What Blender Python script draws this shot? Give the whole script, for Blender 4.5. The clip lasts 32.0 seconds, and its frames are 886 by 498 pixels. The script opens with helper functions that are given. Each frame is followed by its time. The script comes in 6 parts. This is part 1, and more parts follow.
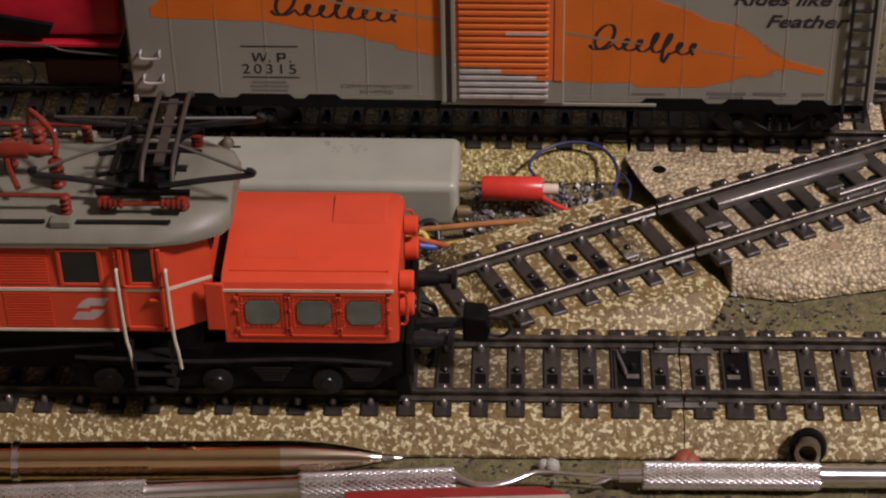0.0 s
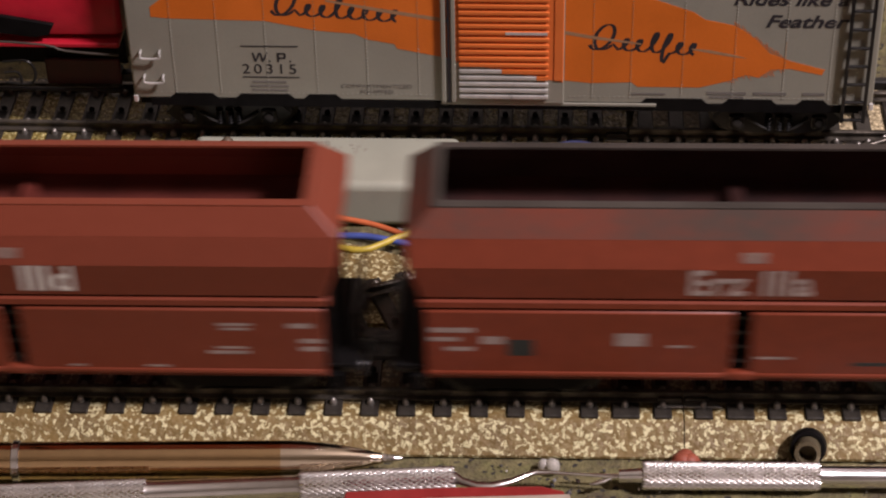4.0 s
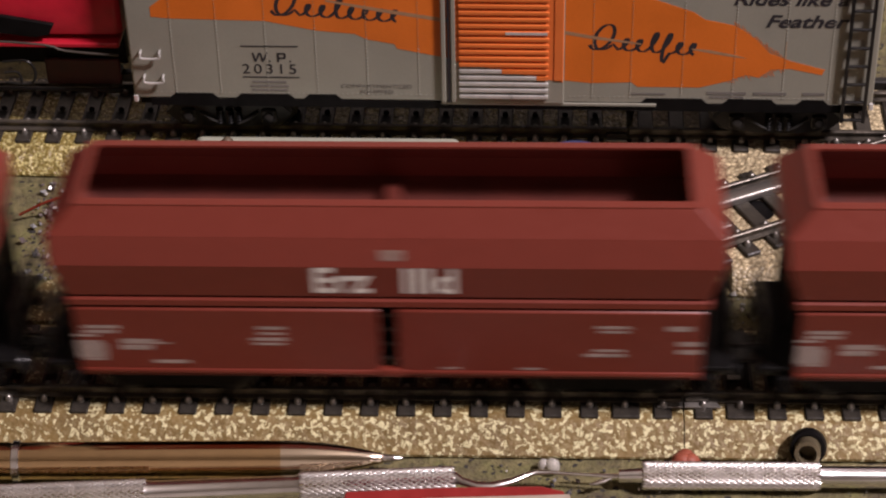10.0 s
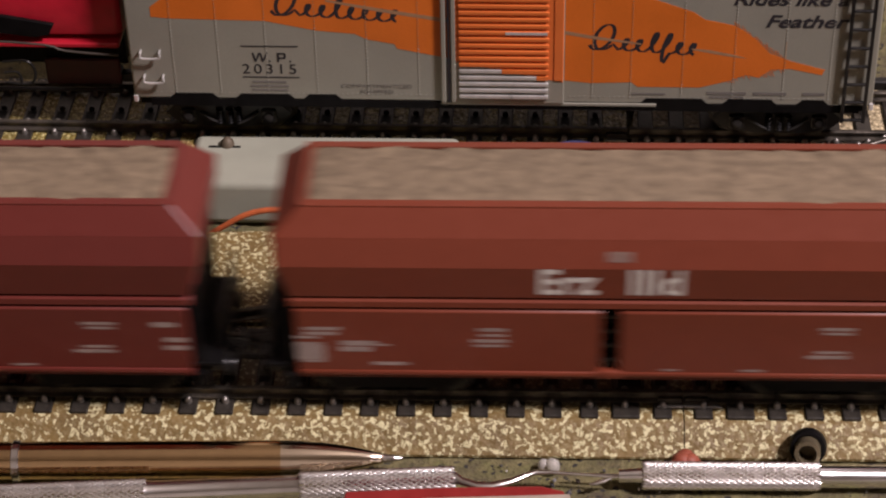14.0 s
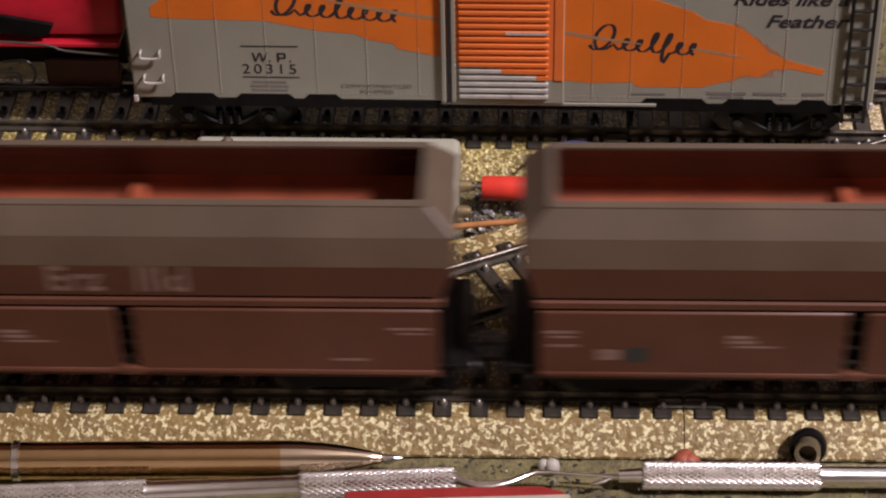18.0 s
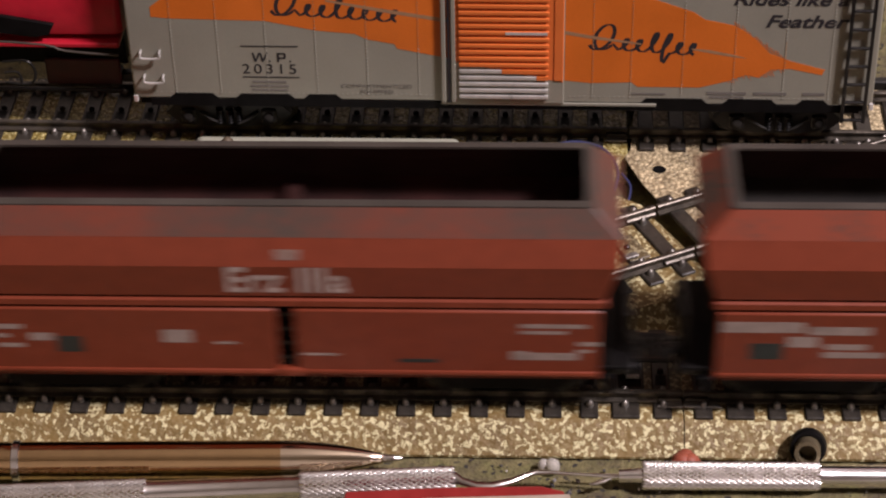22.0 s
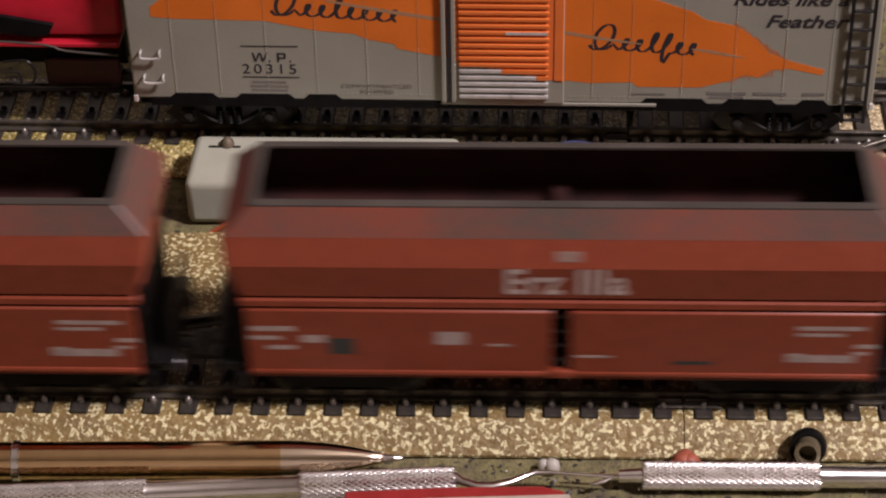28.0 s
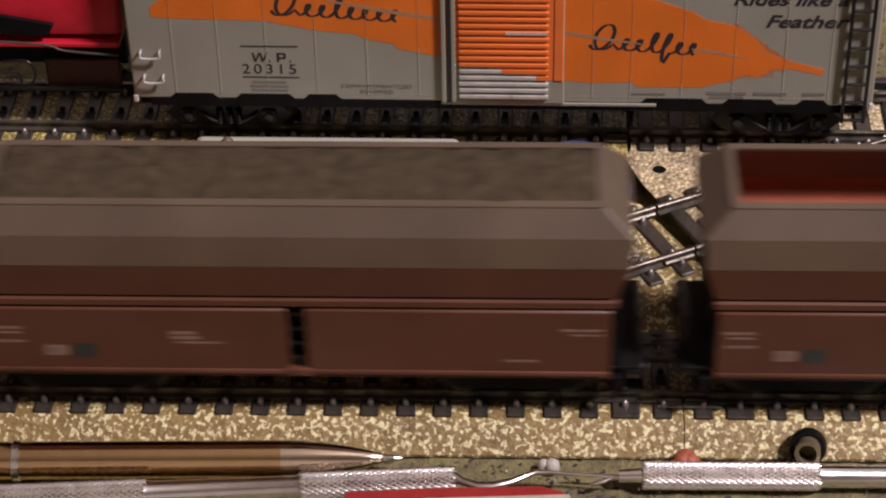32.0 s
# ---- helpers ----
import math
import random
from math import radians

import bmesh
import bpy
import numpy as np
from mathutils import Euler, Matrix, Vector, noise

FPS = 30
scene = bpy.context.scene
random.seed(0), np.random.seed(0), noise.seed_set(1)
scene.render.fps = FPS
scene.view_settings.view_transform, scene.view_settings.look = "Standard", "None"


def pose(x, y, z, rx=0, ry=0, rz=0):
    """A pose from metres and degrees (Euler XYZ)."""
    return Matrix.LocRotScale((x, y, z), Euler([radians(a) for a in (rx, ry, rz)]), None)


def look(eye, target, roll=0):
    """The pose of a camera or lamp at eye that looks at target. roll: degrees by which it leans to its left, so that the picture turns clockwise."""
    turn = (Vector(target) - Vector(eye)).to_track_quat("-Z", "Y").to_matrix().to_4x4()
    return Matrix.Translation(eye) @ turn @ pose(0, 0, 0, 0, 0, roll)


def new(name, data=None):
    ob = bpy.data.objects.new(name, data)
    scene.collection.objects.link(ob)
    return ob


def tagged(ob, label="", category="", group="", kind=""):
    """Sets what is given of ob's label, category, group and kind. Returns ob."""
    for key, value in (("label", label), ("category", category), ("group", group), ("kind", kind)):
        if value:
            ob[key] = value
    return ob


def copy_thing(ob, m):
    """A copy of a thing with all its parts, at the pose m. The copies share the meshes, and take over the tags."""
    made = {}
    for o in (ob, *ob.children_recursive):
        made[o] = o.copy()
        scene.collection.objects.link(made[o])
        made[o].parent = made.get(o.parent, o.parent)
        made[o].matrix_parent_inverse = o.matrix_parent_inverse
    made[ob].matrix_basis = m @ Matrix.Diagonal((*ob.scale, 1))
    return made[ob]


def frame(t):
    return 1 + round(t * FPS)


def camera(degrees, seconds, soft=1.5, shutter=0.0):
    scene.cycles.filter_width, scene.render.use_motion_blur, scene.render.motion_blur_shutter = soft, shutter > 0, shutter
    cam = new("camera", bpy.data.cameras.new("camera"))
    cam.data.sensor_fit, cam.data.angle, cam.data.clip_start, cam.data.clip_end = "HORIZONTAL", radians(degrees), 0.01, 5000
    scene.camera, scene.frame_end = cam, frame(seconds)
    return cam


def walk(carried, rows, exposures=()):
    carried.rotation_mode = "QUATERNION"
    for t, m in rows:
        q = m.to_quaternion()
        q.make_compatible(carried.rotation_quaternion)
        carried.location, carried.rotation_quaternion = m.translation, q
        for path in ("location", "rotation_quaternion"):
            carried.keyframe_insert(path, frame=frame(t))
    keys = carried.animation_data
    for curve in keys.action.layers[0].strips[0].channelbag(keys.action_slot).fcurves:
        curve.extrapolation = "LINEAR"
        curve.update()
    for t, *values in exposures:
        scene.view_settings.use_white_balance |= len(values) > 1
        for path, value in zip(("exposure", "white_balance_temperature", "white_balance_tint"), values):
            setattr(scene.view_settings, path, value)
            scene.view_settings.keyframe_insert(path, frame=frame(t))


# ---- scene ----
cam = camera(23.14, 32.0, soft=2.15, shutter=0.62)
EYE = (0.0, -0.3453, 0.2937)
AIM = (-0.01667, -0.00025, 0.03764)
walk(cam, [(0, look(EYE, AIM, -1.246)), (32, look(EYE, AIM, -1.246))],
     [(0, 0.20), (1.6, 0.28), (2.6, 0.40), (3.4, 0.58), (5.0, 0.72), (12.2, 0.76), (13.2, 0.73), (14.2, 0.64), (16.8, 0.66), (18.0, 0.84), (25.0, 0.74), (32.0, 0.84)])

# ---- light: one warm ceiling lamp in an evening room ----
world = bpy.data.worlds.new("room_air")
scene.world = world
world.use_nodes = True
world.node_tree.nodes["Background"].inputs[0].default_value = (1.0, 0.8, 0.6, 1)
world.node_tree.nodes["Background"].inputs[1].default_value = 0.02
lamp_data = bpy.data.lights.new("ceiling_lamp_light", "AREA")
lamp_data.shape, lamp_data.size, lamp_data.size_y = "RECTANGLE", 0.22, 0.16
lamp_data.energy, lamp_data.color = 26.5, (1.0, 0.86, 0.92)
lamp = new("ceiling_lamp_light", lamp_data)
lamp.matrix_world = look((0.97, -0.42, 1.34), (0, 0.02, 0.02))

# ---- the train's timetable: place of the locomotive's middle, millimetres ----
RAIL = 8.5
GO = [(0.0, -121.6), (0.2, -120.0), (0.4, -115.0), (0.6, -107.2), (0.8, -97.8), (1.0, -87.9), (1.2, -77.8), (1.4, -67.2),
      (1.6, -56.3), (1.8, -44.8), (2.0, -30.8), (2.3, 0.2), (2.5, 21.8), (2.8, 58.5), (3.0, 84.3), (3.2, 112.2), (3.4, 141.8),
      (4.0, 232.2), (5.0, 384.7), (6.0, 541.1), (7.0, 697.5), (8.0, 853.3), (9.0, 1008.3), (10.0, 1165.4), (11.0, 1316.6),
      (12.0, 1468.5), (13.0, 1622.7), (14.0, 1777.5), (15.0, 1931.2), (16.0, 2087.4), (17.0, 2241.1), (18.0, 2396.8),
      (19.0, 2551.6), (20.0, 2704.3), (21.0, 2855.9), (22.0, 3005.4), (23.0, 3156.2), (24.0, 3310.6), (25.0, 3465.5),
      (26.0, 3613.1), (27.0, 3768.4), (28.0, 3926.3), (28.5, 4001.9), (29.0, 4071.5), (29.5, 4136.7), (30.0, 4200.1),
      (31.0, 4327.4), (32.0, 4451.0)]
# distance from each wagon's middle to that of the vehicle before it
PITCH = [190.3, 143.2, 143.2, 145.5, 143.0, 142.1, 143.5, 141.7, 142.9, 141.3, 141.2, 143.2, 144.5, 142.6, 142.6, 141.9,
         143.0, 143.1, 142.6, 145.1, 146.1, 145.9, 147.1, 146.5, 142.5, 142.5, 142.5, 145.1, 144.4, 143.1, 143.9]
# rust red, oxide red, crimson, the same loaded, brown, sooty red, weathered red, lettered red, loaded brown
KINDS = ["weathered"] + ["rust"] * 3 + ["crimson"] * 2 + ["red"] * 4 + ["rust"] + ["rust_load"] + ["crimson_load"] * 2 + ["red_load"] + ["brown_plain"] + ["brown"] * 3 + ["sooty"] + ["weathered"] * 3 \
    + ["lettered"] + ["weathered"] * 5 + ["brown", "brown_load"]


# ---- materials ----
def mat(name, col, rough=0.5, metal=0.0, var=0.18, scale=300.0, bump=0.0, bscale=900.0, col2=None, fine=2500.0, spec=0.5, span=(0.5, 0.9)):
    m = bpy.data.materials.new(name)
    m.use_nodes = True
    nt = m.node_tree
    b = nt.nodes["Principled BSDF"]
    tc = nt.nodes.new("ShaderNodeTexCoord")
    n1 = nt.nodes.new("ShaderNodeTexNoise")
    n1.inputs["Scale"].default_value, n1.inputs["Detail"].default_value = scale, 5
    n2 = nt.nodes.new("ShaderNodeTexNoise")
    n2.inputs["Scale"].default_value, n2.inputs["Detail"].default_value = fine, 3
    nt.links.new(tc.outputs["Object"], n1.inputs["Vector"])
    nt.links.new(tc.outputs["Object"], n2.inputs["Vector"])
    add = nt.nodes.new("ShaderNodeMath")
    add.operation = "MULTIPLY_ADD"
    nt.links.new(n2.outputs["Fac"], add.inputs[0])
    add.inputs[1].default_value = 0.4
    nt.links.new(n1.outputs["Fac"], add.inputs[2])
    ramp = nt.nodes.new("ShaderNodeValToRGB")
    lo = col2 or tuple(c * (1 - var) for c in col)
    hi = tuple(min(1, c * (1 + var)) for c in col) if col2 is None else col
    ramp.color_ramp.elements[0].position, ramp.color_ramp.elements[1].position = span
    ramp.color_ramp.elements[0].color, ramp.color_ramp.elements[1].color = (*lo, 1), (*hi, 1)
    nt.links.new(add.outputs[0], ramp.inputs[0])
    nt.links.new(ramp.outputs[0], b.inputs["Base Color"])
    rr = nt.nodes.new("ShaderNodeMapRange")
    rr.inputs["To Min"].default_value, rr.inputs["To Max"].default_value = rough * 0.8, min(1, rough * 1.2)
    nt.links.new(n1.outputs["Fac"], rr.inputs["Value"])
    nt.links.new(rr.outputs[0], b.inputs["Roughness"])
    b.inputs["Metallic"].default_value = metal
    b.inputs["Specular IOR Level"].default_value = spec
    if bump:
        n3 = nt.nodes.new("ShaderNodeTexNoise")
        n3.inputs["Scale"].default_value, n3.inputs["Detail"].default_value = bscale, 4
        nt.links.new(tc.outputs["Object"], n3.inputs["Vector"])
        bp = nt.nodes.new("ShaderNodeBump")
        bp.inputs["Strength"].default_value, bp.inputs["Distance"].default_value = bump, 0.0006
        nt.links.new(n3.outputs["Fac"], bp.inputs["Height"])
        nt.links.new(bp.outputs[0], b.inputs["Normal"])
    return m


def speckle(name, base, base2, flake, scale=1080.0, cut=0.47, rough=0.55, bump=0.25):
    """Printed tin ballast: a brown ground with pale torn flakes."""
    m = mat(name, base, rough, var=0.2, col2=base2, scale=120, fine=2000)
    nt = m.node_tree
    b = nt.nodes["Principled BSDF"]
    old = b.inputs["Base Color"].links[0].from_socket
    tc = nt.nodes["Texture Coordinate"]
    # torn islands of a noise, cut apart by thin seams
    wn = nt.nodes.new("ShaderNodeTexNoise")
    wn.inputs["Scale"].default_value, wn.inputs["Detail"].default_value = scale * 0.9, 2
    nt.links.new(tc.outputs["Object"], wn.inputs["Vector"])
    wv = nt.nodes.new("ShaderNodeVectorMath")
    wv.operation = "MULTIPLY_ADD"
    nt.links.new(wn.outputs["Color"], wv.inputs[0])
    wv.inputs[1].default_value = (0.8 / scale,) * 3
    nt.links.new(tc.outputs["Object"], wv.inputs[2])
    isle = nt.nodes.new("ShaderNodeTexNoise")
    isle.inputs["Scale"].default_value, isle.inputs["Detail"].default_value, isle.inputs["Roughness"].default_value = scale, 1.5, 0.45
    nt.links.new(wv.outputs[0], isle.inputs["Vector"])
    edge = nt.nodes.new("ShaderNodeTexVoronoi")
    edge.feature = "DISTANCE_TO_EDGE"
    edge.inputs["Scale"].default_value = scale * 0.8
    nt.links.new(wv.outputs[0], edge.inputs["Vector"])
    disc = nt.nodes.new("ShaderNodeMapRange")
    disc.inputs["From Min"].default_value, disc.inputs["From Max"].default_value = cut, cut + 0.02
    nt.links.new(isle.outputs["Fac"], disc.inputs["Value"])
    seam = nt.nodes.new("ShaderNodeMapRange")
    seam.inputs["From Min"].default_value, seam.inputs["From Max"].default_value = 0.02, 0.05
    nt.links.new(edge.outputs["Distance"], seam.inputs["Value"])
    n = nt.nodes.new("ShaderNodeMath")
    n.operation = "MULTIPLY"
    nt.links.new(disc.outputs[0], n.inputs[0])
    nt.links.new(seam.outputs[0], n.inputs[1])
    small = nt.nodes.new("ShaderNodeTexVoronoi")
    small.inputs["Scale"].default_value = scale * 1.7
    nt.links.new(wv.outputs[0], small.inputs["Vector"])
    grain = nt.nodes.new("ShaderNodeSeparateColor")
    nt.links.new(small.outputs["Color"], grain.inputs[0])
    gmix = nt.nodes.new("ShaderNodeMapRange")
    gmix.inputs["From Min"].default_value, gmix.inputs["From Max"].default_value = 0.55, 1.0
    gmix.inputs["To Max"].default_value = 0.2
    nt.links.new(grain.outputs[1], gmix.inputs["Value"])
    ground = nt.nodes.new("ShaderNodeMix")
    ground.data_type = "RGBA"
    nt.links.new(gmix.outputs[0], ground.inputs[0])
    nt.links.new(old, ground.inputs[6])
    ground.inputs[7].default_value = (*[c * 0.8 for c in flake], 1)
    old = ground.outputs[2]
    tone = nt.nodes.new("ShaderNodeTexNoise")
    tone.inputs["Scale"].default_value = 260
    nt.links.new(tc.outputs["Object"], tone.inputs["Vector"])
    fl = nt.nodes.new("ShaderNodeMix")
    fl.data_type = "RGBA"
    fl.inputs[6].default_value, fl.inputs[7].default_value = (*[c * 0.72 for c in flake], 1), (*flake, 1)
    nt.links.new(tone.outputs["Fac"], fl.inputs[0])
    mx = nt.nodes.new("ShaderNodeMix")
    mx.data_type = "RGBA"
    nt.links.new(n.outputs[0], mx.inputs[0])
    nt.links.new(old, mx.inputs[6])
    nt.links.new(fl.outputs[2], mx.inputs[7])
    nt.links.new(mx.outputs[2], b.inputs["Base Color"])
    if bump:
        bp = nt.nodes.new("ShaderNodeBump")
        bp.inputs["Strength"].default_value, bp.inputs["Distance"].default_value = bump, 0.0004
        nt.links.new(n.outputs[0], bp.inputs["Height"])
        dent = nt.nodes.new("ShaderNodeTexNoise")
        dent.inputs["Scale"].default_value, dent.inputs["Detail"].default_value = 650, 3
        nt.links.new(tc.outputs["Object"], dent.inputs["Vector"])
        bp2 = nt.nodes.new("ShaderNodeBump")
        bp2.inputs["Strength"].default_value, bp2.inputs["Distance"].default_value = min(1.0, bump), 0.0012
        nt.links.new(dent.outputs["Fac"], bp2.inputs["Height"])
        nt.links.new(bp.outputs[0], bp2.inputs["Normal"])
        nt.links.new(bp2.outputs[0], b.inputs["Normal"])
    return m


def gravel(name, dark, light, scale=980.0):
    """Embossed, sanded roadbed: uneven warm grains with thin dark seams, glossy on their crowns."""
    m = mat(name, light, 0.48, var=0.25, scale=150)
    nt = m.node_tree
    b = nt.nodes["Principled BSDF"]
    old = b.inputs["Base Color"].links[0].from_socket
    tc = nt.nodes["Texture Coordinate"]
    wn = nt.nodes.new("ShaderNodeTexNoise")
    wn.inputs["Scale"].default_value, wn.inputs["Detail"].default_value = scale * 0.5, 2
    nt.links.new(tc.outputs["Object"], wn.inputs["Vector"])
    wv = nt.nodes.new("ShaderNodeVectorMath")
    wv.operation = "MULTIPLY_ADD"
    nt.links.new(wn.outputs["Color"], wv.inputs[0])
    wv.inputs[1].default_value = (1.2 / scale,) * 3
    nt.links.new(tc.outputs["Object"], wv.inputs[2])
    v = nt.nodes.new("ShaderNodeTexVoronoi")
    v.inputs["Scale"].default_value = scale
    nt.links.new(wv.outputs[0], v.inputs["Vector"])
    r = nt.nodes.new("ShaderNodeValToRGB")
    r.color_ramp.elements[0].position, r.color_ramp.elements[1].position = 0.38, 0.85
    r.color_ramp.elements[0].color, r.color_ramp.elements[1].color = (0, 0, 0, 1), (1, 1, 1, 1)
    nt.links.new(v.outputs["Distance"], r.inputs[0])
    tone = nt.nodes.new("ShaderNodeSeparateColor")
    nt.links.new(v.outputs["Color"], tone.inputs[0])
    own = nt.nodes.new("ShaderNodeMapRange")
    own.inputs["To Min"].default_value, own.inputs["To Max"].default_value = 0.55, 1.2
    nt.links.new(tone.outputs[0], own.inputs["Value"])
    tint = nt.nodes.new("ShaderNodeVectorMath")
    tint.operation = "SCALE"
    nt.links.new(old, tint.inputs[0])
    nt.links.new(own.outputs[0], tint.inputs["Scale"])
    mx = nt.nodes.new("ShaderNodeMix")
    mx.data_type = "RGBA"
    mx.inputs[7].default_value = (*dark, 1)
    nt.links.new(r.outputs[0], mx.inputs[0])
    nt.links.new(tint.outputs[0], mx.inputs[6])
    nt.links.new(mx.outputs[2], b.inputs["Base Color"])
    inv = nt.nodes.new("ShaderNodeMath")
    inv.operation = "SUBTRACT"
    inv.inputs[0].default_value = 1.0
    nt.links.new(v.outputs["Distance"], inv.inputs[1])
    bp = nt.nodes.new("ShaderNodeBump")
    bp.inputs["Strength"].default_value, bp.inputs["Distance"].default_value = 0.75, 0.0007
    nt.links.new(inv.outputs[0], bp.inputs["Height"])
    nt.links.new(bp.outputs[0], b.inputs["Normal"])
    return m


def crumbs(name):
    """Loose scenic ballast: each crumb smoky, grey, tan or glassy white."""
    m = mat(name, (0.2, 0.2, 0.19), 0.22, var=0.3, scale=350)
    nt = m.node_tree
    b = nt.nodes["Principled BSDF"]
    geo = nt.nodes.new("ShaderNodeNewGeometry")
    ramp = nt.nodes.new("ShaderNodeValToRGB")
    ramp.color_ramp.interpolation = "CONSTANT"
    for i, (p, c) in enumerate(((0.0, (0.07, 0.068, 0.07)), (0.2, (0.13, 0.105, 0.10)), (0.48, (0.20, 0.15, 0.085)), (0.66, (0.26, 0.26, 0.26)), (0.9, (0.62, 0.60, 0.56)))):
        e = ramp.color_ramp.elements[i] if i < 2 else ramp.color_ramp.elements.new(p)
        e.position, e.color = p, (*c, 1)
    nt.links.new(geo.outputs["Random Per Island"], ramp.inputs[0])
    nt.links.new(ramp.outputs[0], b.inputs["Base Color"])
    return m


def turf(name):
    """Dyed sawdust: olive tufts over brown earth with dark and pale crumbs."""
    m = mat(name, (0.15, 0.14, 0.05), 0.9, col2=(0.075, 0.058, 0.034), scale=150, fine=1100, bump=1.0, bscale=1100)
    nt = m.node_tree
    b = nt.nodes["Principled BSDF"]
    old = b.inputs["Base Color"].links[0].from_socket
    tc = nt.nodes["Texture Coordinate"]
    tuft = nt.nodes.new("ShaderNodeTexNoise")
    tuft.inputs["Scale"].default_value, tuft.inputs["Detail"].default_value = 320, 6
    nt.links.new(tc.outputs["Object"], tuft.inputs["Vector"])
    hold = nt.nodes.new("ShaderNodeMapRange")
    hold.inputs["From Min"].default_value, hold.inputs["From Max"].default_value = 0.46, 0.66
    nt.links.new(tuft.outputs["Fac"], hold.inputs["Value"])
    mx = nt.nodes.new("ShaderNodeMix")
    mx.data_type = "RGBA"
    mx.inputs[7].default_value = (0.170, 0.145, 0.064, 1)
    nt.links.new(hold.outputs[0], mx.inputs[0])
    nt.links.new(old, mx.inputs[6])
    grit = nt.nodes.new("ShaderNodeTexVoronoi")
    grit.inputs["Scale"].default_value = 1100
    nt.links.new(tc.outputs["Object"], grit.inputs["Vector"])
    pick = nt.nodes.new("ShaderNodeSeparateColor")
    nt.links.new(grit.outputs["Color"], pick.inputs[0])
    few = nt.nodes.new("ShaderNodeMapRange")
    few.inputs["From Min"].default_value, few.inputs["From Max"].default_value = 0.93, 0.95
    nt.links.new(pick.outputs[0], few.inputs["Value"])
    mx2 = nt.nodes.new("ShaderNodeMix")
    mx2.data_type = "RGBA"
    mx2.inputs[7].default_value = (0.025, 0.022, 0.018, 1)
    nt.links.new(few.outputs[0], mx2.inputs[0])
    nt.links.new(mx.outputs[2], mx2.inputs[6])
    nt.links.new(mx2.outputs[2], b.inputs["Base Color"])
    return m


M_BALLAST = speckle("printed_ballast", (0.205, 0.137, 0.042), (0.14, 0.092, 0.031), (0.68, 0.62, 0.35), scale=920, cut=0.545, rough=0.58, bump=0.4)
M_BALLAST_Y = speckle("yellowed_ballast", (0.27, 0.205, 0.055), (0.17, 0.125, 0.038), (0.72, 0.62, 0.26), scale=1250, cut=0.51, rough=0.26, bump=1.0)
M_DIRTY = speckle("grimy_ballast", (0.135, 0.098, 0.044), (0.075, 0.054, 0.027), (0.42, 0.37, 0.22), scale=920, cut=0.55, rough=0.5)
M_DUSTY = speckle("dusty_ballast", (0.185, 0.135, 0.058), (0.115, 0.082, 0.038), (0.54, 0.48, 0.29), scale=920, cut=0.545, rough=0.5)
M_GRAVEL = gravel("sanded_roadbed", (0.21, 0.16, 0.09), (0.58, 0.475, 0.285))
M_STEEL = mat("worn_rail_steel", (0.090, 0.078, 0.062), 0.36, 0.6, var=0.5, scale=260, bump=0.15)
M_GUIDE = mat("polished_guide_steel", (0.20, 0.185, 0.165), 0.30, 0.7, var=0.2, scale=90)
M_SLEEPER = mat("black_sleeper_enamel", (0.020, 0.017, 0.014), 0.40, spec=0.32, col2=(0.048, 0.042, 0.033), scale=240, bump=0.2)
M_PLATE = mat("dull_joiner_plate", (0.17, 0.158, 0.14), 0.42, 0.25, var=0.35)
M_CLIP = mat("bare_clip_metal", (0.25, 0.235, 0.21), 0.32, 0.7, var=0.4)
M_GROUND = turf("dyed_sawdust_turf")
M_STONE = crumbs("loose_ballast_stone")
M_BLACK = mat("matt_black_plastic", (0.0055, 0.0050, 0.0050), 0.5, var=0.3, spec=0.09)
M_BLACKMETAL = mat("blackened_metal", (0.016, 0.0148, 0.0142), 0.34, 0.3, var=0.3)
M_ORANGE = mat("blood_orange_plastic", (0.60, 0.066, 0.026), 0.36, spec=0.3, var=0.06, scale=120)
M_CREAM = mat("cream_trim_paint", (0.62, 0.55, 0.42), 0.45, var=0.12)
M_ROOF = mat("pebble_grey_roof", (0.168, 0.162, 0.120), 0.48, var=0.12, scale=150)
M_ROOFBOX = mat("umber_roof_hatch", (0.017, 0.015, 0.008), 0.7, spec=0.1, var=0.25)
M_ARM = mat("grey_arm_metal", (0.075, 0.066, 0.055), 0.6, 0.0)
M_COLLECTOR = mat("worn_collector_metal", (0.045, 0.034, 0.025), 0.6, 0.1)
M_INSUL = mat("red_brown_insulator", (0.17, 0.022, 0.011), 0.22, var=0.2)
M_GLASS = mat("dark_window_glass", (0.022, 0.022, 0.020), 0.08, var=0.1)
M_GRILLE = mat("grey_green_grille", (0.20, 0.215, 0.165), 0.5, var=0.2)
M_PRINT = mat("thin_grey_print", (0.30, 0.235, 0.21), 0.5, var=0.2)
M_FADED = mat("faded_white_print", (0.44, 0.35, 0.32), 0.5, var=0.25, scale=500)
M_DUSTPRINT = mat("dusty_worn_print", (0.20, 0.125, 0.10), 0.5, var=0.3, scale=400)
M_WHITE = mat("white_print", (0.74, 0.71, 0.66), 0.5, var=0.08)
M_REDWAG = mat("oxide_red_plastic", (0.148, 0.0240, 0.0142), 0.40, spec=0.42, var=0.05, scale=420, bump=0.05)
M_RUSTWAG = mat("rust_red_plastic", (0.168, 0.0345, 0.0160), 0.44, spec=0.38, var=0.05, scale=420, bump=0.05)
M_CRIMWAG = mat("crimson_oxide_plastic", (0.124, 0.0185, 0.0128), 0.42, spec=0.5, var=0.05, scale=420, bump=0.05)
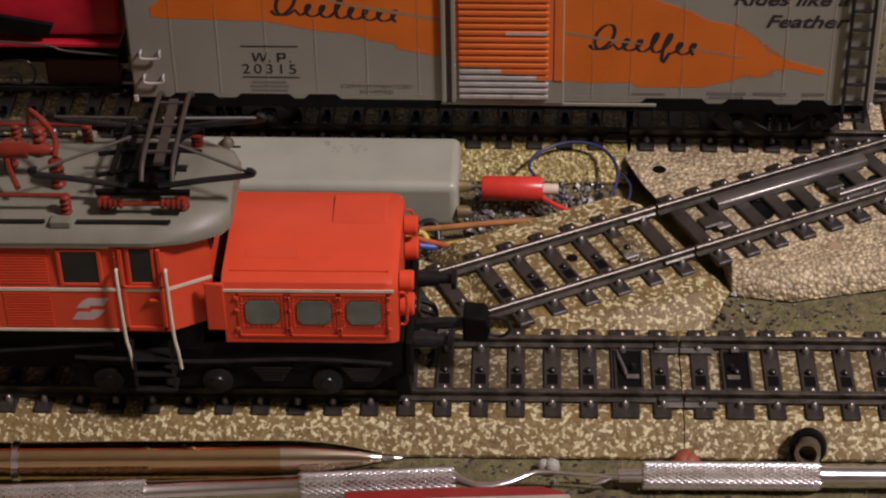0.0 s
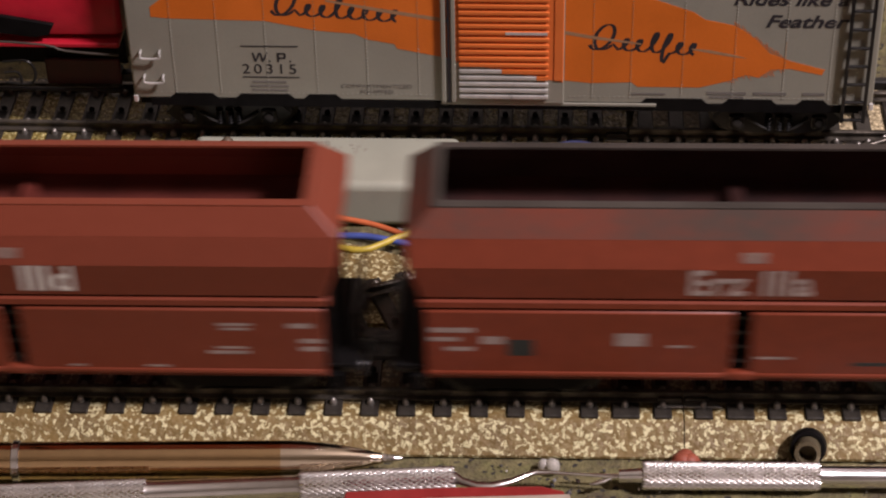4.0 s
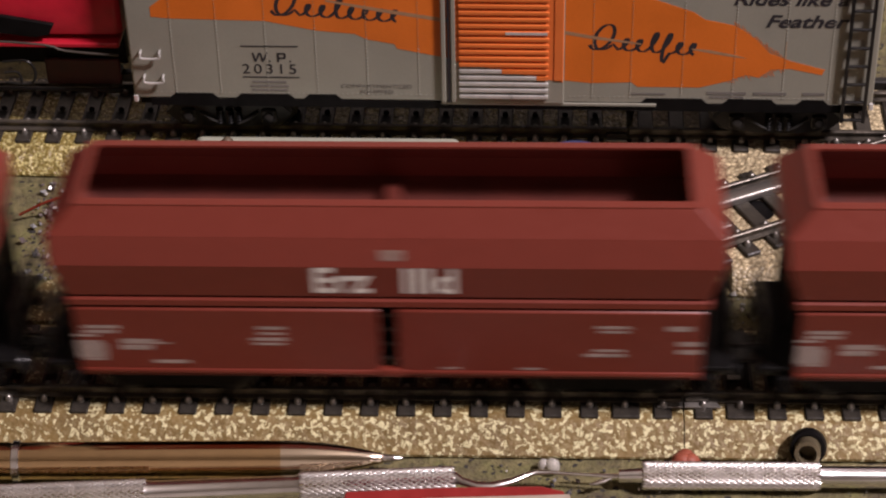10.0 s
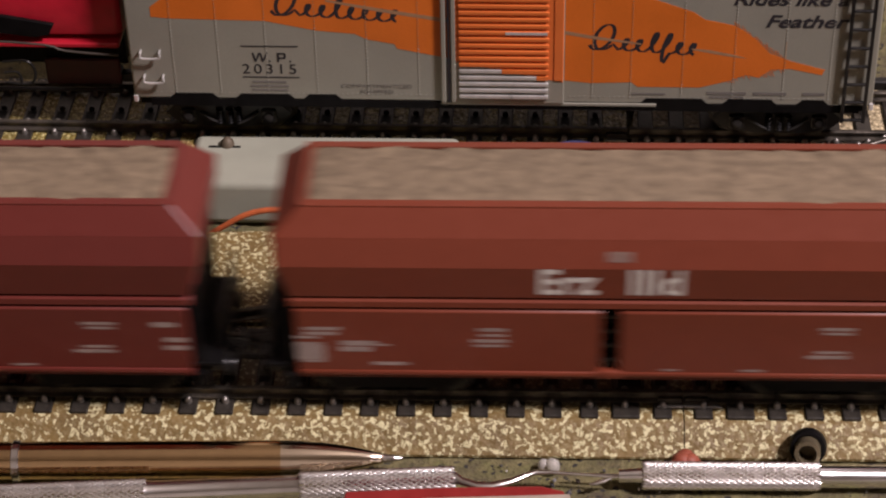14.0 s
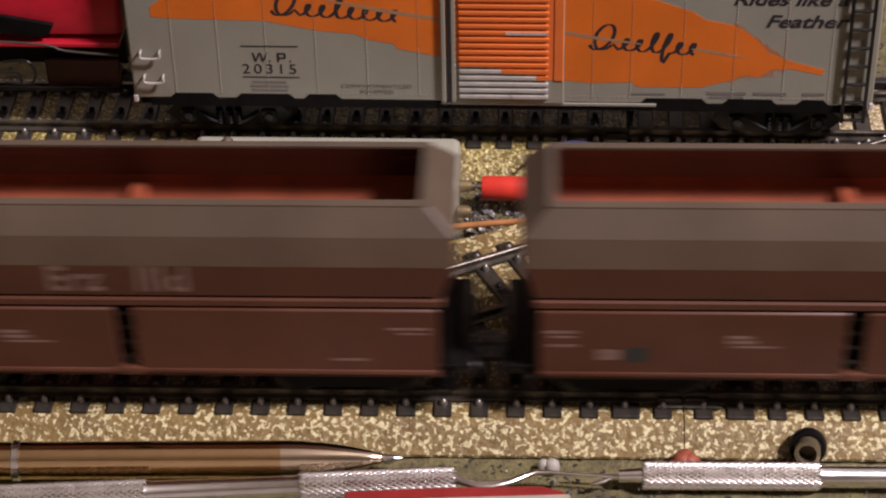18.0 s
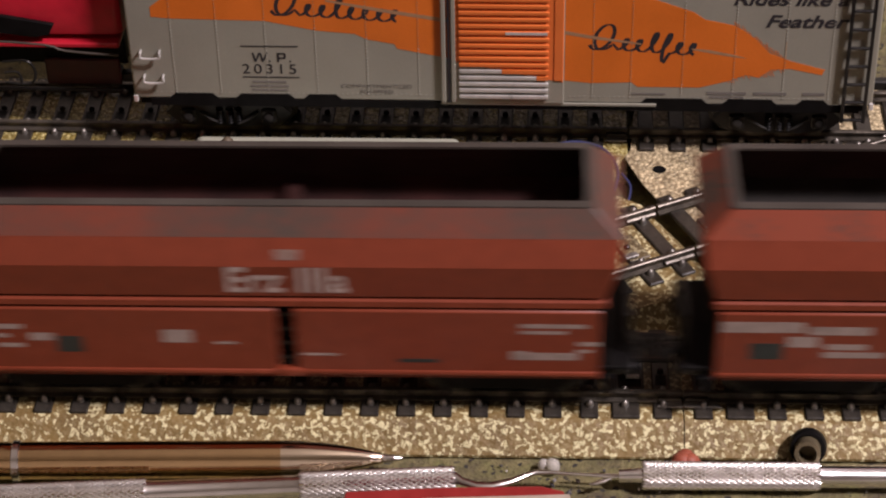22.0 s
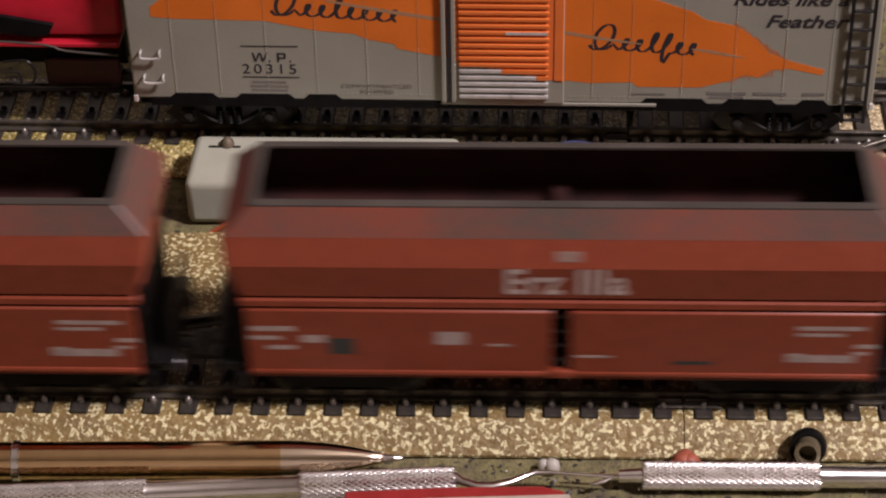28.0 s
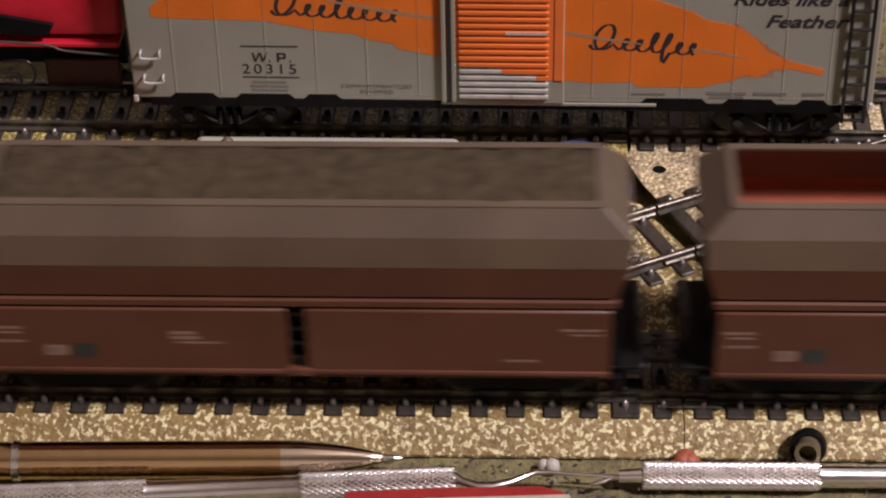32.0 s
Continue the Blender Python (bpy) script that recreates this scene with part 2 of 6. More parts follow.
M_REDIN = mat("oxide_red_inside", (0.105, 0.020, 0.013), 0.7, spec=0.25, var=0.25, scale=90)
M_REDWAG2 = mat("faded_oxide_red_plastic", (0.180, 0.0345, 0.0148), 0.44, spec=0.35, var=0.10, scale=320)
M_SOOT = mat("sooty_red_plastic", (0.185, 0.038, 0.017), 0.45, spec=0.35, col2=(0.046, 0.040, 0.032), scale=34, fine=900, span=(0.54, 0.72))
M_DUSTRIM = mat("grey_dusted_red_plastic", (0.160, 0.036, 0.019), 0.46, spec=0.38, col2=(0.066, 0.046, 0.036), scale=26, fine=500)
# soot tone deepened to stand in for shade under the overhanging panels
M_SOOTSHADE = mat("soot_and_shade", (0.028, 0.018, 0.016), 0.9, spec=0.15, var=0.4, scale=90)
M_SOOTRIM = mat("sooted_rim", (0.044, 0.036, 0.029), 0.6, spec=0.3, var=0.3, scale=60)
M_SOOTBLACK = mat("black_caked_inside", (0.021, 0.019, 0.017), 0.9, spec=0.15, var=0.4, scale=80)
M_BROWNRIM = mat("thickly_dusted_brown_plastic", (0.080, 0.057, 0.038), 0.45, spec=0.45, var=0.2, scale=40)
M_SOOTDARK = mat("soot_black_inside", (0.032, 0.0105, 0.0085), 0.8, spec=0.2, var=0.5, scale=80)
M_BROWNWAG = mat("dusty_brown_plastic", (0.088, 0.031, 0.016), 0.5, spec=0.35, var=0.15, scale=50)
M_BROWNTOP = mat("grey_dusted_brown_plastic", (0.072, 0.045, 0.027), 0.47, spec=0.4, var=0.2, scale=40)
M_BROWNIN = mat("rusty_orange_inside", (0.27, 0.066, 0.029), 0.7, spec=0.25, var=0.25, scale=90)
M_LOAD = mat("pale_ore_load", (0.235, 0.175, 0.108), 0.9, col2=(0.12, 0.086, 0.052), scale=420, bump=0.9, bscale=500)
M_LOADDARK = mat("dull_ore_load", (0.058, 0.043, 0.026), 0.9, col2=(0.036, 0.026, 0.016), spec=0.1, scale=300, bump=0.9, bscale=500)
M_TEALSLOT = mat("dark_plate_print", (0.018, 0.024, 0.022), 0.5)
M_SILVER = mat("aluminium_paint", (0.285, 0.277, 0.223), 0.42, 0.15, var=0.07, scale=40)
# lighter copy of the aluminium paint: the light rivets catch, put into colour
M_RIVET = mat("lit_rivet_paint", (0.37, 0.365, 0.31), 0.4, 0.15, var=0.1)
M_BRIGHT = mat("rubbed_bright_metal", (0.58, 0.565, 0.53), 0.3, 0.35, var=0.15)
M_FEATHER = mat("orange_print", (0.62, 0.146, 0.0155), 0.45, var=0.08, scale=70)
M_DOORORANGE = mat("orange_door_paint", (0.66, 0.162, 0.037), 0.35, var=0.08, scale=70)
M_INK = mat("black_print", (0.020, 0.018, 0.022), 0.5, var=0.1)
M_FAINT = mat("faint_grey_print", (0.16, 0.148, 0.13), 0.5, var=0.1)
M_QUILL = mat("worn_quill_print", (0.33, 0.19, 0.10), 0.45, var=0.08)
M_CAP = mat("dusty_grey_truck", (0.018, 0.0165, 0.0145), 0.65, 0.0, spec=0.25, var=0.4, scale=500)
M_GREYBOX = mat("grey_plastic_relay", (0.335, 0.340, 0.268), 0.36, var=0.07, scale=90)
M_REDPLUG = mat("red_plug_plastic", (0.62, 0.045, 0.030), 0.3, var=0.08)
M_BRASS = mat("dull_brass", (0.45, 0.36, 0.20), 0.35, 0.8, var=0.15)
M_CRIMSON = mat("crimson_car_paint", (0.46, 0.014, 0.030), 0.3, var=0.1)
M_DARKRED = mat("dark_red_frame", (0.055, 0.009, 0.009), 0.5, var=0.2)
M_CHROME = mat("chrome", (0.80, 0.78, 0.76), 0.2, 1.0, var=0.06)
M_GOLD = mat("gilt_pen_barrel", (0.72, 0.50, 0.27), 0.07, 1.0, var=0.05)
M_NOSE = mat("gilt_nose_metal", (0.86, 0.74, 0.58), 0.11, 1.0, var=0.04)
M_KNURL = mat("knurled_steel", (0.85, 0.83, 0.81), 0.27, 1.0, var=0.1)
M_KNIFE = mat("red_knife_scale", (0.23, 0.022, 0.02), 0.35, var=0.1)
M_IVORY = mat("ivory_plastic", (0.36, 0.30, 0.24), 0.4, var=0.1)
M_CLAY = mat("terracotta_lump", (0.25, 0.062, 0.032), 0.6, var=0.2)
M_EMBLEM = mat("dull_white_print", (0.50, 0.40, 0.37), 0.5, var=0.1)
M_BRASSDARK = mat("dull_dark_brass", (0.11, 0.085, 0.055), 0.6, 0.2)
M_CORE = mat("tarnished_brass_tube", (0.20, 0.165, 0.10), 0.4, 0.6, var=0.2)
M_WIRE_BLUE = mat("blue_wire", (0.05, 0.08, 0.28), 0.4)
M_WIRE_NAVY = mat("navy_wire", (0.03, 0.035, 0.10), 0.4)
M_WIRE_RED = mat("red_wire", (0.60, 0.04, 0.03), 0.4)
M_WIRE_ORANGE = mat("orange_wire", (0.50, 0.12, 0.04), 0.4)
M_WIRE_BROWN = mat("brown_wire", (0.36, 0.16, 0.055), 0.4)
M_WIRE_YELLOW = mat("yellow_wire", (0.50, 0.38, 0.05), 0.4)
M_WIRE_BLACK = mat("black_wire", (0.02, 0.02, 0.02), 0.4)
M_BEAD = mat("clear_bead", (0.75, 0.72, 0.65), 0.1, 0.2)
M_BEAD.node_tree.nodes["Principled BSDF"].inputs["Transmission Weight"].default_value = 0.55
M_BEAD.node_tree.nodes["Principled BSDF"].inputs["Metallic"].default_value = 0.0
# walls and ceiling stay unseen; kept this pale to bounce fill light
M_WALL = mat("cream_wall_paint", (0.74, 0.68, 0.60), 0.8, var=0.05, scale=3, fine=60)
M_FLOOR = mat("brown_carpet", (0.12, 0.085, 0.06), 0.95, var=0.2, scale=20, fine=300)
M_TABLE = mat("plywood_edge", (0.35, 0.24, 0.14), 0.7, var=0.2, scale=30, fine=300)


# ---- mesh helpers: all in millimetres ----
def box(bm, x0, x1, y0, y1, z0, z1, bev=0.0, seg=2):
    vs = [bm.verts.new((x, y, z)) for x in (x0, x1) for y in (y0, y1) for z in (z0, z1)]
    fs = [bm.faces.new([vs[i] for i in q]) for q in ((0, 1, 3, 2), (4, 6, 7, 5), (0, 4, 5, 1), (2, 3, 7, 6), (0, 2, 6, 4), (1, 5, 7, 3))]
    if bev:
        es = list({e for f in fs for e in f.edges})
        bmesh.ops.bevel(bm, geom=es, offset=bev, segments=seg, affect="EDGES", profile=0.5)
    return bm


def prism(bm, poly, axis, lo, hi, bev=0.0):
    """Extrude an outline along an axis. Outline coordinates: (y, z) for x, (x, z) for y, (x, y) for z."""
    def at(p, h):
        return (h, p[0], p[1]) if axis == "x" else (p[0], h, p[1]) if axis == "y" else (p[0], p[1], h)
    a, b = [bm.verts.new(at(p, lo)) for p in poly], [bm.verts.new(at(p, hi)) for p in poly]
    fs = [bm.faces.new(a), bm.faces.new(b[::-1])]
    n = len(poly)
    for i in range(n):
        fs.append(bm.faces.new((a[i], b[i], b[(i + 1) % n], a[(i + 1) % n])))
    bmesh.ops.recalc_face_normals(bm, faces=fs)
    if bev:
        bmesh.ops.bevel(bm, geom=list({e for f in fs for e in f.edges}), offset=bev, segments=2, affect="EDGES", profile=0.5)
    return bm


def loft(bm, loops, cap0=True, cap1=True):
    """Skin closed rings of equal count."""
    rings = [[bm.verts.new(p) for p in ring] for ring in loops]
    n = len(rings[0])
    fs = []
    for r, s in zip(rings, rings[1:]):
        for i in range(n):
            fs.append(bm.faces.new((r[i], r[(i + 1) % n], s[(i + 1) % n], s[i])))
    if cap0:
        fs.append(bm.faces.new(rings[0][::-1]))
    if cap1:
        fs.append(bm.faces.new(rings[-1]))
    bmesh.ops.recalc_face_normals(bm, faces=fs)
    return bm


def ring_at(c, d, r, seg):
    d = Vector(d).normalized()
    u = d.orthogonal().normalized()
    v = d.cross(u)
    return [Vector(c) + (u * math.cos(2 * math.pi * i / seg) + v * math.sin(2 * math.pi * i / seg)) * r for i in range(seg)]


def lathe(bm, p0, p1, prof, seg=16):
    """Turned shape from p0 to p1; prof: (part of the way, radius)."""
    p0, p1 = Vector(p0), Vector(p1)
    return loft(bm, [ring_at(p0.lerp(p1, t), p1 - p0, r, seg) for t, r in prof])


def cyl(bm, p0, p1, r, seg=12, bev=0.0):
    if bev:
        ln = (Vector(p1) - Vector(p0)).length
        return lathe(bm, p0, p1, [(0, r - bev), (bev / ln, r), (1 - bev / ln, r), (1, r - bev)], seg)
    return lathe(bm, p0, p1, [(0, r), (1, r)], seg)


def tube(bm, pts, r, seg=8, sub=6):
    """A wire through points, smoothed."""
    P = [Vector(p) for p in pts]
    out = []
    for i in range(len(P) - 1):
        a, b, c, d = P[max(i - 1, 0)], P[i], P[i + 1], P[min(i + 2, len(P) - 1)]
        for k in range(sub):
            t = k / sub
            out.append(0.5 * (2 * b + (c - a) * t + (2 * a - 5 * b + 4 * c - d) * t * t + (3 * b - a - 3 * c + d) * t ** 3))
    out.append(P[-1])
    d0 = (out[1] - out[0]).normalized()
    u = d0.orthogonal().normalized()
    rings = []
    for i, p in enumerate(out):
        d = (out[min(i + 1, len(out) - 1)] - out[max(i - 1, 0)]).normalized()
        u = (u - d * u.dot(d)).normalized()
        v = d.cross(u)
        rings.append([p + (u * math.cos(2 * math.pi * k / seg) + v * math.sin(2 * math.pi * k / seg)) * r for k in range(seg)])
    return loft(bm, rings)


def bm_new():
    return bmesh.new()


def to_mesh(name, bm, material, smooth=None):
    me = bpy.data.meshes.new(name)
    bmesh.ops.scale(bm, vec=(0.001,) * 3, verts=bm.verts)
    bm.normal_update()
    if smooth:
        lim = math.cos(radians(smooth))
        few = len(bm.faces) < 700
        for f in bm.faces:
            f.smooth = True
        for f in bm.faces if few else ():
            # broad flat faces keep their own shading beside narrow rounded edges
            near = [g.calc_area() for e in f.edges for g in e.link_faces if g is not f and f.normal.dot(g.normal) > lim]
            if near and f.calc_area() > 4 * max(near):
                f.smooth = False
    flags = [f.smooth for f in bm.faces]
    bm.to_mesh(me)
    bm.free()
    me.materials.append(material)
    if smooth:
        me.set_sharp_from_angle(angle=radians(smooth))
        me.polygons.foreach_set("use_smooth", flags)
    return me


def part(name, bm, material, parent, label="", smooth=35):
    ob = new(name, to_mesh(name, bm, material, smooth))
    ob.parent = parent
    if label:
        tagged(ob, label)
    return ob


def thing(name, m, label, category, group="", kind=""):
    ob = new(name)
    ob.matrix_world = m
    ob.empty_display_size = 0.01
    return tagged(ob, label, category, group, kind)


def at(x, y, z, rz=0.0):
    return pose(x / 1000, y / 1000, z / 1000, 0, 0, rz)


def share(name, mesh, parent, x=0.0, y=0.0, z=0.0, rz=0.0, label=""):
    ob = new(name, mesh)
    ob.parent = parent
    ob.matrix_local = at(x, y, z, rz)
    if label:
        tagged(ob, label)
    return ob


def lettering(name, s, size, material, parent, x, y, z, shear=0.0, width=1.0, label="", bold=0.0):
    """Upright writing on a side that faces the front (-y)."""
    cu = bpy.data.curves.new(name, "FONT")
    cu.body, cu.size, cu.shear, cu.extrude, cu.offset = s, size / 1000, shear, 0.00002, bold / 1000
    cu.align_x = "CENTER"
    tmp = new("lettering_tmp", cu)
    bpy.context.view_layer.update()
    me = bpy.data.meshes.new_from_object(tmp.evaluated_get(bpy.context.evaluated_depsgraph_get()))
    bpy.data.objects.remove(tmp)
    bpy.data.curves.remove(cu)
    me.materials.clear()
    me.materials.append(material)
    me.transform(Matrix.Rotation(radians(90), 4, "X") @ Matrix.Diagonal((width, 1, 1, 1)))
    ob = new(name, me)
    ob.parent = parent
    ob.matrix_local = at(x, y, z)
    if label:
        tagged(ob, label)
    return ob


# ---- room and table ----
def room():
    def slab(name, a, kind_label, m):
        bm = bm_new()
        box(bm, *a)
        ob = new(name, to_mesh(name, bm, m))
        return tagged(ob, kind_label, "room", kind="structure")
    X, Y0, Y1, Z0, Z1 = 5600, -1900, 1500, -900, 1600
    slab("floor", (-X, X, Y0, Y1, Z0 - 60, Z0), "brown carpeted floor of the hobby room", M_FLOOR)
    slab("ceiling", (-X, X, Y0, Y1, Z1, Z1 + 60), "plain cream painted ceiling", M_WALL)
    slab("wall_south", (-X, X, Y0 - 60, Y0, Z0 - 60, Z1 + 60), "plain cream painted wall", M_WALL)
    slab("wall_north", (-X, X, Y1, Y1 + 60, Z0 - 60, Z1 + 60), "plain cream painted wall", M_WALL)
    slab("wall_west", (-X - 60, -X, Y0 - 60, Y1 + 60, Z0 - 60, Z1 + 60), "plain cream painted wall", M_WALL)
    slab("wall_east", (X, X + 60, Y0 - 60, Y1 + 60, Z0 - 60, Z1 + 60), "plain cream painted wall", M_WALL)
    table = thing("layout_table", at(0, 0, 0), "plywood model railway table on plain wooden legs", "table")
    bm = bm_new()
    box(bm, -5200, 5200, -130, 700, -22, -3, 2)
    part("table_board", bm, M_TABLE, table)
    for x in (-5000, -2500, 0, 2500, 5000):
        for y in (-90, 660):
            bm = bm_new()
            box(bm, x - 25, x + 25, y - 25, y + 25, Z0, -22)
            part("leg", bm, M_TABLE, table)
    # turf skin: finely uneven near the middle
    bm = bm_new()
    xs = [-5200, -2500, -800, -300] + list(range(-150, 151, 3)) + [300, 800, 2500, 5200]
    ys = list(range(-130, -40, 15)) + list(range(-40, 120, 3)) + [150, 300, 700]
    grid = []
    for y in ys:
        row = []
        for x in xs:
            z = 0.0
            if abs(x) <= 150 and -42 < y < 118:
                z = 0.55 * noise.noise(Vector((x * 0.12, y * 0.12, 3))) + 0.35 * noise.noise(Vector((x * 0.5, y * 0.5, 9))) - 0.55
            row.append(bm.verts.new((x, y, z)))
        grid.append(row)
    for a, b in zip(grid, grid[1:]):
        for i in range(len(a) - 1):
            bm.faces.new((a[i], a[i + 1], b[i + 1], b[i]))
    ob = new("ground", to_mesh("ground", bm, M_GROUND, 60))
    tagged(ob, "olive brown scenic turf with worn earthy patches", "ground", kind="structure")


room()


# ---- tracks ----
def sleeper_mesh(half=14.1, wide=3.7, tag="sleeper"):
    bm = bm_new()
    box(bm, -wide / 2, wide / 2, -half, half, 5.0, 6.3, 0.25, 1)
    return to_mesh(tag, bm, M_SLEEPER, 30)


def clip_mesh():
    """Folded tab that holds the rail, with a rounded peg."""
    bm = bm_new()
    lathe(bm, (0, 0.1, 6.3), (0, 0.1, 7.75), [(0, 0.85), (0.3, 0.78), (0.6, 0.7), (0.82, 0.5), (0.95, 0.25), (1, 0.08)], 10)
    return to_mesh("rail_clip", bm, M_CLIP, 40)


def rail_profile(bm, x0, x1, y):
    poly = [(y - 1.25, 6.3), (y + 1.25, 6.3), (y + 1.25, 6.6), (y + 0.35, 6.9), (y + 0.35, 7.7), (y + 0.62, 7.9), (y + 0.62, 8.35),
            (y + 0.45, 8.5), (y - 0.45, 8.5), (y - 0.62, 8.35), (y - 0.62, 7.9), (y - 0.35, 7.7), (y - 0.35, 6.9), (y - 1.25, 6.6)]
    return prism(bm, poly, "x", x0, x1)


SLEEPER, CLIP = sleeper_mesh(), clip_mesh()
SLEEPER_WIDE = sleeper_mesh(14.1, 5.6, "sleeper")


def bed(bm, x0, x1, half=20.0, top=14.5):
    """Tin roadbed with a flat top, rolled shoulders and sloping flanks."""
    edge = [(half, 0), (half, 0.6), (top + 1.6, 4.35), (top + 1.0, 4.9), (top + 0.2, 5.3), (top - 0.7, 5.54), (top - 1.6, 5.65)]
    poly = [(-y, z) for y, z in edge] + edge[::-1]
    return prism(bm, poly, "x", x0, x1)


def pickup_stud():
    """Centre contact: a small upright peg behind its slot."""
    bm = bm_new()
    lathe(bm, (0, -0.2, 6.2), (0, -0.2, 7.3), [(0, 0.75), (0.7, 0.7), (0.95, 0.4), (1, 0.15)], 10)
    return to_mesh("centre_stud", bm, M_BLACKMETAL, 40)


def stud_slot():
    bm = bm_new()
    box(bm, -1.15, 1.15, -4.4, -1.2, 6.0, 6.34)
    return to_mesh("stud_slot", bm, M_BLACK)


STUD, SLOT = pickup_stud(), stud_slot()


def track(name, m, x0, x1, pitch, first, label, bed_mat, detailed=True, clips=True, wide=(), grime=None):
    t = thing(name, m, label, "track section", "track sections of the layout")
    bm = bm_new()
    bed(bm, x0 + 0.12, x1 - 0.12)
    part("roadbed", bm, bed_mat, t)
    if detailed and bed_mat is M_BALLAST:
        bm = bm_new()
        box(bm, x0 + 0.2, x1 - 0.2, -10.4, 10.4, 5.4, 5.75)
        part("grimy_bed", bm, grime or M_DIRTY, t, "grimy ballast between the rails")
    for y in (-8.7, 8.7):
        bm = bm_new()
        rail_profile(bm, x0 + 0.1, x1 - 0.1, y)
        part("rail", bm, M_STEEL, t)
    xs = []
    x = first
    while x < x1 - 1.5:
        if x > x0 + 1.5:
            xs.append(x)
        x += pitch
    if detailed:
        for i, x in enumerate(xs):
            share("sleeper", SLEEPER_WIDE if i in wide else SLEEPER, t, x)
            for y in (-11.0, 11.0, -6.6, 6.6):
                share("rail_clip", CLIP, t, x + 0.2 * math.sin(i * 3.1), y)
        for x in xs:
            share("centre_stud", STUD, t, x)
            share("stud_slot", SLOT, t, x)
        for x in (x0, x1):
            for y in (-8.7, 8.7):
                bm = bm_new()
                box(bm, x - 5.2 if x == x1 else x + 0.2, x - 0.2 if x == x1 else x + 5.2, y - 1.5, y + 1.5, 6.4, 7.4, 0.3, 1)
                part("rail_joiner", bm, M_STEEL, t, "dark steel rail joiner")
                # bent foot of the joiner, seen below the rail
                bm = bm_new()
                xa, xb = (x - 5.4, x - 0.15) if x == x1 else (x + 0.15, x + 7.6)
                prism(bm, [(xa + (0 if x != x1 else 0.9), y - 1.2), (xb - (0 if x == x1 else 0.9), y - 1.2), (xb, y - 2.9), (xa, y - 2.9)], "z", 6.35, 6.75, 0.1)
                part("joiner_foot", bm, M_PLATE, t, "bare steel foot of a rail joiner")
    else:
        bm = bm_new()
        for x in xs:
            box(bm, x - 1.8, x + 1.8, -13.2, 13.2, 5.0, 6.3)
        tagged(part("sleepers", bm, M_SLEEPER, t), kind="stuff")
    return t


JOINT = 31.9
track("track_section", at(0, 0, 0), JOINT - 180, JOINT, 7.42, -143.0, "speckled tin roadbed track with black sleepers", M_BALLAST, wide=(22,))
track("track_section", at(0, 0, 0), JOINT, JOINT + 180, 7.42, JOINT + 4.0, "speckled tin roadbed track with black sleepers", M_BALLAST, wide=(1,), grime=M_DUSTY)


def contact_box(x, mirrored):
    """Feeder contact on a broad sleeper: sunken tray, bent spring strip, solder plate."""
    t = thing("track_contact", at(x, 0, 0), "dark feeder contact with a folded bare metal tab" if mirrored else "dark feeder contact with a bent bare spring strip", "contact", "contacts between the rails")
    k = -1 if mirrored else 1
    bm = bm_new()
    for a, b, c, d in ((-3.0, -2.5, -5.6, 6.4), (2.5, 3.0, -5.6, 6.4), (-3.0, 3.0, -6.0, -5.5), (-3.0, 3.0, 6.3, 6.8)):
        box(bm, a, b, c, d, 6.25, 6.75, 0.08, 1)
    part("tray", bm, M_SLEEPER, t)
    bm = bm_new()
    box(bm, -2.4, 2.4, -5.4, 6.2, 6.25, 6.36)
    part("tray_floor", bm, M_BLACK, t)
    bm = bm_new()
    if mirrored:
        box(bm, -0.9, 0.9, 5.6, 7.2, 6.6, 7.4, 0.25, 1)
        part("folded_tab", bm, M_CLIP, t, "bare folded tab under the rail")
    else:
        tube(bm, [(-2.3, 6.2, 6.7), (-1.9, 3.2, 7.3), (-1.0, 0.2, 7.2), (-0.6, -1.6, 6.7)], 0.36, 6, 3)
        part("spring_strip", bm, M_CLIP, t, "bare bent spring strip")
    bm = bm_new()
    box(bm, *sorted((k * -0.6, k * 2.1)), -2.7, -1.4, 6.4, 6.8, 0.1, 1)
    part("solder_plate", bm, M_CLIP, t)
    bm = bm_new()
    lathe(bm, (k * 0.9, 0.8, 6.3), (k * 0.9, 0.8, 7.6), [(0, 0.8), (0.6, 0.7), (1, 0.4)], 10)
    part("contact_pin", bm, M_BLACKMETAL, t)


contact_box(21.2, False)
contact_box(43.4, True)
far_piece = track("track_section", at(JOINT + 180 + 90, 0, 0), -90, 90, 7.5, -86.2, "speckled tin roadbed track with black sleepers", M_BALLAST, detailed=False)
for i in range(1, 27):
    copy_thing(far_piece, at(JOINT + 270 + 180 * i, 0, 0))
for i in range(28):
    copy_thing(far_piece, at(JOINT - 270 - 180 * i, 0, 0))

# rear track, slightly askew to the front one
REAR = 97.1
REAR_TURN = -0.8
REAR_JOIN = 24.0
track("track_section", at(0, REAR, 0, REAR_TURN), REAR_JOIN - 180, REAR_JOIN, 7.25, -172.2 + 21.75, "yellowed speckled roadbed track under a parked wagon", M_BALLAST_Y)
rear_piece = track("track_section", at(-246, REAR + 3.43, 0, REAR_TURN), -90, 90, 7.5, -86.2, "yellowed speckled roadbed track", M_BALLAST_Y, detailed=False)

# branch: short speckled piece that meets the turnout
BRANCH_TURN = 26.9
bc, bs = math.cos(radians(BRANCH_TURN)), math.sin(radians(BRANCH_TURN))


def branch_place(x, y, z=0.0):
    """From the branch's own line (origin at the joint's middle) to the table."""
    return (32.9 + x * bc - y * bs, 48.3 + x * bs + y * bc, z)


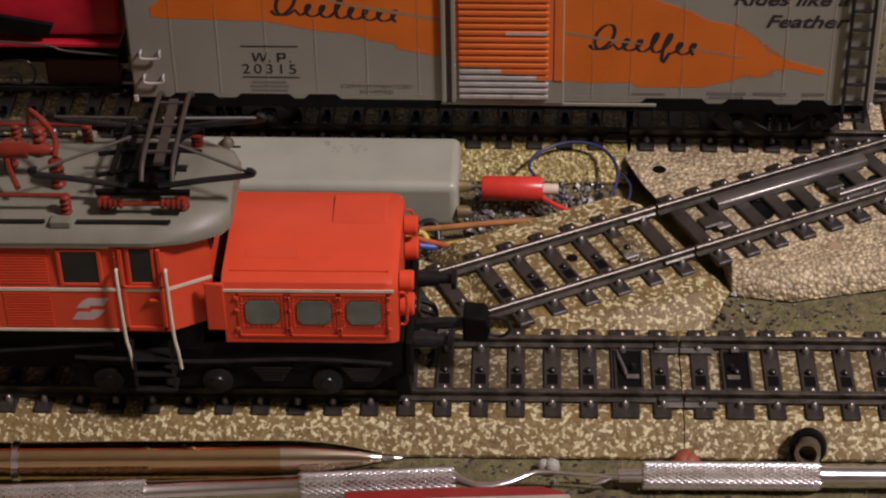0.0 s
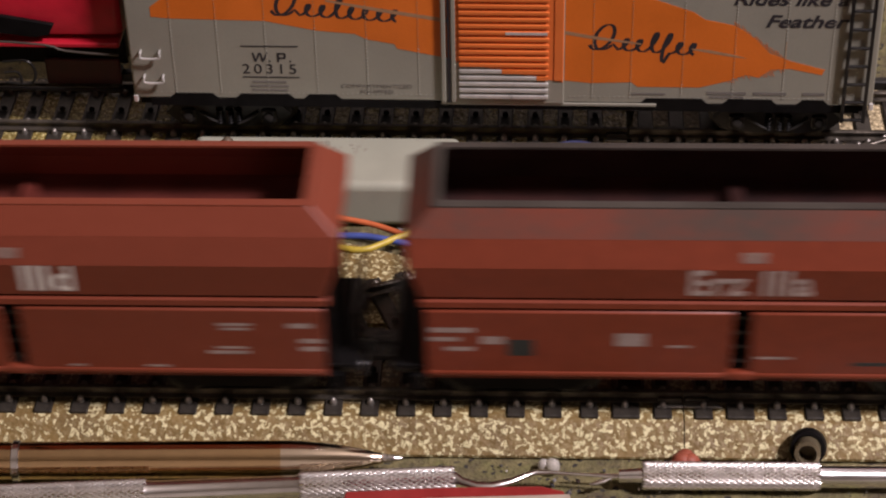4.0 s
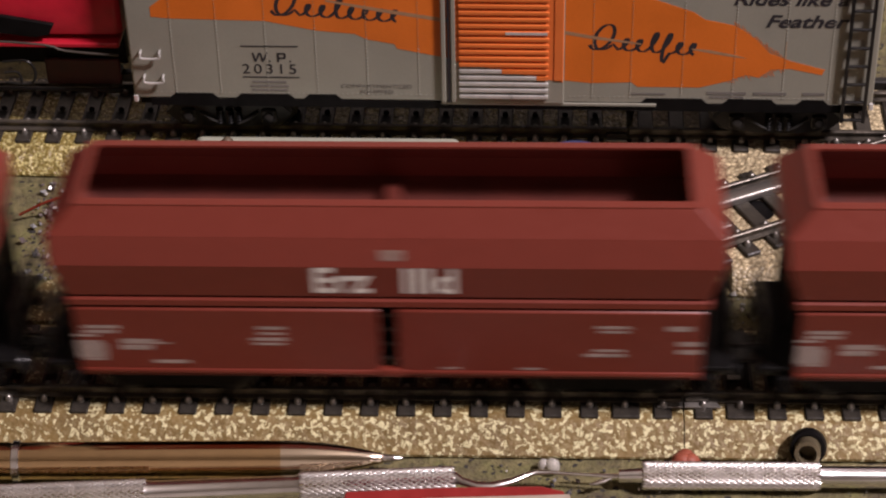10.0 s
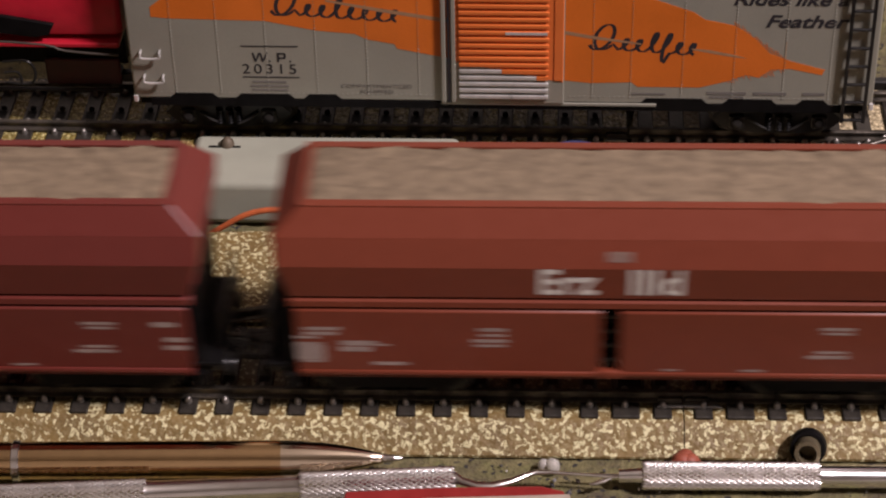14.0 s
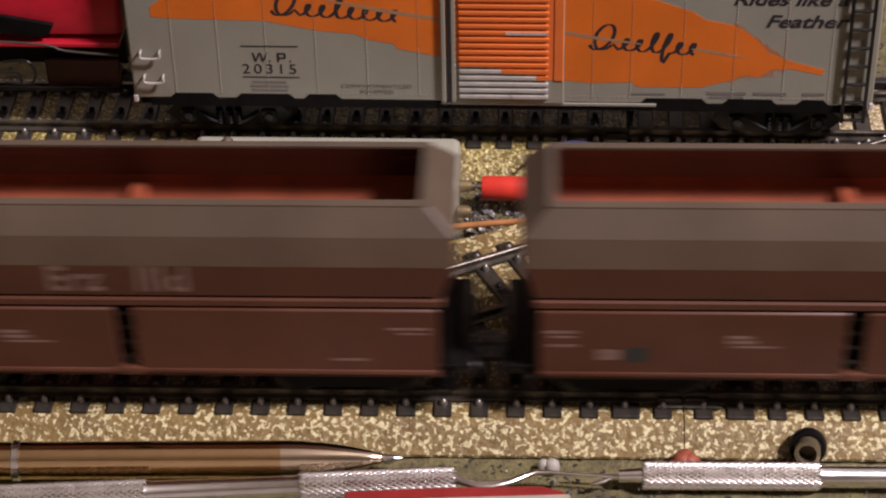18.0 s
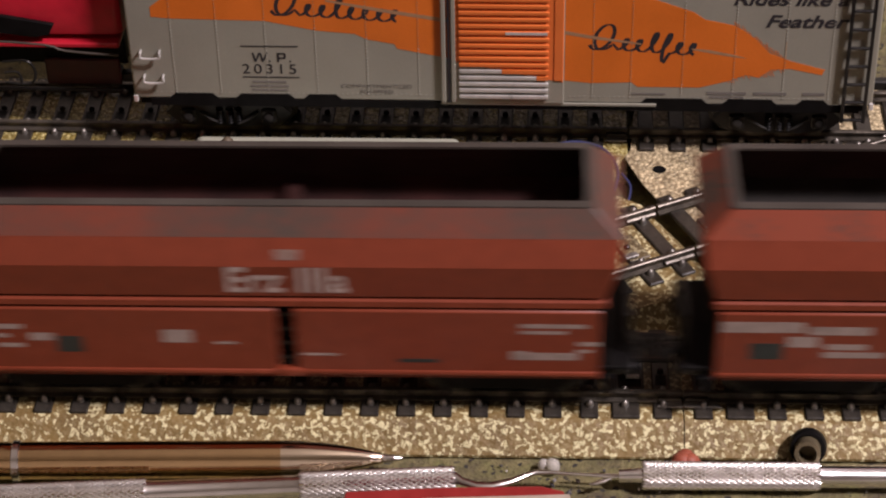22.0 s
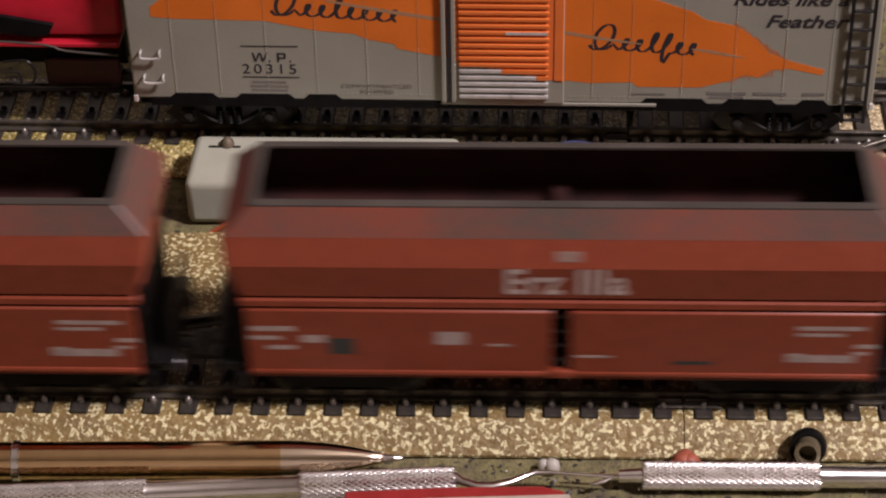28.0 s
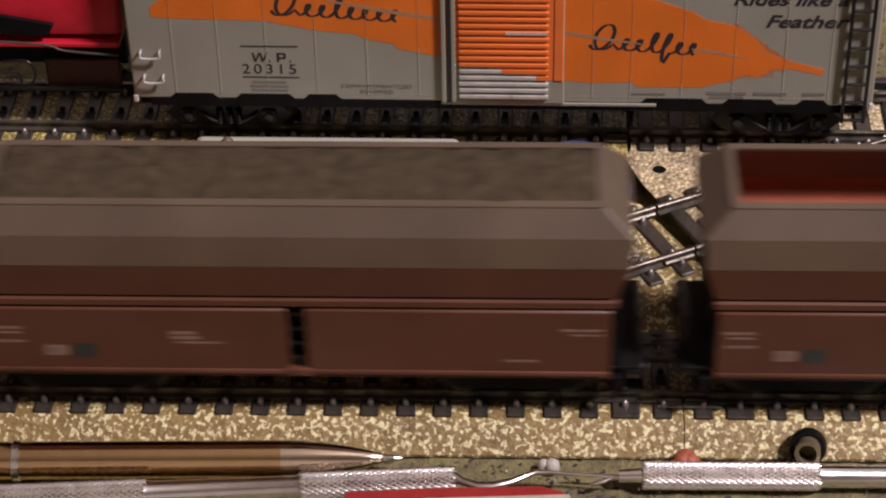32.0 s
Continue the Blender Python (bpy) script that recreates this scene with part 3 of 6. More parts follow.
def branch():
    t = thing("track_section", at(32.9, 48.3, 0.02, BRANCH_TURN), "speckled branch track piece with black sleepers", "track section", "track sections of the layout")
    bm = bm_new()
    poly = [(-46, -4.5), (-40, -14.5), (-20, -19.5), (-4, -20.5), (-1.0, -14), (-0.6, 14), (-4, 20), (-46, 20)]
    low = [(-50, -5.5), (-44, -18), (-20, -25.5), (-6, -26.5), (4.5, -17.5), (-0.6, 16), (-4, 24), (-50, 24)]
    loft(bm, [[(x, y, 0) for x, y in low], [(x, y, 0.6) for x, y in low], [(x, y, 5.3) for x, y in poly], [(x * 0.99, y * 0.99, 5.6) for x, y in poly]])
    part("roadbed", bm, M_BALLAST, t)
    for y in (-8.7, 8.7):
        bm = bm_new()
        rail_profile(bm, -46, -0.2, y)
        part("rail", bm, M_STEEL, t)
    for i in range(6):
        x = -4.2 - i * 7.9
        share("sleeper", SLEEPER, t, x)
        for y in (-11.0, 11.0, -6.6, 6.6):
            share("rail_clip", CLIP, t, x, y)
    for i in range(1, 6):
        share("centre_stud", STUD, t, -4.2 - i * 7.9)
        share("stud_slot", SLOT, t, -4.2 - i * 7.9)
    bm = bm_new()
    box(bm, -13.8, -8.6, -5.0, 4.2, 5.7, 6.45, 0.2, 1)
    part("contact_plate", bm, M_DIRTY, t, "grimy contact plate")
    for x, y in ((-13.0, -3.8),):
        bm = bm_new()
        box(bm, x - 1.7, x + 1.7, y - 0.8, y + 0.8, 6.7, 7.3, 0.2, 1)
        part("contact_tab", bm, M_PLATE, t)
    bm = bm_new()
    cyl(bm, (-24.3, 2.7, 5.0), (-24.3, 2.7, 5.9), 1.25, 14)
    part("screw_hole", bm, M_BLACK, t, "dark open screw hole")
    for y in (-8.7, 8.7):
        bm = bm_new()
        box(bm, -8, -0.3, y - 1.5, y + 1.5, 6.4, 7.5, 0.3, 1)
        part("rail_joiner", bm, M_STEEL, t)


branch()


def junction():
    """Speckled roadbed where the branch curves into the main line."""
    t = thing("turnout", at(0, 0, 0.01), "speckled roadbed of a junction with curved dark rails", "turnout", "track sections of the layout")
    top = [(-112, 17), (-107, 30), (-96, 37), (-89, 43), (-84, 49.0), (-60, 50.2), (-50, 48.8), (-38, 45), (-26, 40.5), (-14, 36), (-9, 17)]
    cx, cy = -60, 34
    low = [(cx + (x - cx) * 1.05, cy + (y - cy) * 1.07) for x, y in top]
    bm = bm_new()
    loft(bm, [[(x, y, 0) for x, y in low], [(x, y, 0.4) for x, y in low], [(x, y, 4.4) for x, y in top], [(x, y, 4.9) for x, y in top]])
    part("roadbed", bm, M_BALLAST, t)
    for r, a0 in ((245.3, 9.0), (262.7, 21.6)):
        bm = bm_new()
        prof = [(-1.25, 6.3), (1.25, 6.3), (1.25, 6.6), (0.35, 6.9), (0.35, 7.7), (0.62, 7.9), (0.62, 8.35), (0.45, 8.5), (-0.45, 8.5), (-0.62, 8.35), (-0.62, 7.9), (-0.35, 7.7), (-0.35, 6.9), (-1.25, 6.6)]
        rings = []
        for i in range(15):
            a = radians(a0 + (26.88 - a0) * i / 14)
            rings.append([(-123 + (r + d) * math.sin(a), 254 - (r + d) * math.cos(a), z) for d, z in prof])
        loft(bm, rings)
        part("rail", bm, M_STEEL, t)
    for i in range(6):
        d = 25.2 - i * 1.72
        a = radians(d)
        share("sleeper", SLEEPER, t, -123 + 254 * math.sin(a), 254 - 254 * math.cos(a), -0.15, d)
        for r in (243.0, 256.4):
            share("rail_clip", CLIP, t, -123 + r * math.sin(a), 254 - r * math.cos(a), 0, d)


junction()


def turnout():
    """Sanded roadbed carrying the rear straight and the branch that leaves it."""
    t = thing("turnout", at(0, 0, 0), "sand coloured embossed turnout with dark steel rails", "turnout", "track sections of the layout")
    # roadbed outline in plan
    top = [(26, 84), (24.5, 80), (28.0, 70), (33.0, 60.0), (41.5, 45.5), (45.2, 37.2), (60, 36.0), (84, 42.5), (210, 62), (210, 112), (26, 116)]
    low = [(28.4, 84), (27.0, 80), (30.2, 71), (35.2, 61), (43.6, 46.5), (45.2, 33.8), (58.5, 31.9), (85, 38.0), (210, 57), (210, 116), (24.4, 118)]
    bm = bm_new()
    def step(k, z):
        return [(a + (c - a) * k, b + (d - b) * k, z) for (a, b), (c, d) in zip(low, top)]
    loft(bm, [step(0, 0), step(0, 0.7), step(0.45, 3.3), step(0.8, 4.75), step(1.15, 5.2), step(1.6, 5.3)])
    part("roadbed", bm, M_GRAVEL, t, smooth=60)
    # rear straight
    def rail_line(p, q, name="rail", material=M_STEEL, w=1.0):
        p, q = Vector(p), Vector(q)
        ln = (q - p).length
        bm = bm_new()
        rail_profile(bm, 0, ln, 0)
        if w != 1.0:
            bmesh.ops.scale(bm, vec=(1, w, 1), verts=bm.verts)
        ob = part(name, bm, material, t)
        ob.matrix_local = at(p.x, p.y, 0, math.degrees(math.atan2(q.y - p.y, q.x - p.x)))
        return ob
    k = -math.tan(radians(0.8))
    for y in (-8.7, 8.7):
        rail_line((24.3, REAR + y + k * 24.3), (205, REAR + y + k * 205))
    for i in range(24):
        x = 28.4 + 7.45 * i
        if x > 62:
            s = share("sleeper", SLEEPER, t, x, REAR + k * x, 0, REAR_TURN)
            s.scale = (1, 1.0, 1)
        else:
            share("sleeper", SLEEPER, t, x, REAR + k * x, 0, REAR_TURN)
        for y in (-11.0, 11.0):
            share("rail_clip", CLIP, t, x, REAR + y + k * x, 0, REAR_TURN)
    # branch rails
    for y in (-8.7, 8.7):
        p, q = branch_place(0.5, y), branch_place(64 if y > 0 else 78, y)
        rail_line(p, q)
    # broad inner guide rail and check rail
    p, q = branch_place(13.5, 5.2), branch_place(54, 5.4)
    ln = (Vector(q) - Vector(p)).length
    bm = bm_new()
    prism(bm, [(-1.9, 6.3), (-1.9, 7.3), (-1.5, 7.9), (-0.7, 8.2), (0.6, 8.3), (1.5, 8.1), (1.9, 7.4), (1.9, 6.3)], "x", 0, ln, 0.15)
    guide = part("guide_rail", bm, M_GUIDE, t, "broad polished guide rail", smooth=50)
    guide.matrix_local = at(p[0], p[1], 0, BRANCH_TURN)
    p, q = branch_place(40.0, -5.2), branch_place(66, -5.0)
    rail_line(p, q, "check_rail", M_GUIDE, 1.2)
    for i in range(9):
        x = 5.2 + 7.3 * i
        half = 13.0
        s = share("sleeper", SLEEPER, t, *branch_place(x, 0)[:2], 0, BRANCH_TURN)
        for y in (-11.0, 11.0, -6.6):
            share("rail_clip", CLIP, t, *branch_place(x, y)[:2], 0, BRANCH_TURN)
    # centre contacts, holes and stamped recesses
    for x, y, w in ((9.6, 0.3, 2.6), (42.0, 0.8, 2.6)):
        bm = bm_new()
        box(bm, x - w, x + w, y - 2.0, y + 2.0, 6.0, 6.9, 0.3, 1)
        ob = part("contact_plate", bm, M_SLEEPER, t)
        ob.matrix_local = at(32.9, 48.3, 0, BRANCH_TURN)
    for x, y, r in ((22, 0.6, 4.2), (30.5, -1.5, 2.6), (47.5, 1.0, 3.2), (53.5, -1.5, 2.4)):
        bm = bm_new()
        cyl(bm, (x, y, 4.6), (x, y, 5.36), r, 20)
        ob = part("stamped_recess", bm, M_BLACK, t)
        ob.matrix_local = at(32.9, 48.3, 0, BRANCH_TURN)
    bm = bm_new()
    box(bm, 9.6, 13.0, -3.6, -1.9, 6.4, 7.0, 0.2, 1)
    ob = part("contact_tab", bm, M_PLATE, t)
    ob.matrix_local = at(32.9, 48.3, 0, BRANCH_TURN)
    for x, y, r in ((30.9, 75.2, 1.6), (68.6, 45.6, 1.45)):
        bm = bm_new()
        cyl(bm, (x, y, 4.4), (x, y, 5.38), r, 16)
        part("screw_hole", bm, M_BLACK if y > 60 else M_TABLE, t, "screw hole in the roadbed")


turnout()


def loose_stones():
    """Scattered ballast and turf crumbs beside the tracks."""
    rnd = random.Random(4)
    bm = bm_new()
    spots = [((-14, 18), (54, 77), 900), ((38, 82), (20, 32), 70), ((-116, -88), (56, 76), 330), ((-116, -96), (36, 56), 120), ((-30, -12), (44, 57), 60), ((-40, 90), (-40, -20), 110),
             ((36, 48), (24, 36), 60)]
    for (x0, x1), (y0, y1), n in spots:
        for _ in range(n):
            x, y = rnd.uniform(x0, x1), rnd.uniform(y0, y1)
            r = rnd.choice((0.25, 0.35, 0.45, 0.6, 0.95)) * rnd.uniform(0.7, 1.2)
            m = Matrix.Translation((x, y, r * 0.35)) @ Euler([rnd.uniform(0, 6) for _ in range(3)]).to_matrix().to_4x4() @ Matrix.Diagonal((r, r * rnd.uniform(0.6, 1), r * rnd.uniform(0.5, 0.9), 1))
            vs = [bm.verts.new(m @ Vector(v)) for v in ((1, 0, 0.2), (-0.9, 0.2, 0), (0.1, 1, 0), (0, -0.9, 0.2), (0.1, 0, 1), (0, 0.1, -1))]
            for q in ((0, 2, 4), (2, 1, 4), (1, 3, 4), (3, 0, 4), (2, 0, 5), (1, 2, 5), (3, 1, 5), (0, 3, 5)):
                bm.faces.new([vs[i] for i in q])
    ob = new("loose_ballast", to_mesh("loose_ballast", bm, M_STONE))
    tagged(ob, "loose grey ballast crumbs scattered on turf", "gravel", kind="stuff")


loose_stones()


# ---- ore hopper wagons ----
def wheel_mesh(r, name="wheelset", spoke=False):
    bm = bm_new()
    for s in (-1, 1):
        lathe(bm, (0, s * 7.3, 0), (0, s * 10.0, 0), [(0, r + 0.9), (0.28, r + 0.9), (0.36, r), (0.9, r - 0.1), (1.0, r - 1.1)], 20)
        for k in range(6):
            a = k * math.pi / 3
            c, d = math.cos(a), math.sin(a)
            box(bm, c * r * 0.55 - 0.5, c * r * 0.55 + 0.5, s * 10.0 - 0.25, s * 10.0 + 0.25, d * r * 0.55 - 0.5, d * r * 0.55 + 0.5)
    cyl(bm, (0, -11.5, 0), (0, 11.5, 0), 1.1, 10)
    return to_mesh(name, bm, M_BLACKMETAL, 30)


WHEEL_R = 5.5
WHEELSET = wheel_mesh(WHEEL_R)
rolling = []     # (wheelset, radius, vehicle number)


def rect(hx, hy, z, cham=0.5):
    c = cham
    return [(-hx + c, -hy, z), (hx - c, -hy, z), (hx, -hy + c, z), (hx, hy - c, z), (hx - c, hy, z), (-hx + c, hy, z), (-hx, hy - c, z), (-hx, -hy + c, z)]


DOOR_FACE = (-15.7, 34.0, 0.0513)      # top edge y, z and inward lean of the discharge doors
SIDE_FACE = (-16.1, 44.8, 0.1130)      # the same for the side panels


def leaned(y, z, face):
    """Slide an upright layout point (y, z) along the line of sight onto a leaning face."""
    yt, zt, k = face
    d = (yt - y + k * (zt - RAIL - z)) / (1 - 0.749 * k)
    return y + d, z - 0.749 * d


def bars(parent, rows, y, material, name="printed_line", face=None):
    """Small unreadable lettering as plain bars: x, z, length, height."""
    for x, z, ln, h in rows:
        bm = bm_new()
        if face:
            (ya, za), (yb, zb) = leaned(y, z - h / 2, face), leaned(y, z + h / 2, face)
            prism(bm, [(ya - 0.04, za), (yb - 0.04, zb), (yb + 0.03, zb), (ya + 0.03, za)], "x", x - ln / 2, x + ln / 2)
        else:
            box(bm, x - ln / 2, x + ln / 2, y - 0.03, y + 0.03, z - h / 2, z + h / 2)
        part(name, bm, material, parent)


def slant_bars(parent, rows, material, name="printed_line"):
    """Plain bars on the leaning shoulder panel: x, height up the panel (0 to 1), length, share of the panel's height."""
    for x, t, ln, h in rows:
        bm = bm_new()
        ring = []
        for tt in (t - h / 2, t + h / 2):
            y, z = -16.1 + 1.9 * tt, 44.84 + 5.56 * tt - RAIL
            ring.append((y - 0.07, z + 0.02))
        (ya, za), (yb, zb) = ring
        vs = [bm.verts.new(p) for p in ((x - ln / 2, ya, za), (x + ln / 2, ya, za), (x + ln / 2, yb, zb), (x - ln / 2, yb, zb))]
        vs2 = [bm.verts.new(v.co + Vector((0, 0.06, -0.02))) for v in vs]
        bm.faces.new(vs)
        bm.faces.new(vs2[::-1])
        for i in range(4):
            bm.faces.new((vs[i], vs2[i], vs2[(i + 1) % 4], vs[(i + 1) % 4]))
        part(name, bm, material, parent)


def hopper(kind):
    red = kind.split("_")[0] in ("red", "rust", "crimson")
    brown = kind.startswith("brown")
    paint = M_RUSTWAG if kind.startswith("rust") else M_CRIMWAG if kind.startswith("crimson") else M_REDWAG
    low = paint if red else M_BROWNWAG if brown else M_REDWAG2
    up = paint if red else M_BROWNTOP if brown else M_REDWAG2
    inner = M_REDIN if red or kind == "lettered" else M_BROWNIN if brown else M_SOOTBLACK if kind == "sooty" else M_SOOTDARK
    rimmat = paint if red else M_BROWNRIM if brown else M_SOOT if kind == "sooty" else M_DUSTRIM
    words = {"red": "glossy oxide red ore hopper wagon, empty", "rust": "glossy rust red ore hopper wagon, empty", "crimson": "glossy dark crimson ore hopper wagon, empty",
             "red_load": "glossy oxide red ore hopper wagon heaped with pale ore", "rust_load": "glossy rust red ore hopper wagon heaped with pale ore", "crimson_load": "glossy dark crimson ore hopper wagon heaped with pale ore",
             "brown": "dusty brown ore hopper wagon with rusty orange inside, empty", "brown_plain": "dusty brown ore hopper wagon without lettering, empty",
             "brown_load": "dusty brown ore hopper wagon filled with dull ore", "sooty": "bright rust red ore hopper wagon with sooty patches, empty",
             "weathered": "weathered rust red ore hopper wagon with grey sooted rim", "lettered": "weathered rust red ore hopper wagon with long white lettering"}[kind]
    w = thing("hopper_wagon", at(0, 0, RAIL), words, "hopper wagon", "ore hopper wagons of the moving train")
    R = RAIL
    # upper body in three stacked panels, walls with thickness
    lev = [(55.5, 60.0, 10.9), (50.4, 65.4, 14.2), (44.8, 65.0, 16.1), (37.1, 62.6, 15.23)]
    names = ("top_panel", "shoulder_panel", "side_panel")
    mats = (rimmat, up, low)
    th = 0.8
    for i in range(3):
        (z1, x1, y1), (z0, x0, y0) = lev[i], lev[i + 1]
        bm = bm_new()
        dz = 0.04
        loft(bm, [rect(x0 - th, y0 - th, z0 + dz - R), rect(x0, y0, z0 + dz - R), rect(x1, y1, z1 - R), rect(x1 - th, y1 - th, z1 - R), rect(x0 - th, y0 - th, z0 + dz - R)], False, False)
        bmesh.ops.remove_doubles(bm, verts=bm.verts, dist=0.001)
        part(names[i], bm, mats[i], w, smooth=25)
    # rolled rim
    bm = bm_new()
    loft(bm, [rect(58.5, 9.05, 55.3 - R), rect(60.1, 11.0, 55.35 - R), rect(60.1, 11.0, 55.7 - R), rect(58.5, 9.05, 55.8 - R), rect(58.5, 9.05, 55.3 - R)], False, False)
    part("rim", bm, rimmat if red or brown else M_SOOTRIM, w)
    # lining of the two upper panels; on sooted kinds its colour holds the overhang's shade
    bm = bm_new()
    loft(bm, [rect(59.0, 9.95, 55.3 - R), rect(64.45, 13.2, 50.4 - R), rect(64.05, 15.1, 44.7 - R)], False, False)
    part("lining", bm, low if red else M_BROWNWAG if brown else M_SOOTSHADE, w, smooth=10)
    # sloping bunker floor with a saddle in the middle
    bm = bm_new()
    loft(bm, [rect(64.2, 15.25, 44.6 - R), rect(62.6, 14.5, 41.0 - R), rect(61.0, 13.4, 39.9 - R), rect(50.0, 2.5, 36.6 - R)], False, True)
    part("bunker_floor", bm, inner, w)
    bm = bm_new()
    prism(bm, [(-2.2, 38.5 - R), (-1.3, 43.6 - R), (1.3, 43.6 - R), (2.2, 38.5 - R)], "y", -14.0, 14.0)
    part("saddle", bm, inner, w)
    if kind.endswith("load"):
        rnd = random.Random(7)
        bm = bm_new()
        nx, ny = 64, 14
        g = [[bm.verts.new((-59.6 + 119.2 * i / nx, -10.6 + 21.2 * j / ny, 55.9 - R + 0.6 * noise.noise(Vector((i * 0.35, j * 0.5, 1))) + 0.5 * rnd.random() - 1.8 * abs(j / ny - 0.5) - (1.6 if i in (0, nx) else 0))) for i in range(nx + 1)] for j in range(ny + 1)]
        for a, b in zip(g, g[1:]):
            for i in range(nx):
                bm.faces.new((a[i], a[i + 1], b[i + 1], b[i]))
        part("ore_load", bm, M_LOAD if red else M_LOADDARK, w, "rough pale brown ore load", smooth=60)
    # ledge between bunker and discharge doors
    bm = bm_new()
    loft(bm, [rect(62.2, 13.6, 34.5 - R), rect(62.6, 15.2, 34.55 - R), rect(62.7, 15.5, 34.8 - R), rect(62.7, 15.5, 36.1 - R), rect(62.4, 15.1, 36.5 - R), rect(62.3, 14.0, 36.6 - R), rect(62.3, 14.0, 37.6 - R)], True, True)
    part("ledge", bm, low, w)
    bm = bm_new()
    box(bm, -61.5, 61.5, -12.4, 12.4, 19.6 - R, 35.0 - R)
    part("bunker_core", bm, M_BLACK, w)
    # discharge doors
    for s in (-1, 1):
        for x0, x1 in ((-61.6, -1.9), (1.9, 61.6)):
            bm = bm_new()
            prism(bm, [(s * 15.7, 33.75 - R), (s * 14.9, 18.3 - R), (s * 13.2, 18.3 - R), (s * 13.9, 34.2 - R), (s * 15.15, 34.2 - R)], "x", x0, x1, 0.16)
            d = part("discharge_door", bm, low, w)
            bm = bm_new()
            ya, yb = sorted((s * 13.4, s * 15.25))
            box(bm, x0, x1, ya, yb, 17.2 - R, 18.5 - R, 0.4, 2)
            part("door_lip", bm, low, d)
            bm = bm_new()
            ya, yb = sorted((s * 13.4, s * 14.8))
            box(bm, x0, x1, ya, yb, 16.5 - R, 16.85 - R, 0.1, 1)
            part("lower_strip", bm, low, d)
        bm = bm_new()
        ya, yb = sorted((s * 12.3, s * 14.1))
        for z in (20.4, 24.0, 27.6, 31.2):
            box(bm, -1.5, 1.5, ya, yb, z - R, z + 0.9 - R, 0.2, 1)
        part("lever", bm, M_BLACKMETAL, w)
        bm = bm_new()
        ya, yb = sorted((s * 13.6, s * 15.5))
        box(bm, -2.6, 2.6, ya, yb, 17.0 - R, 18.9 - R, 0.4, 2)
        part("latch", bm, low, w)
    # ends: slanted plates, posts, platform
    for s in (-1, 1):
        bm = bm_new()
        prism(bm, [(s * 62.6, 38.3 - R), (s * 61.6, 24 - R), (s * 50, 17.5 - R), (s * 49, 18.5 - R), (s * 60.0, 25 - R), (s * 61.0, 38.3 - R)], "y", -12.4, 12.4)
        part("end_chute", bm, M_BLACK, w)
        for y in (-13.2, 13.2):
            bm = bm_new()
            box(bm, s * 62.6 - 0.7, s * 62.6 + 0.7, y - 0.8, y + 0.8, 14.5 - R, 38 - R, 0.2, 1)
            part("end_post", bm, M_BLACK, w)
        bm = bm_new()
        box(bm, s * 63.4 - 1.0, s * 63.4 + 1.0, -15.2, 15.2, 13.6 - R, 17.4 - R, 0.3, 1)
        part("headstock", bm, M_BLACK, w)
        bm = bm_new()
        box(bm, *sorted((s * 58, s * 68.4)), -14.2, 14.2, 18.4 - R, 19.4 - R, 0.2, 1)
        part("end_platform", bm, M_BLACK, w)
        bm = bm_new()
        for y in (-9.5, -3.0, 3.0, 9.5):
            box(bm, *sorted((s * 67.3, s * 68.0)), y - 0.35, y + 0.35, 19.4 - R, 29.0 - R)
        box(bm, *sorted((s * 67.2, s * 68.1)), -10.2, 10.2, 28.3 - R, 29.1 - R)
        box(bm, *sorted((s * 67.3, s * 68.0)), -9.5, 9.5, 23.6 - R, 24.2 - R)
        part("end_railing", bm, M_BLACKMETAL, w)
        bm = bm_new()
        cyl(bm, (s * 60.5, -8, 25 - R), (s * 60.5, 8, 25 - R), 3.0, 14)
        part("air_cylinder", bm, M_BLACK, w)
        for y in (-10.1, 10.1):
            bm = bm_new()
            lathe(bm, (s * 64.2, y, 15.6 - R), (s * 69.0, y, 15.6 - R), [(0, 1.3), (0.55, 1.3), (0.56, 0.9), (0.86, 0.9), (0.87, 2.4), (1.0, 2.1)], 14)
            part("buffer", bm, M_BLACKMETAL, w)
        bm = bm_new()
        tube(bm, [(s * 62, 0, 13.5 - R), (s * 68, 0, 13.0 - R), (s * 71, 0, 12.4 - R)], 1.1, 8, 3)
        tube(bm, [(s * 70.0, -4, 12.8 - R), (s * 73.5, -3.4, 12.8 - R), (s * 73.5, 3.4, 12.8 - R), (s * 70.0, 4, 12.8 - R)], 0.6, 6, 4)
        box(bm, s * 70 - 0.8, s * 70 + 0.8, -4.2, 4.2, 12.2 - R, 13.4 - R)
        part("coupler", bm, M_BLACKMETAL, w)
        # bogie
        bm = bm_new()
        for y in (-11.5, 11.5):
            prism(bm, [(s * 43 - 16, 15 - R), (s * 43 - 11, 11.5 - R), (s * 43 + 11, 11.5 - R), (s * 43 + 16, 15 - R), (s * 43 + 13, 18 - R), (s * 43 - 13, 18 - R)], "y", y - 0.5, y + 0.5)
            for x in (-10.5, 10.5):
                box(bm, s * 43 + x - 1.9, s * 43 + x + 1.9, y - 0.9, y + 0.9, 12.0 - R, 15.2 - R, 0.3, 1)
        box(bm, s * 43 - 4, s * 43 + 4, -11.3, 11.3, 14 - R, 18 - R)
        part("bogie_frame", bm, M_BLACK, w)
        for x in (-10.5, 10.5):
            share("wheelset", WHEELSET, w, s * 43 + x, 0, WHEEL_R)
    # lettering on both sides is alike; the front one is seen
    f = -16.16
    g = -15.56
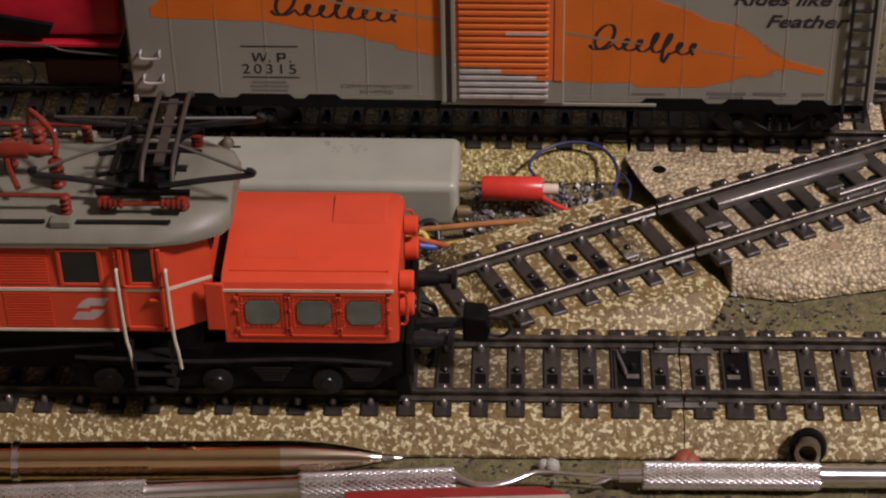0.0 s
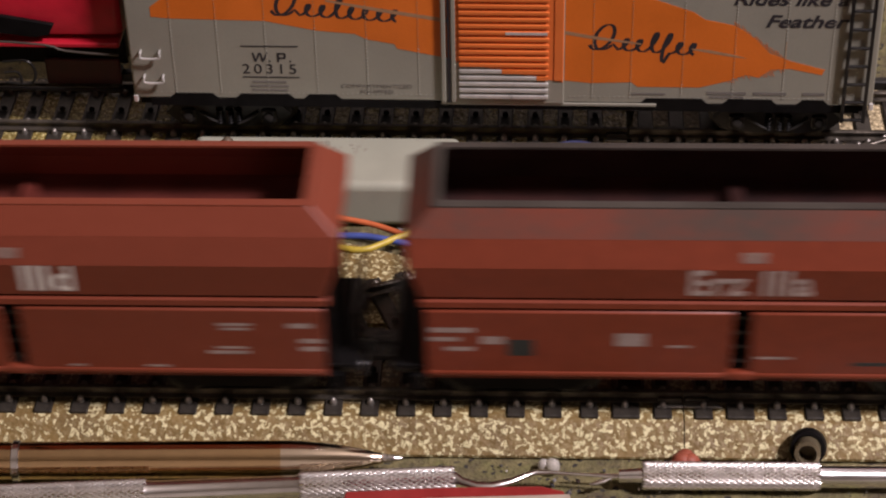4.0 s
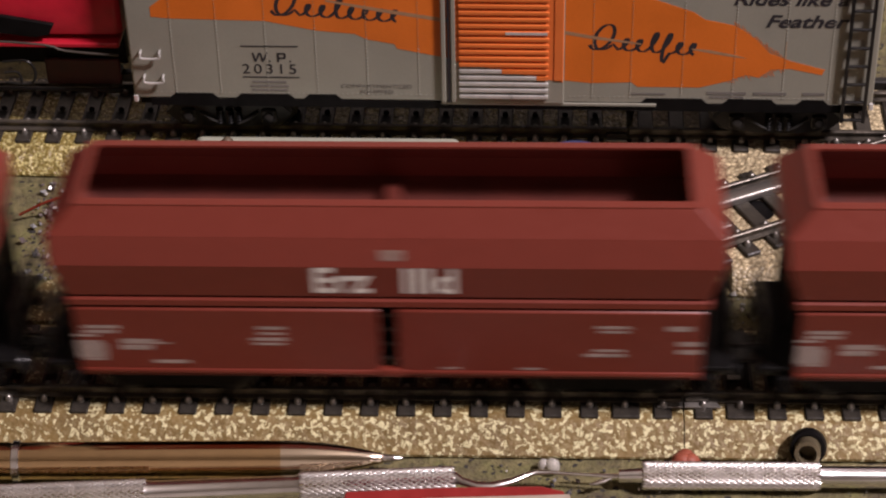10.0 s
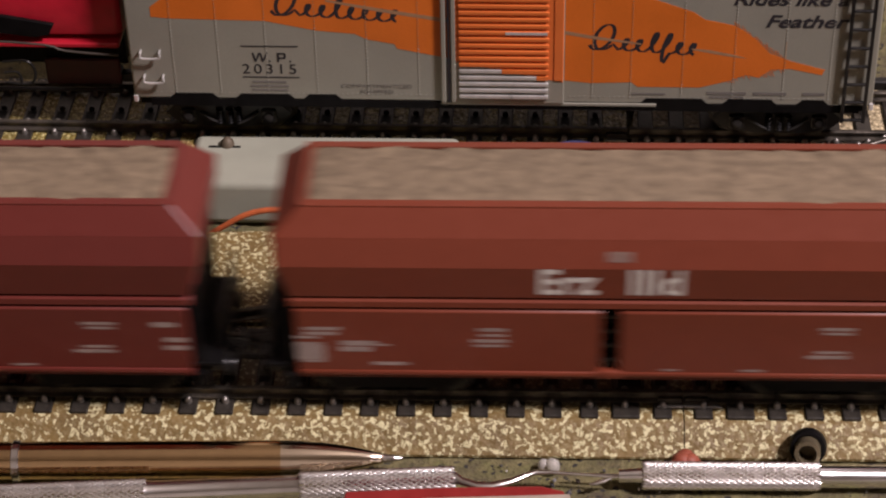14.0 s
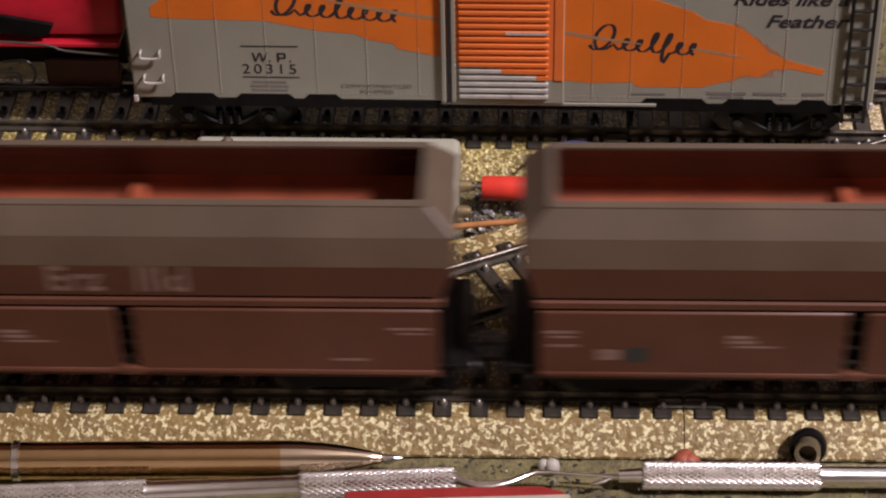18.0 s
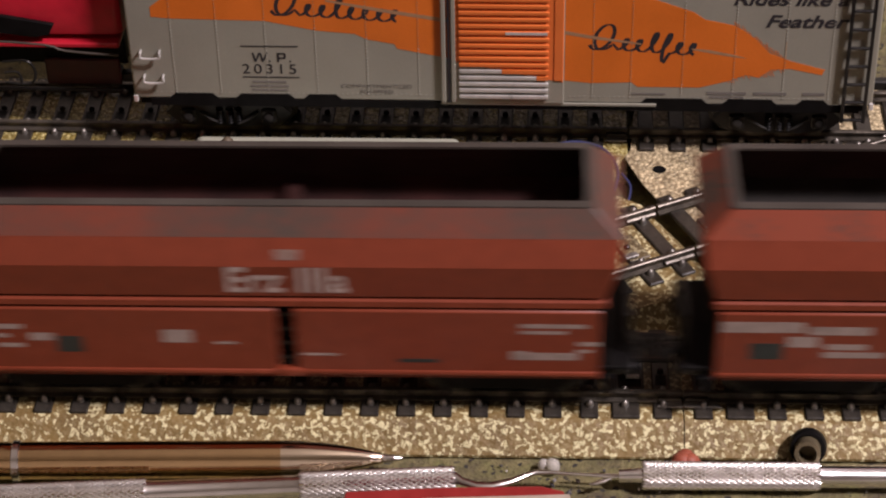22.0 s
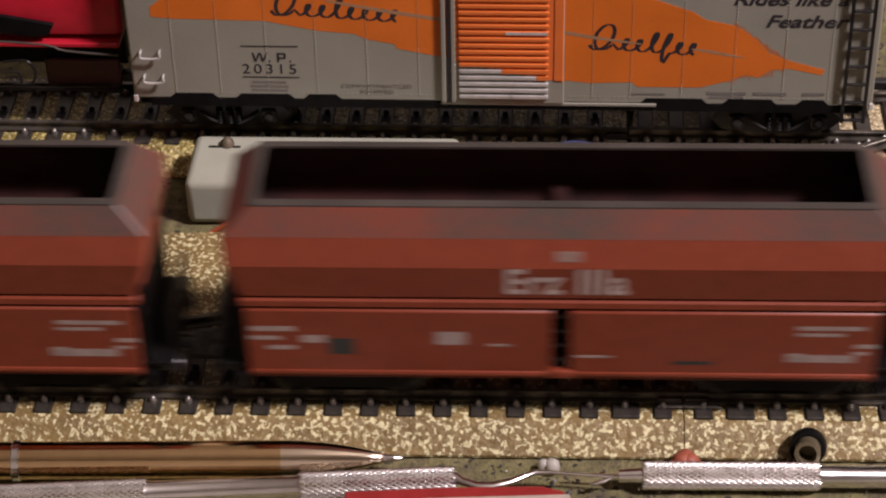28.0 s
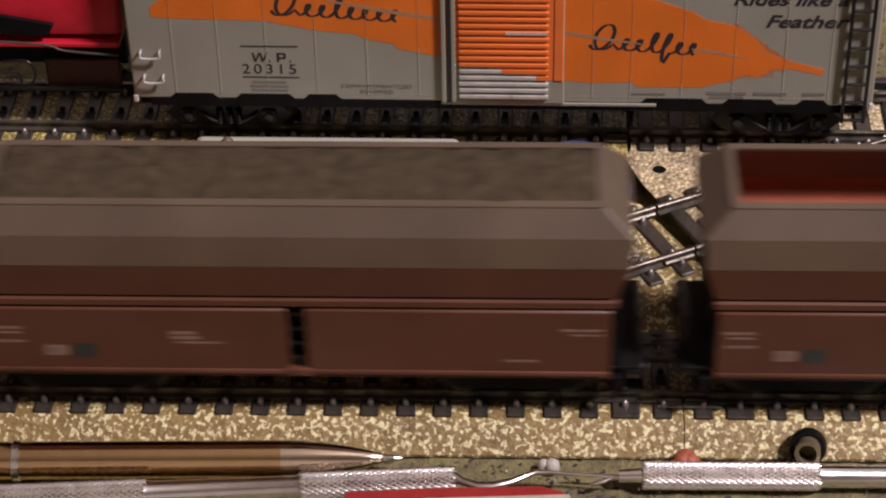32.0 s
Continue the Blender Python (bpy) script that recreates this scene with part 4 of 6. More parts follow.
    if kind not in ("brown_plain", "brown_load", "sooty", "lettered"):
        # centres of the two words; the weathered wagons carry them closer together
        words2 = (("Erz", -5.5), ("IIIa", 7.7)) if kind == "weathered" else (("Erz", -8.7), ("IIId", 8.4))
        ink = M_DUSTPRINT if brown else M_FADED if kind == "weathered" else M_WHITE
        for txt, x in words2:
            ly, lz = leaned(f, 38.95 - R, SIDE_FACE)
            ob = lettering("side_lettering", txt, 9.0, ink, w, x, ly, lz, 0.0, 0.95, "white painted side lettering", 0.2)
            ob.matrix_local = at(x, ly - 0.05, lz) @ Matrix.Rotation(math.atan(SIDE_FACE[2]), 4, "X")
        if not brown:
            slant_bars(w, [(1.3, 0.42, 4.6, 0.36)], M_DUSTPRINT, "raised_plate")
    if kind == "lettered":
        slant_bars(w, [(-46.5 + i * 5.25, 0.52, 3.9, 0.86) for i in range(9)], M_FADED, "letter_block")
        slant_bars(w, [(2.0 + i * 3.75, 0.57, 2.9, 0.66) for i in range(7)], M_FADED, "letter_block")
        bm = bm_new()
        prism(bm, [(33.6, 21.0 - R), (48.6, 21.0 - R), (42.6, 31.0 - R), (39.4, 31.0 - R)], "y", 0, 0.07)
        for v in bm.verts:
            yy, zz = leaned(g, v.co.z, DOOR_FACE)
            v.co = Vector((v.co.x, yy - 0.04 + v.co.y, zz))
        tri = part("white_triangle", bm, M_FADED, w, "white painted warning triangle")
        bm = bm_new()
        prism(bm, [(40.3, 24.0 - R), (42.1, 24.0 - R), (41.7, 26.4 - R), (40.7, 26.4 - R)], "y", 0, 0.07)
        for v in bm.verts:
            yy, zz = leaned(g, v.co.z, DOOR_FACE)
            v.co = Vector((v.co.x, yy - 0.07 + v.co.y, zz))
        part("triangle_mark", bm, low, tri)
    if red:
        rows = [(-56.5, 28.4, 7.0, 0.8), (-56.8, 27.2, 6.6, 0.8), (-59.6, 26.2, 4.6, 0.6), (-59.2, 24.6, 5.0, 0.7), (-58.9, 22.4, 5.6, 3.6), (-58.5, 20.2, 4.6, 0.6),
                (-49.4, 24.8, 7.2, 1.2), (-50.0, 23.3, 6.2, 1.2), (-44.4, 24.4, 2.4, 0.4), (-43.3, 19.7, 7.0, 0.8),
                (-23.0, 28.4, 5.4, 0.8), (-23.0, 27.0, 5.0, 0.6), (-23.5, 25.6, 7.0, 0.8), (-23.5, 24.4, 6.0, 0.6),
                (44.0, 29.2, 6.6, 0.7), (44.2, 28.1, 5.6, 0.6), (57.0, 29.0, 4.8, 1.2), (43.2, 23.4, 6.0, 0.6), (42.6, 22.2, 8.0, 0.8), (59.0, 25.2, 4.4, 1.1), (59.0, 23.2, 4.4, 1.1),
                (28.0, 18.6, 4.4, 0.5), (12.0, 18.6, 3.4, 0.4)]
        bars(w, [(x, z + 1.0 - R, a, b) for x, z, a, b in rows], g, M_PRINT, face=DOOR_FACE)
    elif kind in ("weathered",):
        rows = [(-56.5, 28.3, 8.5, 1.2), (-58.0, 26.0, 6.0, 1.0), (-55.0, 23.6, 5.5, 1.0), (-48.5, 25.8, 4.5, 1.9), (-21.5, 26.2, 5.8, 3.2), (-12.0, 24.6, 4.2, 0.6),
                (6.5, 21.9, 7.0, 0.6), (52.5, 29.4, 13.0, 1.0), (50.5, 27.8, 9.0, 0.8), (59.5, 25.0, 4.2, 1.0), (58.5, 23.2, 3.0, 0.8), (46, 22.0, 3.4, 2.2), (52.5, 21.8, 10.0, 1.8)]
        bars(w, [(x, z + 1.0 - R, a, b) for x, z, a, b in rows], g, M_PRINT, face=DOOR_FACE)
        bars(w, [(-43.0, 25.0 - R, 5.0, 4.0), (26.0, 21.5 - R, 8.0, 0.9)], g, M_TEALSLOT, "dark_plate", DOOR_FACE)
    elif kind == "sooty":
        rows = [(-53.0, 29.6, 16.0, 2.6), (-38.0, 28.8, 12.0, 2.0), (-45.0, 26.0, 6.0, 2.6), (-36.5, 24.8, 8.0, 1.4), (-35.0, 22.8, 12.0, 1.4), (-7.0, 28.6, 6.0, 2.2), (9.0, 22.3, 7.0, 0.7),
                (18.0, 22.6, 6.5, 2.2), (30.0, 22.6, 9.0, 1.0), (36.0, 22.0, 5.0, 1.8), (48.0, 22.2, 9.0, 0.9), (49.0, 29.0, 11.0, 2.4), (59.0, 26.5, 4.0, 3.0)]
        bars(w, [(x, z + 1.0 - R, a, b) for x, z, a, b in rows], g, M_PRINT, face=DOOR_FACE)
        bars(w, [(-52.0, 24.6 - R, 6.5, 4.0)], g, M_TEALSLOT, "dark_plate", DOOR_FACE)
        bars(w, [(-1.0, 41.5 - R, 4.6, 1.0)], f, M_FAINT, face=SIDE_FACE)
    elif brown:
        rows = [(-57.5, 28.0, 6.5, 0.7), (-57.0, 26.8, 4.8, 0.5), (-57, 24.6, 6.0, 0.7), (-48, 22.4, 4.5, 2.6), (-22.5, 27.0, 5.0, 0.8), (-22.0, 25.8, 6.0, 0.8), (-19.5, 24.6, 10.0, 0.5),
                (56.0, 28.4, 8.0, 0.6), (57.0, 27.2, 6.0, 0.5), (44.0, 20.6, 7.0, 0.6)]
        bars(w, [(x, z + 1.0 - R, a, b) for x, z, a, b in rows], g, M_DUSTPRINT, face=DOOR_FACE)
        bars(w, [(-42.5, 23.4 - R, 4.4, 3.6)], g, M_TEALSLOT, "dark_plate", DOOR_FACE)
    else:
        rows = [(-52, 27.8, 7.0, 1.4), (-30.0, 28.3, 14.0, 0.7), (-31.0, 24.6, 15.0, 2.2), (-43.0, 22.4, 9.0, 1.0), (-7.0, 21.2, 10.0, 0.8), (7.0, 22.4, 6.0, 1.0), (52.0, 22.0, 8.0, 1.0)]
        bars(w, [(x, z + 1.0 - R, a, b) for x, z, a, b in rows], g, M_PRINT, face=DOOR_FACE)
    return w


wagons = []
made_kinds = {}
for k in KINDS:
    if k not in made_kinds:
        made_kinds[k] = hopper(k)
        wagons.append(made_kinds[k])
    else:
        wagons.append(copy_thing(made_kinds[k], at(0, 0, RAIL)))


# ---- articulated electric locomotive ----
def locomotive():
    R = RAIL
    lo = thing("locomotive", at(0, 0, RAIL), "blood orange articulated electric locomotive with grey roof and black frame", "locomotive")
    Z = lambda z: z - R
    # middle body: straight sides, cab ends drawn in
    plan = [(-60.4, -12.5), (-52.0, -17.0), (52.0, -17.0), (60.4, -12.5), (60.4, 12.5), (52.0, 17.0), (-52.0, 17.0), (-60.4, 12.5)]
    bm = bm_new()
    loft(bm, [[(x, y, Z(29.5)) for x, y in plan], [(x, y, Z(39.5)) for x, y in plan], [(x * 0.985, y * 0.97, Z(50.4)) for x, y in plan]])
    body = part("body", bm, M_ORANGE, lo, smooth=20)
    for s in (-1, 1):
        # cream lines
        bm = bm_new()
        y0, y1 = sorted((s * 16.9, s * 17.15))
        box(bm, -51.8, 51.8, y0, y1, Z(39.4), Z(40.1))
        part("cream_line", bm, M_CREAM, body, "thin cream line along the side")
        bm = bm_new()
        box(bm, -43.0, 42.0, y0, y1, Z(29.5), Z(30.1))
        part("cream_line", bm, M_CREAM, body)
        bm = bm_new()
        y0, y1 = sorted((s * 16.3, s * 17.3))
        box(bm, -43.0, 42.0, y0, y1, Z(49.7), Z(50.5), 0.15, 1)
        part("gutter", bm, M_CREAM, body)
        for e in (-1, 1):
            bm = bm_new()
            a, b = Vector((e * 52.0, s * 17.0)), Vector((e * 60.4, s * 12.5))
            out = Vector((e * 0.472, s * 0.882)) * 0.12
            prism(bm, [tuple(a + out), tuple(b + out), tuple(b - out), tuple(a - out)], "z", Z(39.4), Z(40.1))
            part("cream_line", bm, M_CREAM, body)
        # louvred panels
        for x0, x1 in ((-30.0, -18.5), (-17.5, -7.0), (-5.0, 6.0), (7.0, 18.3), (19.3, 29.6)):
            bm = bm_new()
            for i in range(13):
                z = 41.0 + i * 0.65
                yy = s * (17.0 - 0.5 * (z - 39.5) / 10.9)
                ya, yb = sorted((yy - s * 0.2, yy + s * 0.13))
                box(bm, x0, x1, ya, yb, Z(z), Z(z + 0.34))
            part("louvre", bm, M_ORANGE, body)
        for x0, x1 in ((-28.7, -18.2), (-16.0, -6.6), (20.2, 29.5)):
            bm = bm_new()
            for i in range(13):
                z = 30.7 + i * 0.65
                ya, yb = sorted((s * 16.9, s * 17.12))
                box(bm, x0, x1, ya, yb, Z(z), Z(z + 0.34))
            part("louvre", bm, M_ORANGE, body)
        for x0, x1 in ((-39.2, -32.2), (32.4, 39.4)):
            window(lo, body, x0, x1, 41.4, 48.8, s)
        for x0, x1 in ((-49.3, -45.7), (45.7, 49.8)):
            window(lo, body, x0, x1, 41.6, 49.6, s)
        # cab doors
        for x0, x1 in ((-52.3, -43.7), (43.5, 51.7)):
            bm = bm_new()
            ya, yb = sorted((s * 16.9, s * 17.3))
            for a, b, c, d in ((x0, x0 + 0.8, 30.0, 49.6), (x1 - 0.8, x1, 30.0, 49.6), (x0, x1, 30.0, 30.9), (x0, x1, 40.2, 40.9)):
                box(bm, a, b, ya - 0.1, yb, Z(c), Z(d), 0.1, 1)
            door = part("cab_door", bm, M_ORANGE, body)
            bm = bm_new()
            for k in range(22):
                for hx in (x0 - 0.75, x1 + 0.45):
                    box(bm, hx, hx + 0.3, ya - 0.05, yb - 0.05, Z(30.6 + k * 0.85), Z(30.9 + k * 0.85))
            tagged(part("door_rivets", bm, M_ORANGE, door), kind="stuff")
            bm = bm_new()
            ya, yb = sorted((s * 17.1, s * 17.9))
            box(bm, x1 - 3.0, x1 - 1.0, ya, yb, Z(37.3), Z(38.0), 0.2, 1)
            part("door_handle", bm, M_ORANGE, door)
            for hx in (x0 - 0.4, x1 + 0.9):
                bm = bm_new()
                tube(bm, [(hx, s * 17.6, Z(45.0)), (hx, s * 18.3, Z(43.8)), (hx + 0.3, s * 18.4, Z(30)), (hx + 0.7, s * 18.2, Z(25.5)), (hx + 0.9, s * 17.4, Z(20.5))], 0.34, 8, 4)
                part("handrail", bm, M_CREAM, lo, "cream painted handrail")
            bm = bm_new()
            for z in (15.2, 19.0, 22.8):
                box(bm, x0 + 0.6, x1 + 0.6, *sorted((s * 14.6, s * 18.4)), Z(z), Z(z + 0.7), 0.1, 1)
            for hx in (x0 + 0.8, x1 + 0.2):
                box(bm, hx - 0.3, hx + 0.3, *sorted((s * 17.6, s * 18.2)), Z(15.2), Z(28))
            part("cab_steps", bm, M_BLACKMETAL, lo)
        # works emblem: two slanted hooks, and a line of small lettering
        y = s * 17.03
        for flip in (1, -1):
            cx, cz = 36.9, 35.0
            pts = [(-4.4, 0.2), (-3.2, 2.0), (-1.6, 2.9), (4.6, 2.9), (3.6, 0.9), (-0.2, 0.9), (-0.6, 0.2)]
            poly = [(cx + flip * (a + (0.45 * b)) * 0.66, Z(cz) + flip * b * 0.91) for a, b in pts]
            bm = bm_new()
            prism(bm, poly, "y", *sorted((y, y + s * 0.06)))
            part("emblem", bm, M_EMBLEM, body, "white two-part slanted emblem")
        for x, z, w, h in ((0.0, 33.6, 9.8, 0.9), (-0.4, 35.4, 3.4, 0.7), (-36.5, 33.4, 5.0, 0.7)):
            bm = bm_new()
            box(bm, x - w / 2, x + w / 2, *sorted((y, y + s * 0.05)), Z(z - h / 2), Z(z + h / 2))
            part("printed_line", bm, M_WHITE if w > 5.5 or h > 0.8 else M_INSUL, body)
    # end cab faces: front windows
    for e in (-1, 1):
        for y in (-6.0, 6.0):
            bm = bm_new()
            box(bm, *sorted((e * 59.9, e * 60.5)), y - 3.6, y + 3.6, Z(44), Z(49), 0.2, 1)
            part("end_window", bm, M_GLASS, body)
    # roof
    prof = [(-17.6, 50.4), (-17.7, 51.3), (-16.6, 52.8), (-13.8, 54.2), (-9, 55.1), (0, 55.6), (9, 55.1), (13.8, 54.2), (16.6, 52.8), (17.7, 51.3), (17.6, 50.4)]
    bm = bm_new()
    rings = []
    for x, k, dz in ((-64.6, 0.55, -0.9), (-63.0, 0.74, -0.4), (-57.0, 0.93, 0), (-50.0, 1.0, 0), (50.0, 1.0, 0), (57.0, 0.93, 0), (63.0, 0.74, -0.4), (64.6, 0.55, -0.9)):
        rings.append([(x, y * k, Z(z + dz)) for y, z in prof])
    loft(bm, rings)
    roof = part("roof", bm, M_ROOF, lo, "pebble grey rounded roof", smooth=40)
    for s in (-1, 1):
        for x0, x1 in ((-58, -35), (-30, -2), (3, 30), (36, 54)):
            bm = bm_new()
            box(bm, x0, x1, *sorted((s * 14.2, s * 15.0)), Z(54.0), Z(54.5), 0.1, 1)
            part("roof_walkway", bm, M_BLACKMETAL, roof)
        for x in (-32.5, 0.5, 33.0):
            bm = bm_new()
            box(bm, x - 2.0, x + 2.0, *sorted((s * 13.4, s * 15.8)), Z(53.4), Z(54.9), 0.2, 1)
            part("roof_step", bm, M_ROOF, roof)
    # roof hatch: long umber hump
    bm = bm_new()
    hp = [(-9.8, 55.4), (-9.8, 61.0), (-8.6, 62.6), (-4, 63.3), (4, 63.3), (7.6, 62.6), (8.8, 61.0), (8.8, 55.4)]
    prism(bm, [(y, Z(z)) for y, z in hp], "x", -33.0, 14.0, 0.4)
    hatch = part("roof_hatch", bm, M_ROOFBOX, lo, "umber brown roof hatch")
    bm = bm_new()
    prism(bm, [(y * 0.97, Z(z - 0.3)) for y, z in hp], "x", 14.0, 17.2, 0.4)
    part("hatch_end", bm, M_ROOF, hatch)
    # high-tension bus bar with insulators
    for s in (-1, 1):
        bm = bm_new()
        cyl(bm, (-38, s * 12.2, Z(58.6)), (34, s * 12.2, Z(58.6)), 0.42, 8)
        part("bus_bar", bm, M_INSUL, lo)
        for x in (-33.9, 2.1, 19.5, 33.8):
            insulator(lo, x, s * 12.2, 54.2, 4.6)
    # circuit breaker cluster
    for x, y in ((20.5, 2.0), (25.5, 6.5), (31.0, -4.5)):
        insulator(lo, x, y, 55.2, 6.5, 1.5)
    bm = bm_new()
    lathe(bm, (17.5, -2.0, Z(62.0)), (30.5, -2.0, Z(62.0)), [(0, 1.2), (0.1, 1.7), (0.6, 1.7), (0.62, 1.1), (0.95, 1.1), (1, 0.7)], 14)
    part("breaker_barrel", bm, M_INSUL, lo)
    bm = bm_new()
    tube(bm, [(24.0, 6.5, Z(62)), (25.0, 5.0, Z(66.5)), (30.0, 1.0, Z(63.5)), (31.0, -4.5, Z(62))], 0.6, 8, 4)
    tube(bm, [(20.5, 2, Z(61)), (21.5, -4, Z(60.5)), (24.5, -10, Z(58.6))], 0.6, 8, 4)
    part("breaker_link", bm, M_INSUL, lo)
    for sx in (-1, 1):
        pantograph(lo, sx)
    # black main frame and the two bogies under the hoods
    bm = bm_new()
    box(bm, -58, 58, -14.5, 14.5, Z(22.5), Z(29.6), 0.5, 1)
    box(bm, -30, 30, -12, 12, Z(15.5), Z(23), 0.6, 1)
    part("main_frame", bm, M_BLACK, lo)
    for s in (-1, 1):
        bm = bm_new()
        tube(bm, [(-42, s * 15.3, Z(25.5)), (-20, s * 15.6, Z(23.6)), (5, s * 15.6, Z(22.4)), (40, s * 15.3, Z(25.0))], 0.4, 6, 4)
        part("brake_pipe", bm, M_BLACKMETAL, lo)
    for e in (-1, 1):
        hood(lo, e)
        bm = bm_new()
        for y in (-13.4, 13.4):
            prism(bm, [(e * 30, Z(18)), (e * 32, Z(13.4)), (e * 91, Z(13.4)), (e * 96, Z(17)), (e * 96, Z(25.6)), (e * 30, Z(24))], "y", y - 0.9, y + 0.9)
            for x in (38, 60, 82):
                box(bm, e * x - 2.6, e * x + 2.6, y - 1.6, y + 1.6, Z(13.0), Z(17.8), 0.4, 1)
                for dx in (-5.5, 5.5):
                    box(bm, e * x + dx - 1.6, e * x + dx + 1.6, y - 1.4, y + 1.4, Z(18.2), Z(20.2), 0.3, 1)
        box(bm, *sorted((e * 90, e * 97.5)), -14.4, 14.4, Z(17.2), Z(25.8), 0.4, 1)
        part("bogie_frame", bm, M_BLACK, lo)
        for y in (-15.3, 15.3):
            for x in (38, 60, 82):
                bm = bm_new()
                lathe(bm, (e * x, y * 0.9, Z(15.4)), (e * x, y + math.copysign(0.5, y), Z(15.4)), [(0, 3.0), (0.75, 3.0), (0.8, 2.3), (0.82, 1.4), (1, 1.2)], 18)
                part("axle_box", bm, M_BLACKMETAL, lo)
            for x in (49, 71, 89):
                bm = bm_new()
                for k in range(5):
                    box(bm, e * x - 4 + k * 0.5, e * x + 4 - k * 0.5, *sorted((y * 0.93, y * 0.99)), Z(18.6 - k * 0.75), Z(19.2 - k * 0.75))
                part("leaf_spring", bm, M_BLACKMETAL, lo)
            bm = bm_new()
            tube(bm, [(e * 32, y, Z(21.5)), (e * 55, y, Z(20.6)), (e * 78, y, Z(21.4)), (e * 95, y, Z(20.4))], 0.45, 6, 5)
            part("sand_pipe", bm, M_BLACKMETAL, lo)
        bm = bm_new()
        prism(bm, [(e * 95.5, Z(9.8)), (e * 98.6, Z(9.8)), (e * 97.8, Z(18)), (e * 95.5, Z(18))], "y", -12.6, 12.6, 0.3)
        part("rail_guard", bm, M_BLACK, lo)
        bm = bm_new()
        box(bm, *sorted((e * 97.6, e * 99.2)), -14.8, 14.8, Z(16.6), Z(25.6), 0.4, 1)
        beam = part("buffer_beam", bm, M_BLACK, lo)
        for y in (-6.2, -3.4, 3.4, 6.2):
            bm = bm_new()
            tube(bm, [(e * 100.0, y, Z(19.5)), (e * 102.6, y, Z(18.0)), (e * 102.8, y, Z(14.0)), (e * 101.6, y, Z(12.2))], 0.55, 7, 4)
            part("brake_hose", bm, M_BLACK, beam)
        for x in (38, 60, 82):
            ws = share("driving_wheelset", LOCOWHEEL, lo, e * x, 0, 7.2)
            rolling.append((ws, 7.2, 0))
        for y in (-10.1, 10.1):
            bm = bm_new()
            lathe(bm, (e * 99.0, y, Z(22.4)), (e * 107.2, y, Z(22.4)), [(0, 1.8), (0.55, 1.7), (0.57, 1.2), (0.84, 1.2), (0.86, 2.3), (0.96, 2.4), (1.0, 2.0)], 18)
            part("buffer", bm, M_BLACKMETAL, lo)
        bm = bm_new()
        tube(bm, [(e * 95, 0, Z(17.5)), (e * 103, 0, Z(18.6)), (e * 109.5, 0, Z(18.8))], 1.3, 8, 3)
        part("coupler", bm, M_BLACKMETAL, lo)
        bm = bm_new()
        prism(bm, [(e * 108.6, Z(16.2)), (e * 113.6, Z(15.8)), (e * 114.4, Z(18.6)), (e * 113.4, Z(21.9)), (e * 108.8, Z(22.3))], "y", -2.9, 2.9, 0.5)
        part("coupler_head", bm, M_BLACK, lo)
        bm = bm_new()
        tube(bm, [(e * 113.8, -1.2, Z(17.0)), (e * 116.4, -1.6, Z(16.6)), (e * 118.2, -1.8, Z(18.4)), (e * 117.4, -1.6, Z(20.8)), (e * 113.8, -1.2, Z(21.2))], 0.36, 7, 5)
        part("coupler_loop", bm, M_BLACKMETAL, lo)
    return lo


def window(lo, body, x0, x1, z0, z1, s):
    R = RAIL
    bm = bm_new()
    y = s * 16.9
    ya, yb = sorted((y - s * 0.2, y + s * 0.28))
    for a, b, c, d in ((x0 - 0.8, x0, z0 - 0.8, z1 + 0.5), (x1, x1 + 0.8, z0 - 0.8, z1 + 0.5), (x0, x1, z0 - 0.8, z0), (x0, x1, z1, z1 + 0.5)):
        box(bm, a, b, ya, yb, c - R, d - R, 0.12, 1)
    fr = part("window_frame", bm, M_ORANGE, body)
    bm = bm_new()
    ya, yb = sorted((y - s * 0.5, y + s * 0.12))
    box(bm, x0, x1, ya, yb, z0 - R, z1 - R)
    part("window_pane", bm, M_GLASS, body, "dark window pane")


def insulator(lo, x, y, z, h, r=1.15):
    bm = bm_new()
    prof = []
    n = 4
    for i in range(n):
        prof += [(i / n, r * 0.6), ((i + 0.35) / n, r), ((i + 0.65) / n, r), ((i + 0.95) / n, r * 0.6)]
    lathe(bm, (x, y, z - RAIL), (x, y, z + h - RAIL), prof, 12)
    part("insulator", bm, M_INSUL, lo)


